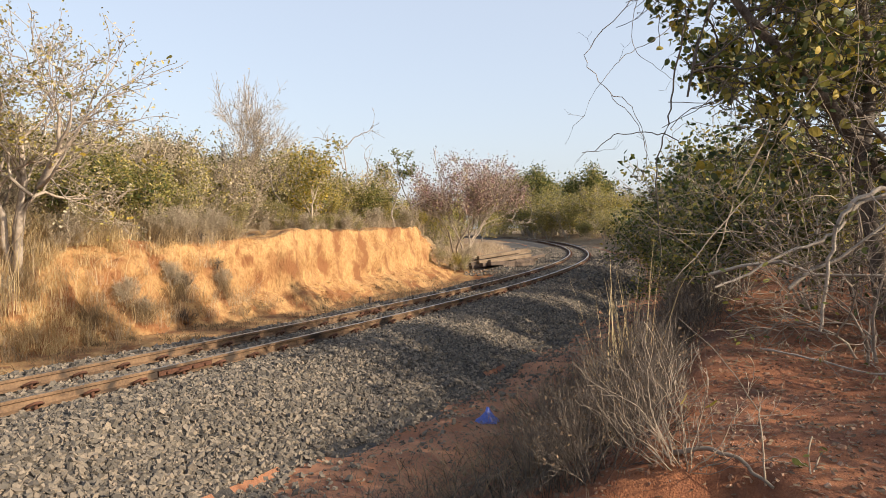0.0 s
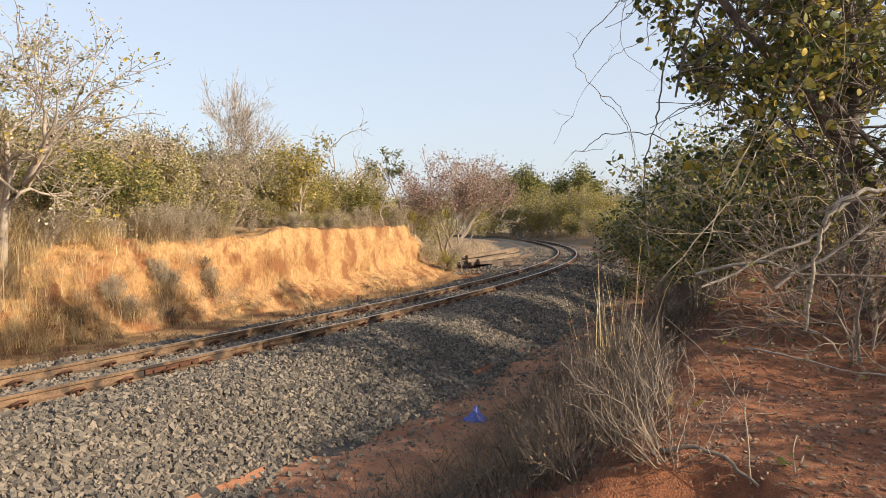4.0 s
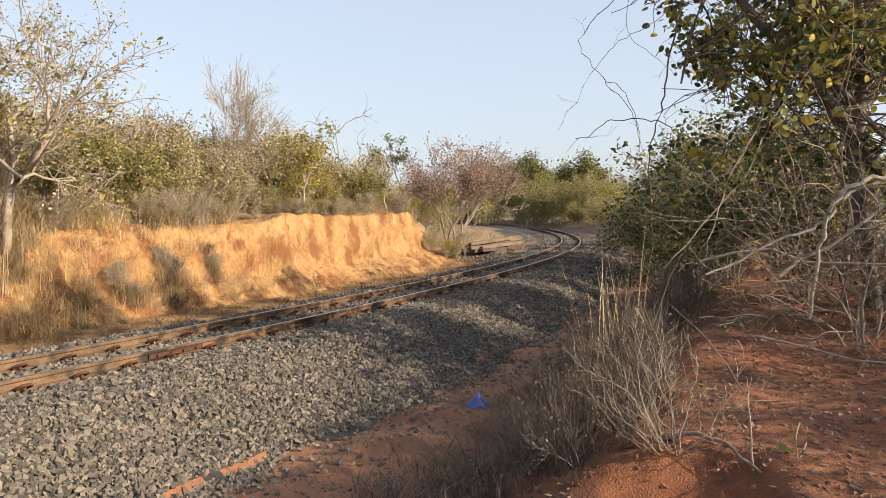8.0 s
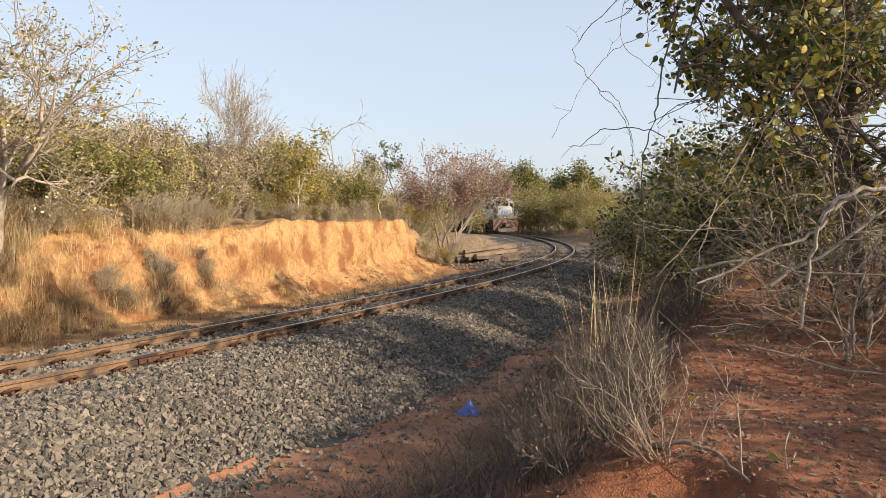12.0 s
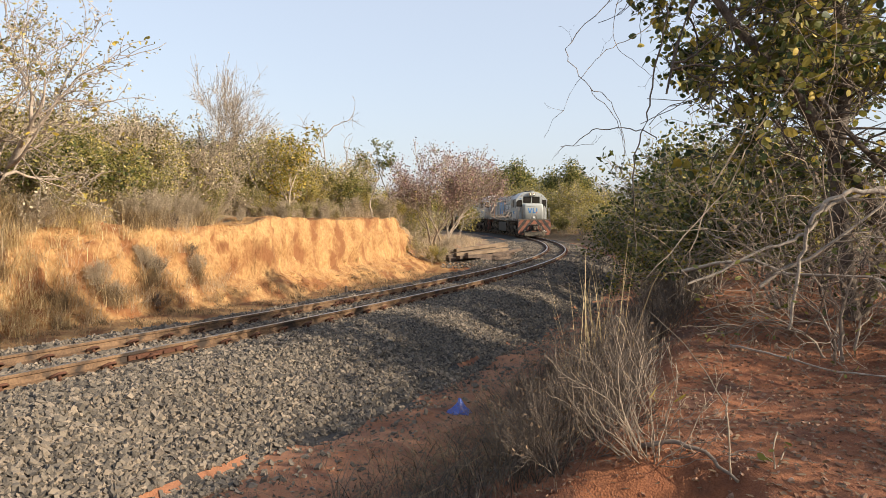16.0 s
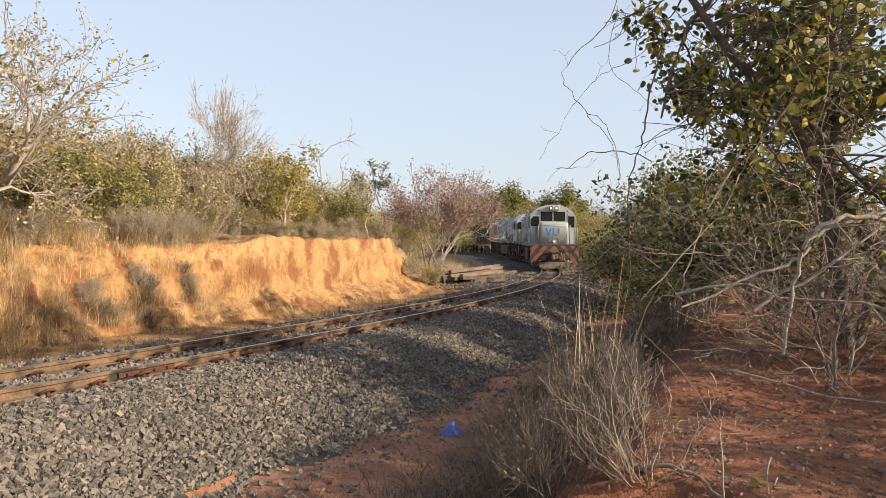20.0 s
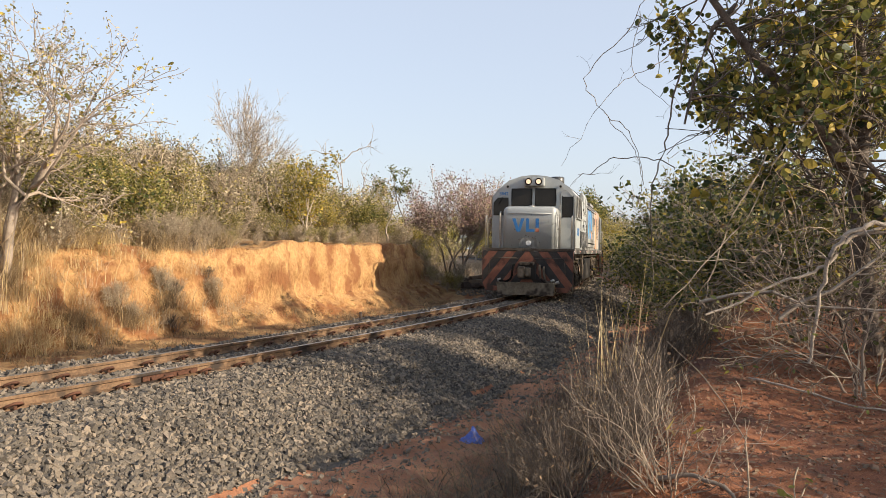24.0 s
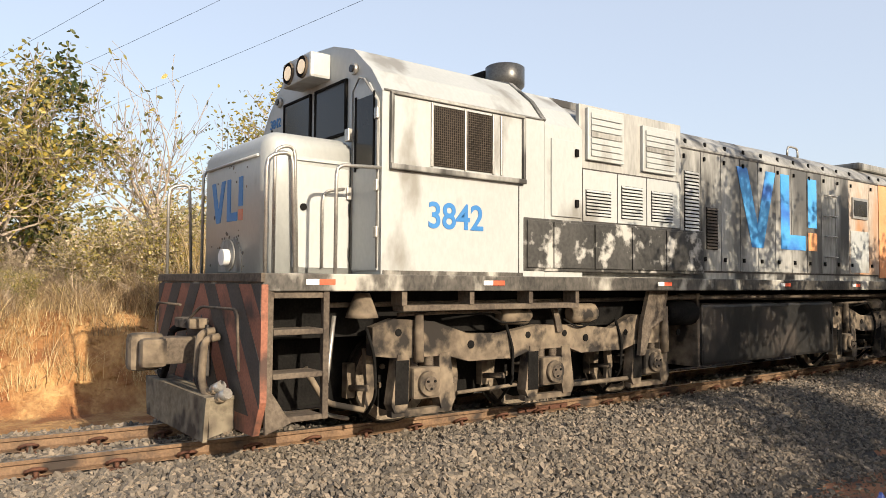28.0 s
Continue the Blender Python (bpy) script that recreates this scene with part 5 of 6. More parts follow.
        tagged(part("stick", rod(fine, [rad * (1 - 0.45 * i / len(fine)) for i in range(len(fine))], 7), mt), label, "stick", "sticks on the bank")
    # blue plastic bag, crumpled to a peak
    bm = bmesh.new()
    rings = []
    for k, (h, w) in enumerate(((0.0, 0.13), (0.03, 0.12), (0.07, 0.07), (0.12, 0.035), (0.17, 0.012))):
        rings.append([bm.verts.new((math.cos(i * math.tau / 14) * w * r.uniform(0.7, 1.25), math.sin(i * math.tau / 14) * w * r.uniform(0.7, 1.25) * 0.8, h + r.uniform(-0.012, 0.012))) for i in range(14)])
    for p, q in zip(rings, rings[1:]):
        for i in range(14):
            bm.faces.new((p[i], p[(i + 1) % 14], q[(i + 1) % 14], q[i]))
    bm.faces.new(rings[-1])
    bag = tagged(part("plastic_bag", bm, BLUE), "crumpled blue plastic bag lying on the path", "bag")
    bag.location = (0.46, 8.15, height(0.46, 8.15) + 0.0)
    # pile of old sleepers; some upper ones painted paler, as lit from above
    for x, y, z, q, tilt, ln, mt in ((1.7, 32.2, 0.0, 40, 0, 2.6, TIMBER), (2.1, 32.4, 0.0, 44, 0, 2.6, TIMBER), (2.5, 32.3, 0.01, 47, 0, 2.6, TIMBER), (2.9, 32.2, 0.0, 42, 0, 2.5, TIMBER), (3.3, 32.5, 0.0, 50, 0, 2.5, TIMBER),
                                     (1.8, 32.5, 0.16, 30, 3, 2.6, PALE_TIMBER), (2.2, 32.6, 0.16, 36, 3, 2.6, TIMBER), (2.6, 32.6, 0.17, 33, 3, 2.6, PALE_TIMBER), (3.0, 32.8, 0.16, 38, 4, 2.5, PALE_TIMBER), (2.2, 32.9, 0.36, 22, 6, 2.6, TIMBER), (2.7, 33.0, 0.38, 27, 6, 2.6, PALE_TIMBER),
                                     (3.3, 34.9, 0.0, 58, 0, 2.5, TIMBER), (3.7, 34.9, 0.0, 55, 0, 2.5, TIMBER), (3.5, 35.1, 0.16, 60, 2, 2.5, TIMBER), (3.3, 35.3, 0.32, 40, 5, 2.5, PALE_TIMBER), (4.3, 37.2, 0.0, 62, 0, 2.4, TIMBER), (4.5, 37.4, 0.16, 50, 4, 2.4, TIMBER)):
        ob = tagged(part("old_sleeper", box(-ln / 2, ln / 2, -0.11, 0.11, 0, 0.14, 0.012), mt), "weathered old timber sleeper lying in a heap", "sleeper", "pile of old sleepers")
        ob.matrix_world = pose(x, y, height(x, y) + z + 0.05, 0, -tilt, q)
    p = on_track(22.3, -3.6)
    st = tagged(part("stub_post", rod([(0, 0, -0.05), (0.01, 0, 0.12), (0, 0.01, 0.3)], [0.05, 0.045, 0.04], 7), TIMBER), "short dark wooden stub beside the ballast", "post")
    st.location = (p.x, p.y, float(land(22.3, -3.6)))


PEBBLE = mat("red_pebbles", (0.16, 0.075, 0.045), (0.40, 0.26, 0.18), 6, 0.9, bump=0.3, c=(0.26, 0.14, 0.085), island=0.7)
build_ground_bits()


def build_wires():
    """Overhead wires that cross high over the scrub, between two poles out of sight."""
    for p, q in WIRES:
        p, q = Vector(p), Vector(q)
        way = (q - p).normalized()
        a, b = p - way * 25, q + way * 25
        pts = [a.lerp(b, k / 16) - Vector((0, 0, 0.5 * math.sin(math.pi * k / 16))) for k in range(17)]
        tagged(part("overhead_wire", rod(pts, 0.005, 5), BLACK), "thin black overhead wire against the sky", "wire", "overhead wires")


WIRES = (((-23.6, 18.8, 8.7), (-10.5, 14.65, 8.7)), ((-20.5, 14.9, 8.7), (-13.7, 13.1, 8.7)), ((-20.4, 12.9, 8.7), (-16.2, 11.85, 8.7)))
build_wires()

# ---- the train ----
AXLES = (1.9, 3.72, 5.6, 11.2, 12.95, 14.65)
TRUCKS = (3.72, 12.95)
LENGTH = 15.6


def on_rails(a, front=TRUCKS[0], back=TRUCKS[1]):
    """The pose of a vehicle whose front stands a metres along the line."""
    p, q = on_track(a + front, 0, float(grade(a + front))), on_track(a + back, 0, float(grade(a + back)))
    rear = (q - p).normalized()
    turn = math.atan2(-rear.x, rear.y)
    return Matrix.Translation(p - rear * front) @ Matrix.Rotation(turn, 4, "Z") @ Matrix.Rotation(math.asin(rear.z), 4, "X")


def clip_box(poly, x0, x1, z0, z1):
    """A convex outline cut to a rectangle."""
    for k, lim, sign in ((0, x0, 1), (0, x1, -1), (1, z0, 1), (1, z1, -1)):
        out = []
        for i, p in enumerate(poly):
            q = poly[(i + 1) % len(poly)]
            ip, iq = sign * (p[k] - lim) >= 0, sign * (q[k] - lim) >= 0
            if ip:
                out.append(p)
            if ip != iq:
                t = (lim - p[k]) / (q[k] - p[k])
                out.append((p[0] + (q[0] - p[0]) * t, p[1] + (q[1] - p[1]) * t))
        poly = out
        if len(poly) < 3:
            return None
    return poly


def letters(name, text, size, m, material, parent):
    cu = bpy.data.curves.new(name, "FONT")
    cu.body, cu.size, cu.extrude, cu.offset = text, size, 0.003, size * 0.018
    tmp = bpy.data.objects.new(name, cu)
    me = bpy.data.meshes.new_from_object(tmp)
    bpy.data.objects.remove(tmp)
    me.transform(m)
    return part(name, me, material, parent)


def section(points, y0, y1, bm=None):
    return plate(points, 1, y0, y1, bm)


def mirrored(half):
    return half + [(-x, z) for x, z in half[::-1]]


def louvre(parent, y0, y1, z0, z1, x, n, material, side=1):
    """A bank of pressed slats in a door."""
    s = side
    part("louvre_back", box(min(s * (x - 0.006), s * (x + 0.002)), max(s * (x - 0.006), s * (x + 0.002)), y0, y1, z0, z1), BLACK, parent)
    bm = bmesh.new()
    h = (z1 - z0) / n
    for i in range(n):
        z = z0 + i * h
        a = [(s * (x + 0.002), z + h * 0.25), (s * (x + 0.022), z + h * 0.25), (s * (x + 0.002), z + h * 0.92)]
        vs = [[bm.verts.new((u, y, v)) for u, v in a] for y in (y0 + 0.01, y1 - 0.01)]
        for k in range(3):
            bm.faces.new((vs[0][k], vs[0][(k + 1) % 3], vs[1][(k + 1) % 3], vs[1][k]))
        bm.faces.new(vs[0]), bm.faces.new(vs[1][::-1])
    bmesh.ops.recalc_face_normals(bm, faces=bm.faces)
    part("louvre", bm, material, parent)


def hoop(parent, pts, r=0.018, material=None, name="handrail"):
    return part(name, rod(pts, r, 8), material or STEEL, parent, "bent steel handrail" if name == "handrail" else "")


def bend(pts, n=5):
    """Points with their corners rounded."""
    out = [Vector(pts[0])]
    for a, b, c in zip(pts, pts[1:], pts[2:]):
        a, b, c = Vector(a), Vector(b), Vector(c)
        k = min(0.1, (a - b).length / 2, (c - b).length / 2)
        p, q = b + (a - b).normalized() * k, b + (c - b).normalized() * k
        out += [p.lerp(b, t).lerp(b.lerp(q, t), t) for t in [i / n for i in range(n + 1)]]
    return out + [Vector(pts[-1])]


def logo(parent, m, w, h, blue, material_dot):
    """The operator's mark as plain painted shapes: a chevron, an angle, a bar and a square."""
    t = 0.003

    def flat(pts, mt, nm="mark"):
        bm = plate([(u * w, v * h) for u, v in pts], 1, -t, t)
        bmesh.ops.transform(bm, matrix=m, verts=bm.verts)
        part(nm, bm, mt, parent)

    flat([(0.0, 1.0), (0.12, 1.0), (0.235, 0.3), (0.235, 0.0), (0.17, 0.0)], blue)
    flat([(0.237, 0.0), (0.237, 0.3), (0.34, 1.0), (0.455, 1.0), (0.30, 0.0)], blue)
    flat([(0.52, 1.0), (0.63, 1.0), (0.63, 0.2), (0.84, 0.2), (0.84, 0.0), (0.52, 0.0)], blue)
    flat([(0.88, 1.0), (1.0, 1.0), (1.0, 0.32), (0.88, 0.32)], blue)
    flat([(0.88, 0.25), (1.0, 0.25), (1.0, 0.0), (0.88, 0.0)], material_dot)


def build_truck(ob, axles, seat):
    """One six-wheeled truck: side frames with pedestals, journal boxes, springs, brake gear."""
    lo, hi = axles[0] - 0.62, axles[-1] + 0.42
    for s in (-1, 1):
        x = s * 1.13
        outline = [(lo, 0.80), (lo, 1.08), (lo + 0.25, 1.16), (lo + 0.75, 1.12), (lo + 1.2, 0.98), (axles[1] - 0.75, 0.96), (axles[1] - 0.2, 1.04), (axles[1] + 0.5, 1.02), (axles[2] - 0.75, 0.96), (axles[2] - 0.35, 1.12), (hi, 1.12), (hi, 0.8),
                   (axles[2] + 0.3, 0.74), (axles[2] - 0.3, 0.74), (axles[2] - 0.55, 0.68), (axles[1] + 0.55, 0.68), (axles[1] + 0.3, 0.76), (axles[1] - 0.3, 0.76), (axles[1] - 0.55, 0.68), (axles[0] + 0.6, 0.68), (axles[0] + 0.3, 0.76), (axles[0] - 0.3, 0.76)]
        fr = part("truck_frame", plate(outline, 0, x - 0.06, x + 0.06), DUSTY, ob, "dusty cast truck side frame")
        for y in axles:
            for e in (-1, 1):
                bm = plate([(y + e * 0.19, 0.78), (y + e * 0.33, 0.80), (y + e * 0.40, 0.30), (y + e * 0.36, 0.22), (y + e * 0.22, 0.22), (y + e * 0.19, 0.34)], 0, x - 0.07, x + 0.075)
                part("pedestal", bm, DUSTY, fr)
                part("spring", rod([(x + s * 0.0, y + e * 0.1, 0.66 + k * 0.011) for k in range(10)], [0.06 if k % 2 else 0.045 for k in range(10)], 8), RUSTED, fr)
            jb = box(min(x - 0.02 * s, x + 0.13 * s), max(x - 0.02 * s, x + 0.13 * s), y - 0.17, y + 0.17, 0.34, 0.66, 0.03)
            part("journal_box", disc((x + s * 0.15, y, 0.5), (1, 0, 0), 0.125, 0.06, 16, jb), DUSTY, fr)
            part("journal_cap", disc((x + s * 0.185, y, 0.5), (1, 0, 0), 0.075, 0.025, 12), RUSTED, fr)
            part("tie_bar", box(x - 0.05, x + 0.05, y - 0.38, y + 0.38, 0.17, 0.235, 0.012), DUSTY, fr)
            part("wear_hole", disc((x + s * 0.066, y + 0.62, 0.86), (1, 0, 0), 0.045, 0.012, 10), BLACK, fr)
        part("damper", rod([(x + s * 0.11, axles[0] - 0.1, 0.72), (x + s * 0.11, axles[0] - 0.1, 1.2)], [0.055, 0.045], 10), DUSTY, fr)
        part("damper", rod([(x + s * 0.11, axles[2] + 0.25, 0.62), (x + s * 0.11, axles[2] + 0.25, 1.22)], [0.06, 0.05], 10), DUSTY, fr)
        for y, r in ((axles[1] - 0.52, 0.11), (axles[1] + 0.62, 0.12)):
            part("brake_cylinder", rod([(x + s * 0.02, y - 0.24, 1.16), (x + s * 0.02, y - 0.2, 1.16), (x + s * 0.02, y + 0.16, 1.16), (x + s * 0.02, y + 0.24, 1.16)], [r * 0.6, r, r, r * 0.45], 12), DUSTY, fr, "dusty brake cylinder")
        part("brake_rod", rod([(x + s * 0.05, lo + 0.3, 1.2), (x + s * 0.05, axles[1] - 0.9, 1.22), (x + s * 0.04, axles[1] - 0.7, 1.17)], 0.022, 6), RUSTED, fr)
        part("brake_rod", rod([(x - s * 0.03, axles[0] + 0.5, 0.34), (x - s * 0.03, axles[1] - 0.45, 0.36)], 0.022, 6), DUSTY, fr)
        part("brake_rod", rod([(x + s * 0.02, axles[1] + 0.42, 0.3), (x + s * 0.02, axles[2] - 0.42, 0.3)], 0.03, 6), DUSTY, fr)
        for y in (axles[0] + 0.55, axles[1] + 0.55, axles[2] - 0.56, axles[0] - 0.52):
            part("brake_hanger", plate([(y - 0.05, 0.25), (y + 0.05, 0.25), (y + 0.08, 0.5), (y + 0.03, 0.85), (y - 0.05, 0.85), (y - 0.02, 0.5)], 0, x - s * 0.2 - 0.03, x - s * 0.2 + 0.03), DUSTY, fr)
        for y in axles:
            for e in (-1, 1):
                yy = y + e * 0.56
                part("brake_shoe", plate([(yy - 0.05, 0.32), (yy + 0.05, 0.32), (yy + 0.045, 0.68), (yy - 0.045, 0.68)], 0, s * 0.62 - 0.05, s * 0.62 + 0.05), DUSTY, fr)
                part("brake_beam", rod([(s * 0.6, yy, 0.42), (s * 1.0, yy, 0.46)], 0.035, 6), RUSTED, fr)
            for k in range(3):
                part("cap_bolt", disc((x + s * 0.2, y + 0.05 * math.cos(k * 2.1 + 0.5), 0.5 + 0.05 * math.sin(k * 2.1 + 0.5)), (1, 0, 0), 0.014, 0.02, 6), BLACK, fr)
            part("liner", box(*sorted((x + s * 0.076, x + s * 0.082)), y - 0.36, y - 0.2, 0.3, 0.74), BLACK, fr)
            part("sand_hose", rod(bend([(x + s * 0.04, y - 0.68, 1.08), (x + s * 0.1, y - 0.62, 0.8), (x + s * 0.02, y - 0.55, 0.4), (x - s * 0.3, y - 0.5, 0.12)]), 0.018, 6), BLACK, fr)
        for k, (y, z) in enumerate(((lo + 0.3, 1.02), (axles[1] - 0.35, 0.93), (axles[1] + 0.25, 0.93), (axles[2] + 0.1, 1.02), (axles[2] - 0.5, 0.9))):
            part("frame_hole", disc((x + s * 0.061, y, z), (1, 0, 0), 0.04, 0.012, 8), BLACK, fr)
        part("brake_lever", plate([(axles[1] + 0.0, 1.3), (axles[1] + 0.08, 1.3), (axles[1] + 0.2, 0.95), (axles[1] + 0.1, 0.95)], 0, x + s * 0.08 - 0.015, x + s * 0.08 + 0.015), RUSTED, fr)
        part("slack_chain", rod([(x + s * 0.1, axles[1] + 0.2 + 0.06 * k, 1.1 - 0.1 * math.sin(math.pi * k / 10)) for k in range(11)], 0.012, 5), BLACK, fr)
        part("air_pipe", rod(bend([(x + s * 0.09, axles[0] + 0.2, 1.14), (x + s * 0.09, axles[0] + 0.8, 1.2), (x + s * 0.09, axles[1] - 0.8, 1.08), (x + s * 0.09, axles[1] - 0.3, 1.1)]), 0.014, 6), BLACK, fr)
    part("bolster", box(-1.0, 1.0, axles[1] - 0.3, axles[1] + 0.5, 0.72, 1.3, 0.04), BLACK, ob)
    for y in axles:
        # motors enlarged and near-black, to paint the dark between the wheels
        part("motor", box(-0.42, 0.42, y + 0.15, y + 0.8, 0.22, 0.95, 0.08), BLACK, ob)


def build_wheelset(ob, y):
    w = part("wheelset", rod([(-1.05, 0, 0), (1.05, 0, 0)], 0.07, 10), RUSTED, ob)
    w.location = (0, y, 0.49)
    for s in (-1, 1):
        t = disc((s * 0.545, 0, 0), (s, 0, 0), 0.49, 0.12, 28)
        disc((s * 0.475, 0, 0), (1, 0, 0), 0.52, 0.025, 28, t)
        wh = part("wheel", t, GREASE, w)
        part("wheel_rim", disc((s * 0.608, 0, 0), (1, 0, 0), 0.475, 0.012, 28), STEEL_RIM, wh)
        part("wheel_disc", disc((s * 0.613, 0, 0), (1, 0, 0), 0.36, 0.014, 24), BLACK, wh)
        for k in range(6):
            q = k * math.tau / 6
            part("hub_bolt", disc((s * 0.63, 0.2 * math.cos(q), 0.2 * math.sin(q)), (1, 0, 0), 0.03, 0.04, 6), DUSTY, wh)
    return w


def build_loco():
    ob = thing("locomotive", "silver-grey diesel locomotive with grimy sides on the track", "locomotive", "locomotives of the train")
    # underframe and deck
    part("deck", box(-1.46, 1.46, 0.02, LENGTH - 0.1, 1.44, 1.6, 0.012), SILL, ob, "grimy steel deck and side sill")
    # oversized black sill and an added belly box fill the gaps with shade
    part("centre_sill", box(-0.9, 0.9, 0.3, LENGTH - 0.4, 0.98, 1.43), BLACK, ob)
    part("belly_shade_fill", box(-0.4, 0.4, 0.6, LENGTH - 0.6, 0.2, 0.97, 0.05), BLACK, ob)
    for s in (-1, 1):
        for y in (0.55, 2.6, 5.55, 8.6, 11.0, 14.2):
            q = part("reflector", box(*sorted((s * 1.462, s * 1.47)), y, y + 0.16, 1.5, 1.55), REFLECT_RED, ob, "red and white reflector strip")
            part("white_end", box(*sorted((s * 1.462, s * 1.4695)), y - 0.13, y - 0.003, 1.5, 1.55), REFLECT_WHITE, q)
        part("sill_channel", box(*sorted((s * 1.2, s * 1.4)), 1.5, 4.0, 1.24, 1.3, 0.01), RUSTED, ob)
        for y in (1.5, 2.35, 3.2, 3.95):
            part("sill_bracket", box(*sorted((s * 1.22, s * 1.42)), y - 0.03, y + 0.03, 1.3, 1.44), RUSTED, ob)
        part("pipe", rod([(s * 1.2, 5.8, 1.34), (s * 1.2, 14.8, 1.34)], 0.035, 8), RUSTED, ob)
        part("pipe", rod([(s * 1.05, 0.8, 1.3), (s * 1.05, 5.5, 1.32), (s * 1.0, 15, 1.28)], 0.025, 8), RUSTED, ob)
        # steps at both ends
        for y0 in (0.1, LENGTH - 0.78):
            for y in (y0, y0 + 0.54):
                part("step_stile", box(*sorted((s * 1.38, s * 1.44)), y - 0.03, y + 0.03, 0.3, 1.44, 0.008), RUSTED, ob)
            for z in (0.3, 0.68, 1.06, 1.38):
                part("step_tread", box(*sorted((s * 1.16, s * 1.44)), y0 + 0.032, y0 + 0.508, z, z + 0.05, 0.008), RUSTED, ob)
        part("hanger_arm", plate([(5.45, 1.44), (5.85, 1.44), (5.75, 1.05), (5.5, 0.95), (5.35, 0.6), (5.25, 0.6), (5.3, 1.0)], 0, s * 1.28 - 0.03, s * 1.28 + 0.03), RUSTED, ob)
        part("sand_bell", rod([(s * 1.2, 1.15, 1.42), (s * 1.2, 1.15, 1.38), (s * 1.2, 1.15, 1.3), (s * 1.2, 1.15, 1.22), (s * 1.2, 1.15, 1.18)], [0.07, 0.09, 0.12, 0.15, 0.16], 14), DUSTY, ob, "dusty bell-shaped warning gong")
        part("sand_pipe", rod(bend([(s * 1.1, 0.9, 1.2), (s * 1.05, 0.85, 0.5), (s * 0.75, 1.0, 0.2), (s * 0.6, 1.35, 0.1)]), 0.022, 7), STEEL, ob)
        part("pipe_tail", rod(bend([(s * 0.9, 0.7, 0.7), (s * 0.95, 0.9, 0.35), (s * 1.0, 1.3, 0.25)]), 0.03, 7), DUSTY, ob)
    tank = part("fuel_tank", box(-1.22, 1.22, 6.75, 10.7, 0.36, 1.24, 0.05), SHADE_TANK, ob, "dusty fuel tank blackened for shade")
    part("tank_strap", box(-1.25, 1.25, 6.6, 6.66, 0.36, 1.4, 0.01), DUSTY, tank)
    part("air_tank", rod([(1.15, 6.0, 1.12), (1.15, 6.1, 1.12), (1.15, 6.55, 1.12)], [0.1, 0.17, 0.17], 14), BLACK, ob)
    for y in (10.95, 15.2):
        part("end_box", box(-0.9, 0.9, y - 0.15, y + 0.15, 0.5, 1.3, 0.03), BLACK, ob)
    # pilot with chevrons
    shape = [(-1.48, 1.5), (1.48, 1.5), (1.48, 0.5), (1.34, 0.2), (-1.34, 0.2), (-1.48, 0.5)]
    pilot = part("pilot", plate(shape, 1, 0.0, 0.06), PILOT_RED, ob, "rust-red pilot plate with black chevrons")
    for s in (-1, 1):
        part("pilot_wing", plate([(0.06, 0.22), (0.06, 1.5), (0.1, 1.5), (0.1, 0.6), (0.3, 0.3)], 0, s * 1.44 - 0.015, s * 1.44 + 0.015), RUSTED, pilot)
        for k in range(4):
            c = 0.1 + k * 0.6
            st = clip_box([(c - 0.64, 1.5), (c - 0.34, 1.5), (c + 0.66, 0.2), (c + 0.36, 0.2)], 0.0, 1.47, 0.36, 1.5)
            if st:
                part("chevron", plate([(s * u, v) for u, v in st], 1, -0.004, 0.001), STRIPE, pilot)
    part("end_sill", box(-1.49, 1.49, -0.012, 0.03, 1.52, 1.6, 0.008), RUSTED, ob)
    bump = part("snow_plough", plate([(-0.95, 0.5), (0.95, 0.5), (0.88, 0.1), (-0.88, 0.1)], 1, -0.27, -0.23), PLOUGH, ob, "dented dusty guard plate")
    part("guard_top", box(-0.93, 0.93, -0.23, 0.0, 0.46, 0.5, 0.01), PLOUGH, bump)
    for s in (-1, 1):
        part("guard_side", plate([(-0.23, 0.14), (-0.23, 0.5), (0.0, 0.5), (0.0, 0.2)], 0, s * 0.9 - 0.02, s * 0.9 + 0.02), PLOUGH, bump)
    cp = part("coupler", box(-0.13, 0.13, -0.42, 0.05, 0.72, 0.98, 0.03), RUSTED, ob, "rusty knuckle coupler")
    part("knuckle", box(-0.2, 0.02, -0.68, -0.36, 0.66, 1.02, 0.06), DUSTY, cp)
    part("knuckle", box(0.04, 0.2, -0.62, -0.38, 0.7, 0.98, 0.05), DUSTY, cp)
    part("coupler_pocket", box(-0.3, 0.3, -0.05, -0.006, 0.6, 1.1, 0.015), STRIPE, cp)
    part("buffer_stop", box(-0.24, 0.24, -0.2, 0.0, 1.06, 1.16, 0.02), DUSTY, cp)
    for x0, x1, z in ((0.42, 0.85, 1.05), (-0.42, -0.88, 1.05), (0.55, 1.0, 1.0)):
        pts = bend([(x0, -0.02, z), (x0 * 1.02, -0.16, z - 0.02), (x0 * 1.1, -0.2, z - 0.42), ((x0 + x1) / 2, -0.18, z - 0.55), (x1, -0.14, z - 0.5)], 6)
        h = part("air_hose", rod(pts, 0.038, 8), DUSTY if x0 > 0 else BLACK, ob, "rubber air brake hose")
        part("hose_end", disc((x1, -0.13, z - 0.48), (1, 0.3, 0.4), 0.05, 0.12, 8), STEEL, h)
    part("cut_lever", rod(bend([(1.25, -0.1, 0.75), (1.2, -0.1, 1.28), (0.3, -0.12, 1.28), (0.1, -0.2, 1.1)]), 0.014, 6), RUSTED, ob)
    part("cut_lever", rod(bend([(-1.25, -0.1, 0.75), (-1.2, -0.1, 1.28), (-0.3, -0.12, 1.28)]), 0.014, 6), RUSTED, ob)
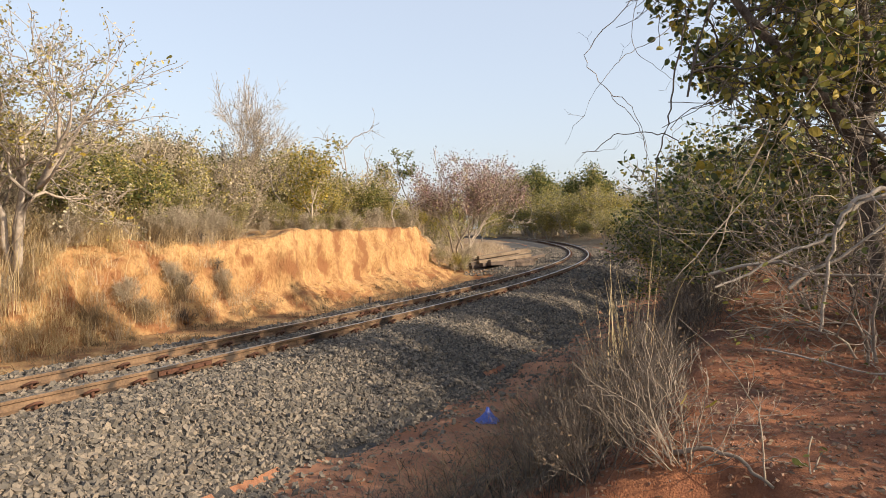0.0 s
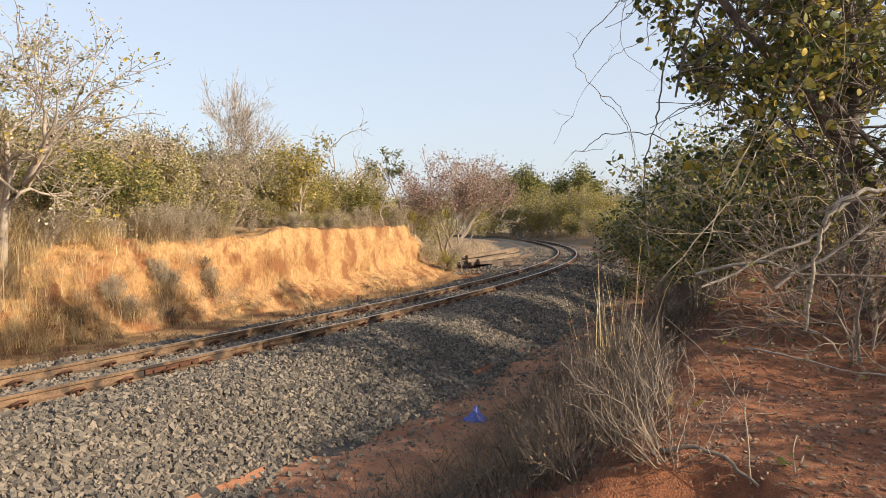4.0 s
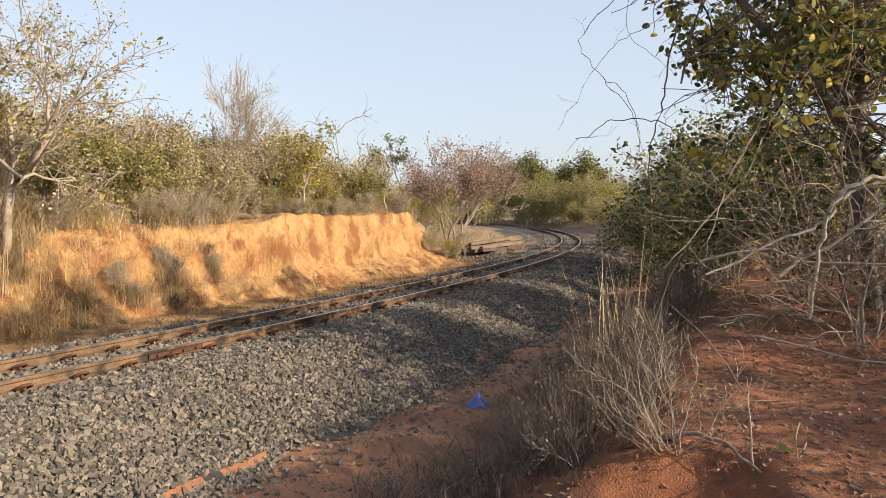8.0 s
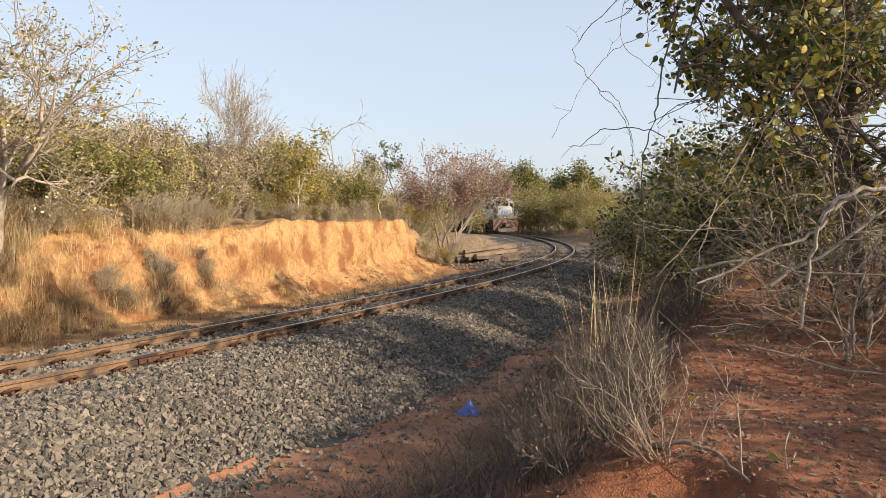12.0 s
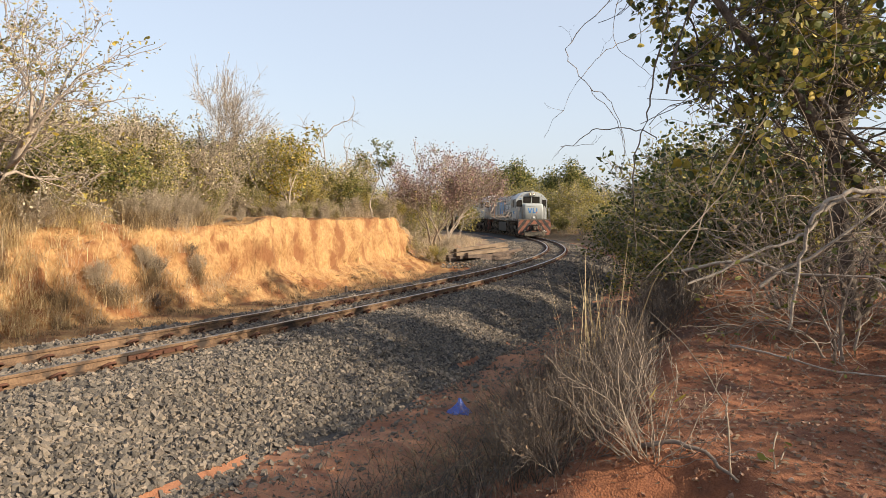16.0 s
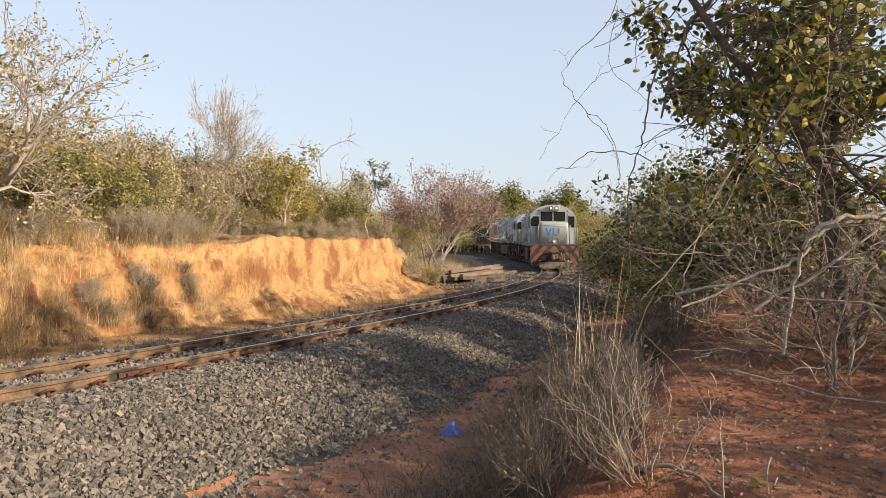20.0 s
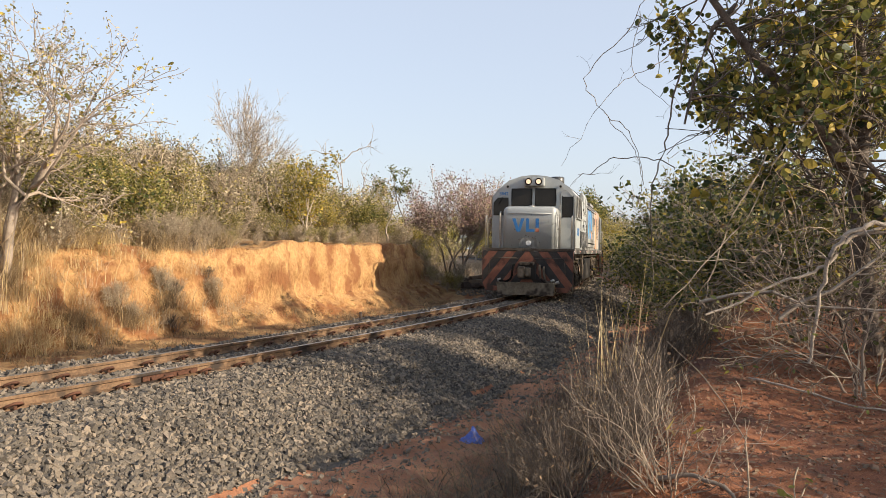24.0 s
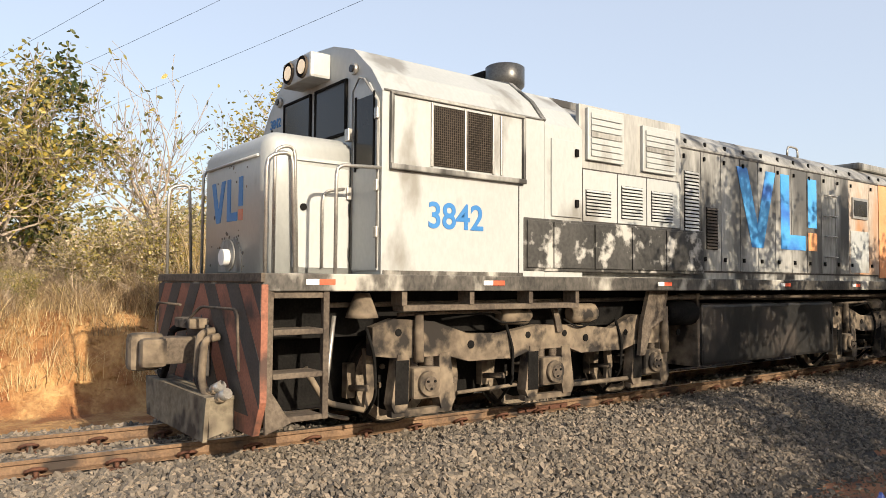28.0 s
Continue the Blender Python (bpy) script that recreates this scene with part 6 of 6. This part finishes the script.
    # nose
    bm = box(-0.88, 0.88, 0.28, 1.22, 1.6, 2.98)
    bmesh.ops.bevel(bm, geom=[e for e in bm.edges if all(v.co.y < 0.5 for v in e.verts) and not all(v.co.z < 1.7 for v in e.verts) or all(v.co.z > 2.8 for v in e.verts)], offset=0.17, segments=5, affect="EDGES", profile=0.5)
    for f in bm.faces:
        f.smooth = True
    nose = part("nose", bm, SILVER, ob, "rounded silver short hood")
    part("rain_strip", rod([(-0.7, 0.262, 2.74), (0.72, 0.262, 2.74)], 0.014, 6), SILVER, nose)
    part("lens_ring", disc((0.0, 0.27, 1.79), (0, 1, 0), 0.16, 0.03, 20), GRIME_SHADE, nose)
    part("gong", disc((0.0, 0.23, 1.77), (0, 1, 0), 0.085, 0.09, 16), REFLECT_WHITE, nose)
    part("scuffed_patch", plate([(-0.32, 1.62), (0.32, 1.62), (0.32, 1.8), (0.2, 1.95), (-0.2, 1.95), (-0.32, 1.8)], 1, 0.272, 0.282), GRIME_SHADE, nose)
    cr = random.Random(4)
    for k in range(34):
        q, w_ = cr.uniform(0, math.tau), cr.uniform(0.006, 0.02)
        if k < 14:
            u, v = cr.uniform(-0.6, 0.45), cr.uniform(1.66, 2.7)
        elif k < 28:
            u, v = math.cos(q) * cr.uniform(0.2, 0.36), 1.8 + abs(math.sin(q)) * cr.uniform(0.14, 0.28)
        else:
            u, v = cr.uniform(-0.1, 0.15), cr.uniform(2.5, 2.72)
        part("paint_chip", plate([(u + w_ * cr.uniform(0.5, 1.4) * math.cos(i * 1.05), v + w_ * cr.uniform(0.5, 1.6) * math.sin(i * 1.05)) for i in range(6)], 1, 0.2745, 0.281), CHIPS, nose)
    part("nose_door", box(0.875, 0.893, 0.55, 1.16, 1.66, 2.66, 0.006), SILVER, nose)
    part("door_latch", disc((0.9, 0.66, 2.25), (1, 0, 0), 0.035, 0.02, 10), BLACK, nose)
    part("rain_strip", box(0.88, 0.9, 0.5, 1.18, 2.7, 2.735, 0.004), SILVER, nose)
    part("top_vent", rod([(0.0, 0.8, 2.96), (0.0, 0.8, 3.03), (0.0, 0.8, 3.05)], [0.12, 0.1, 0.03], 12), STEEL, nose)
    logo(nose, Matrix.Translation((-0.56, 0.277, 2.14)), 0.88, 0.44, LOGO_BLUE, DOT_RED)
    # cab
    half = [(1.42, 1.6), (1.42, 3.38), (1.22, 3.63), (0.86, 3.92), (0.42, 4.06), (0.0, 4.1)]
    shell = half[:-1] + [(0, 4.1)] + [(-x, z) for x, z in half[:-1][::-1]]
    cab = part("cab", section(shell, 1.22, 3.4), SILVER, ob, "silver driver's cab with an arched roof")
    part("roof_lip", section([(x * 1.012, z + 0.015) for x, z in half[1:-1]] + [(0, 4.118)] + [(-x * 1.012, z + 0.015) for x, z in half[1:-1][::-1]] + [(-x * 0.985, z - 0.012) for x, z in half[1:-1]] + [(0, 4.086)] + [(x * 0.985, z - 0.012) for x, z in half[1:-1][::-1]], 3.36, 3.42), GRIME_SHADE, cab)
    for x0, x1 in ((-0.74, -0.09), (0.07, 0.72)):
        w = part("windscreen", box(x0, x1, 1.2, 1.215, 3.08, 3.61, 0.0), GLASS, cab, "dark windscreen in a rubber seal")
        for a in ((x0 - 0.03, x0, 3.05, 3.64), (x1, x1 + 0.03, 3.05, 3.64)):
            part("seal", box(a[0], a[1], 1.19, 1.219, a[2], a[3], 0.006), BLACK, w)
        for z in (3.05, 3.61):
            part("seal", box(x0, x1, 1.19, 1.219, z, z + 0.03, 0.006), BLACK, w)
    w = part("side_windscreen", plate([(-1.39, 2.72), (-0.87, 2.72), (-0.87, 3.33), (-1.24, 3.33), (-1.39, 3.16)], 1, 1.2, 1.215), GLASS, cab, "dark corner window")
    part("wiper", rod([(-1.05, 1.18, 3.38), (-1.2, 1.17, 3.1)], 0.012, 6), BLACK, w)
    door = part("cab_door", plate([(0.9, 1.64), (1.38, 1.64), (1.38, 3.28), (1.2, 3.5), (0.9, 3.5)], 1, 1.196, 1.217), SILVER, cab, "silver cab end door with a window")
    part("door_seam", rod([(0.9, 1.194, 1.66), (0.9, 1.194, 3.46), (1.02, 1.194, 3.58), (1.12, 1.194, 3.55), (1.38, 1.194, 3.28), (1.38, 1.194, 1.66)], 0.012, 6), GRIME_SHADE, door)
    part("door_window", box(0.98, 1.31, 1.188, 1.195, 2.66, 3.36), GLASS, door)
    for x in (0.955, 1.31):
        part("window_seal", box(x, x + 0.024, 1.18, 1.194, 2.63, 3.39, 0.004), BLACK, door)
    for z in (1.95, 2.4, 3.1):
        part("hinge", box(1.36, 1.42, 1.16, 1.196, z, z + 0.11, 0.01), STEEL, door)
    for z in (2.35, 2.95):
        part("latch", box(0.84, 0.92, 1.13, 1.195, z, z + 0.13, 0.01), STEEL, door)
    for s in (-1, 1):
        part("roof_gutter", rod([(s * 1.425, 1.24, 3.39), (s * 1.425, 3.36, 3.39)], 0.012, 5), GRIME_SHADE, cab)
        part("cab_seam", box(*sorted((s * 1.421, s * 1.426)), 3.0, 3.012, 1.62, 2.6), GRIME_SHADE, cab)
        part("base_seam", box(*sorted((s * 1.421, s * 1.427)), 1.24, 3.07, 1.6, 1.64), SILL, cab)
    lamp = part("headlight_box", box(-0.34, 0.36, 0.98, 1.24, 3.71, 3.99, 0.03), SILVER, cab, "white headlight box")
    for x in (-0.16, 0.18):
        ring = rod([(x, 0.985, 3.85), (x, 0.955, 3.85)], [0.125, 0.118], 20, caps=False)
        rg = part("lamp_ring", ring, RUSTED, lamp)
        part("lamp_bezel", disc((x, 0.972, 3.85), (0, 1, 0), 0.12, 0.012, 20), BLACK, rg)
        part("lamp_lens", disc((x, 0.963, 3.85), (0, 1, 0), 0.078, 0.02, 20), LAMP_ON, rg, "lit round headlight")
    for s in (-1, 1):
        mk = part("marker_light", disc((s * 0.9, 1.2, 3.7), (0, 1, 0), 0.06, 0.05, 14), STEEL, cab)
        part("marker_lens", disc((s * 0.9, 1.172, 3.7), (0, 1, 0), 0.04, 0.02, 12), GLASS, mk)
    letters("road_number", "3842", 0.155, Matrix.Translation((-1.19, 1.215, 3.41)) @ Matrix.Rotation(math.pi / 2, 4, "X"), LOGO_BLUE, cab)
    for s in (-1, 1):
        # side windows: a framed panel with two sliding panes behind mesh
        x = s * 1.42
        fr = part("window_panel", box(*sorted((x, x + s * 0.012)), 1.34, 3.04, 2.68, 3.35), SILVER, cab)
        part("window_sill", box(*sorted((x, x + s * 0.06)), 1.3, 3.08, 2.62, 2.675, 0.012), GRIME_SHADE, fr)
        part("window_hood", box(*sorted((x, x + s * 0.04)), 1.3, 3.08, 3.355, 3.38, 0.008), GRIME_SHADE, fr)
        for y in (1.3, 3.045):
            part("window_edge", box(*sorted((x, x + s * 0.045)), y, y + 0.035, 2.676, 3.354, 0.008), GRIME_SHADE, fr)
        for y0, y1 in ((1.82, 2.22), (2.25, 2.6)):
            pn = part("pane", box(*sorted((x + s * 0.013, x + s * 0.02)), y0, y1, 2.7, 3.32), GLASS, fr, "dark pane behind wire mesh")
            bm = bmesh.new()
            for k in range(24):
                z = 2.71 + k * 0.0255
                box(*sorted((x + s * 0.021, x + s * 0.024)), y0, y1, z, z + 0.0045, 0, bm)
            for k in range(int((y1 - y0) / 0.026)):
                y = y0 + 0.013 + k * 0.026
                box(*sorted((x + s * 0.0245, x + s * 0.027)), y, y + 0.0045, 2.7, 3.32, 0, bm)
            part("wire_mesh", bm, MESH_WIRE, pn, "brown wire mesh")
        for y in (1.79, 2.222, 2.602, 2.72):
            part("pane_frame", box(*sorted((x + s * 0.013, x + s * 0.032)), y, y + 0.027, 2.69, 3.34, 0.004), STEEL, fr)
    letters("road_number", "3842", 0.37, Matrix.Translation((1.424, 1.76, 2.08)) @ Matrix.Rotation(math.pi / 2, 4, "Z") @ Matrix.Rotation(math.pi / 2, 4, "X"), LOGO_BLUE, cab)
    letters("road_number", "3842", 0.37, Matrix.Translation((-1.424, 2.6, 2.08)) @ Matrix.Rotation(-math.pi / 2, 4, "Z") @ Matrix.Rotation(math.pi / 2, 4, "X"), LOGO_BLUE, cab)
    # handrails
    for s in (-1, 1):
        hoop(ob, bend([(s * 1.4, 0.06, 1.58), (s * 1.4, 0.06, 2.62), (s * 1.4, 0.3, 2.68), (s * 1.4, 0.34, 1.58)]))
        hoop(ob, bend([(s * 0.98, 0.32, 1.58), (s * 0.98, 0.32, 2.78), (s * 0.98, 0.52, 2.82), (s * 0.98, 0.56, 1.58)]))
        hoop(ob, bend([(s * 1.44, 0.72, 1.58), (s * 1.44, 0.72, 2.6), (s * 1.44, 1.2, 2.62)]))
    hoop(nose, bend([(0.91, 0.86, 1.66), (0.91, 0.86, 2.42), (0.91, 1.1, 2.46)]), 0.014)
    # long hood
    hh = [(1.30, 1.6), (1.30, 3.44), (1.2, 3.58), (0.95, 3.74), (0.5, 3.83)]
    hood = part("long_hood", section(hh + [(-x, z) for x, z in hh[::-1]], 3.4, 14.95), GRIME_SHADE, ob, "silver engine hood with doors, blotched by grime and painted shade")
    h2 = [(1.405, 1.6), (1.405, 3.36), (1.2, 3.6), (0.84, 3.87), (0.4, 3.99)]
    part("cab_hood", section(h2 + [(-x, z) for x, z in h2[::-1]], 3.42, 4.05), SILVER, ob)
    part("roof_box", box(-0.85, 0.85, 4.05, 6.1, 3.76, 3.88, 0.03), GRIME_SHADE, hood)
    part("radiator_roof", box(-1.05, 1.05, 12.2, 14.7, 3.74, 3.88, 0.04), GRIME_SHADE, hood)
    horn = part("roof_drum", rod([(0.5, 3.62, 3.9), (0.5, 3.62, 4.01), (0.5, 3.62, 4.24), (0.5, 3.62, 4.26)], [0.16, 0.25, 0.25, 0.22], 22), STEEL_DARK, ob, "black drum-shaped roof vent")
    part("drum_back", box(-0.1, 0.36, 3.4, 3.84, 3.99, 4.22, 0.03), BLACK, horn)
    part("exhaust", rod([(0, 8.0, 3.8), (0, 8.0, 4.0)], 0.2, 14), BLACK, hood)
    part("roof_hook", rod(bend([(0.9, 9.8, 3.74), (0.9, 9.8, 3.92), (0.9, 10.15, 3.92), (0.9, 10.15, 3.74)]), 0.018, 6), STEEL, hood)
    for s in (-1, 1):
        X = 1.30

        def sb(y0, y1, z0, z1, out, bevel=0.004, base=X):
            return box(*sorted((s * base, s * (base + out))), y0, y1, z0, z1, bevel)

        # rail along the shoulder and the tall doors under it
        part("gutter", sb(4.05, 14.9, 3.42, 3.45, 0.03), GRIME_SHADE, hood)
        ys = [6.12, 6.6, 7.1, 7.6, 8.1, 8.6, 9.1, 9.6, 10.1, 10.6, 11.1, 11.9, 12.3]
        for y0, y1 in zip(ys, ys[1:]):
            d = part("hood_door", sb(y0 + 0.008, y1 - 0.008, 1.72, 3.40, 0.022), RUSTWASH if y0 > 10.9 else GRIME_SHADE if y0 > 9.8 or y0 < 7 else PANEL, hood, "tall hinged engine door")
            part("door_catch", sb(y0 + 0.05, y0 + 0.085, 3.27, 3.33, 0.025, base=X + 0.022), BLACK, d)
            part("door_catch", sb(y0 + 0.05, y0 + 0.09, 1.85, 1.91, 0.03, base=X + 0.022), BLACK, d)
        for y in ys:
            part("door_gap", sb(y - 0.0075, y + 0.0075, 1.72, 3.40, 0.006, 0), STRIPE, hood)
            part("roof_catch", sb(y + 0.2, y + 0.25, 3.5, 3.57, 0.02, base=1.235), BLACK, hood)
        part("door_gap", sb(4.05, 12.3, 1.69, 1.716, 0.006, 0), STRIPE, hood)
        part("door_gap", sb(6.12, 12.3, 3.402, 3.419, 0.03, 0), STRIPE, hood)
        for y0, y1, z0, z1 in ((4.09, 6.03, 2.262, 2.278), (4.09, 6.03, 2.902, 2.918)):
            part("door_gap", sb(y0, y1, z0, z1, 0.012, 0, 1.36), STRIPE, hood)
        for y in (4.09, 4.723, 5.303, 6.022):
            part("door_gap", sb(y, y + 0.014, 2.28, 2.9, 0.012, 0, 1.36), STRIPE, hood)
        part("hood_door", sb(3.52, 4.02, 2.3, 3.2, 0.02, base=1.405), SILVER, hood)
        for z in (2.42, 3.02):
            part("door_catch", sb(3.9, 3.95, z, z + 0.09, 0.03, base=1.425), BLACK, hood)
        # filter boxes with slats
        for y0, y1, z0, z1 in ((4.15, 4.82, 3.02, 3.66), (5.2, 5.9, 2.98, 3.58)):
            fb = part("filter_frame", sb(y0, y1, z0, z1, 0.05, 0.01, 1.36), SILVER, hood, "framed air filter with slats")
            n = 7
            for k in range(n):
                h = (z1 - z0 - 0.1) / n
                part("filter_slat", box(*sorted((s * 1.411, s * 1.428)), y0 + 0.05, y1 - 0.05, z0 + 0.05 + k * h, z0 + 0.05 + k * h + h * 0.82, 0.004), GRIME_SHADE if k == 3 else SILVER, fb)
        part("side_wall", sb(4.05, 6.08, 1.64, 3.7, 0.06, 0.01), PANEL, hood)
        for y0, y1 in ((4.1, 4.72), (4.74, 5.3), (5.32, 6.02)):
            part("louvre_door", sb(y0, y1, 2.28, 2.9, 0.018, 0.004, 1.36), SILVER, hood)
        for y0, y1, z0, z1, n in ((4.14, 4.6, 2.34, 2.66, 8), (4.8, 5.22, 2.34, 2.76, 10), (5.4, 5.86, 2.34, 2.74, 10)):
            louvre(hood, y0, y1, z0, z1, 1.379, n, SILVER, s)
        louvre(hood, 6.2, 6.54, 2.25, 3.1, 1.326, 17, SILVER, s)
        louvre(hood, 6.72, 7.0, 2.02, 2.62, 1.326, 13, RUSTED, s)
        # battery boxes
        bx = part("battery_box", sb(3.08, 6.5, 1.66, 2.26, 0.07, 0.012, 1.36), SOOT_DAPPLE, ob, "sooty battery box with peeling paint and painted dapples")
        for y0, y1 in ((3.12, 3.5), (3.54, 4.2), (4.24, 4.9), (4.94, 5.6), (5.64, 6.44)):
            part("box_lid", sb(y0, y1, 1.7, 2.23, 0.02, 0.006, 1.43), SOOT_DAPPLE, bx)
        # painted mark, ladder irons, window, stripe and radiator grille
        if s > 0:
            logo(hood, Matrix.Translation((1.327, 7.5, 2.09)) @ Matrix.Rotation(math.pi / 2, 4, "Z"), 2.42, 1.2, SKY_BLUE, ORANGE)
        else:
            logo(hood, Matrix.Translation((-1.327, 9.72, 2.05)) @ Matrix.Rotation(-math.pi / 2, 4, "Z"), 2.3, 1.15, SKY_BLUE, ORANGE)
        for z in (2.0, 2.35, 2.7, 3.05):
            part("ladder_iron", rod([(s * 1.32, 10.2, z), (s * 1.4, 10.2, z), (s * 1.4, 10.5, z), (s * 1.32, 10.5, z)], 0.012, 5), STEEL, hood)
        wn = part("engine_window", sb(11.2, 11.8, 2.72, 3.1, 0.03, base=X + 0.022), STEEL, hood)
        part("window_mesh", sb(11.25, 11.75, 2.77, 3.05, 0.006, 0, base=X + 0.053), GLASS, wn)
        part("louvre_door", sb(11.15, 11.85, 1.75, 2.5, 0.012, base=X + 0.022), SILVER, hood)
        part("orange_stripe", sb(12.32, 12.78, 1.66, 3.41, 0.024), ORANGE, hood, "faded orange painted stripe")
        part("side_panel", sb(12.8, 14.9, 1.66, 3.41, 0.012), RUSTWASH, hood, "rust-stained side panel")
        gr = part("radiator_grille", sb(13.0, 14.6, 2.15, 3.15, 0.02), DUSTY, hood, "rusty beige radiator grille")
        for k in range(14):
            part("grille_slat", box(*sorted((s * 1.321, s * 1.336)), 13.02, 14.58, 2.18 + k * 0.069, 2.222 + k * 0.069), RUSTWASH, gr)
    part("rear_wall", box(-1.2, 1.2, 14.95, 15.0, 1.62, 3.6), GRIME_SHADE, ob)
    for s in (-1, 1):
        hoop(ob, bend([(s * 1.35, LENGTH - 0.15, 1.58), (s * 1.35, LENGTH - 0.15, 2.6), (s * 1.35, LENGTH - 0.5, 2.64), (s * 1.35, 15.02, 2.62)]))
    part("rear_pilot", box(-1.46, 1.46, LENGTH - 0.08, LENGTH, 0.4, 1.6, 0.01), PILOT_RED, ob)
    part("coupler", box(-0.13, 0.13, LENGTH, LENGTH + 0.55, 0.72, 0.98, 0.03), RUSTED, ob)
    build_truck(ob, AXLES[:3], TRUCKS[0])
    build_truck(ob, AXLES[3:], TRUCKS[1])
    for y in AXLES:
        build_wheelset(ob, y)
    return ob


def build_wagon():
    """A covered hopper wagon with ribbed sides."""
    ob = thing("hopper_wagon", "dark brown ribbed hopper wagon behind the locomotives", "wagon", "wagons of the train")
    part("body", section([(1.3, 1.35), (1.35, 3.3), (1.0, 3.6), (-1.0, 3.6), (-1.35, 3.3), (-1.3, 1.35)], 0.5, 12.0), HOPPER, ob)
    part("frame", box(-1.3, 1.3, 0.1, 12.4, 1.1, 1.34), HOPPER, ob)
    for s in (-1, 1):
        for k in range(11):
            part("rib", box(*sorted((s * 1.33, s * 1.42)), 0.8 + k * 1.08, 0.88 + k * 1.08, 1.36, 3.25), HOPPER, ob)
    for y in (1.9, 3.6, 8.9, 10.6):
        w = part("wheelset", rod([(-0.9, 0, 0), (0.9, 0, 0)], 0.06, 8), RUSTED, ob)
        w.location = (0, y, 0.42)
        for s in (-1, 1):
            part("wheel", disc((s * 0.53, 0, 0), (1, 0, 0), 0.42, 0.12, 22), RUSTED, w)
    for y in (2.75, 9.75):
        for s in (-1, 1):
            part("truck_frame", plate([(y - 1.15, 0.3), (y - 0.6, 0.3), (y - 0.3, 0.5), (y + 0.3, 0.5), (y + 0.6, 0.3), (y + 1.15, 0.3), (y + 1.1, 0.6), (y + 0.5, 0.85), (y - 0.5, 0.85), (y - 1.1, 0.6)], 0, s * 0.95 - 0.06, s * 0.95 + 0.06), RUSTED, ob)
    return ob


STEEL_RIM = mat("worn_rim", (0.16, 0.125, 0.09), (0.34, 0.28, 0.21), 5, 0.6, 0.5, bump=0.1)
STEEL_DARK = mat("dark_metal", (0.05, 0.05, 0.05), (0.12, 0.12, 0.118), 3, 0.35, 0.5, bump=0.05)
# tank colour near black: the shade under the deck is painted in
SHADE_TANK = mat("shade_black_tank", (0.006, 0.006, 0.006), (0.018, 0.017, 0.016), 1.5, 0.5, bump=0.15, fine=20, c=(0.05, 0.042, 0.036), spots=0.2, spot_scale=1.2)
DOT_RED = mat("paint_red", (0.55, 0.16, 0.08), (0.62, 0.2, 0.1), 2, 0.5, bump=0.04)
PANEL = mat("streaked_silver", (0.27, 0.268, 0.25), (0.45, 0.445, 0.42), 2.0, 0.45, 0.12, bump=0.06, fine=22, c=(0.10, 0.096, 0.088), spots=0.4, spot_scale=1.1, stretch=0.25)
loco = build_loco()
second_loco = copy_thing(loco, Matrix())
tagged(second_loco, "second silver-grey diesel locomotive coupled behind the leader")
wagon = build_wagon()
wagons = [wagon] + [copy_thing(wagon, Matrix()) for _ in range(2)]
ARC = [(0.0, 139.0), (10.0, 94.8), (11.0, 90.4), (12.0, 86.4), (14.6, 75.0), (17.0, 64.1), (20.0, 48.5), (22.5, 34.8), (24.0, 26.6), (25.0, 21.8), (26.0, 16.85), (27.0, 11.7), (28.0, 6.5)]


def motions():
    """The train rolls in along the curve; every wheelset turns with it."""
    times = [i * 0.5 for i in range(57)]
    arcs = list(np.interp(times, [t for t, _ in ARC], [a for _, a in ARC]))
    walk(loco, [(t, on_rails(a)) for t, a in zip(times, arcs)])
    walk(second_loco, [(t, on_rails(a + LENGTH + 0.9)) for t, a in zip(times, arcs)])
    for k, w in enumerate(wagons):
        walk(w, [(t, on_rails(a + 2 * LENGTH + 1.8 + 13.2 * k, 2.75, 9.75)) for t, a in zip(times, arcs)])
    fine = [i / 10 for i in range(281)]
    roll = np.interp(fine, times, arcs)
    for v, rad in [(loco, 0.49), (second_loco, 0.49)] + [(w, 0.42) for w in wagons]:
        for ob in v.children:
            if ob.name.startswith("wheelset"):
                x, y, z = ob.location
                walk(ob, [(t, pose(x, y, z, math.degrees(-a / rad))) for t, a in zip(fine, roll)])


motions()
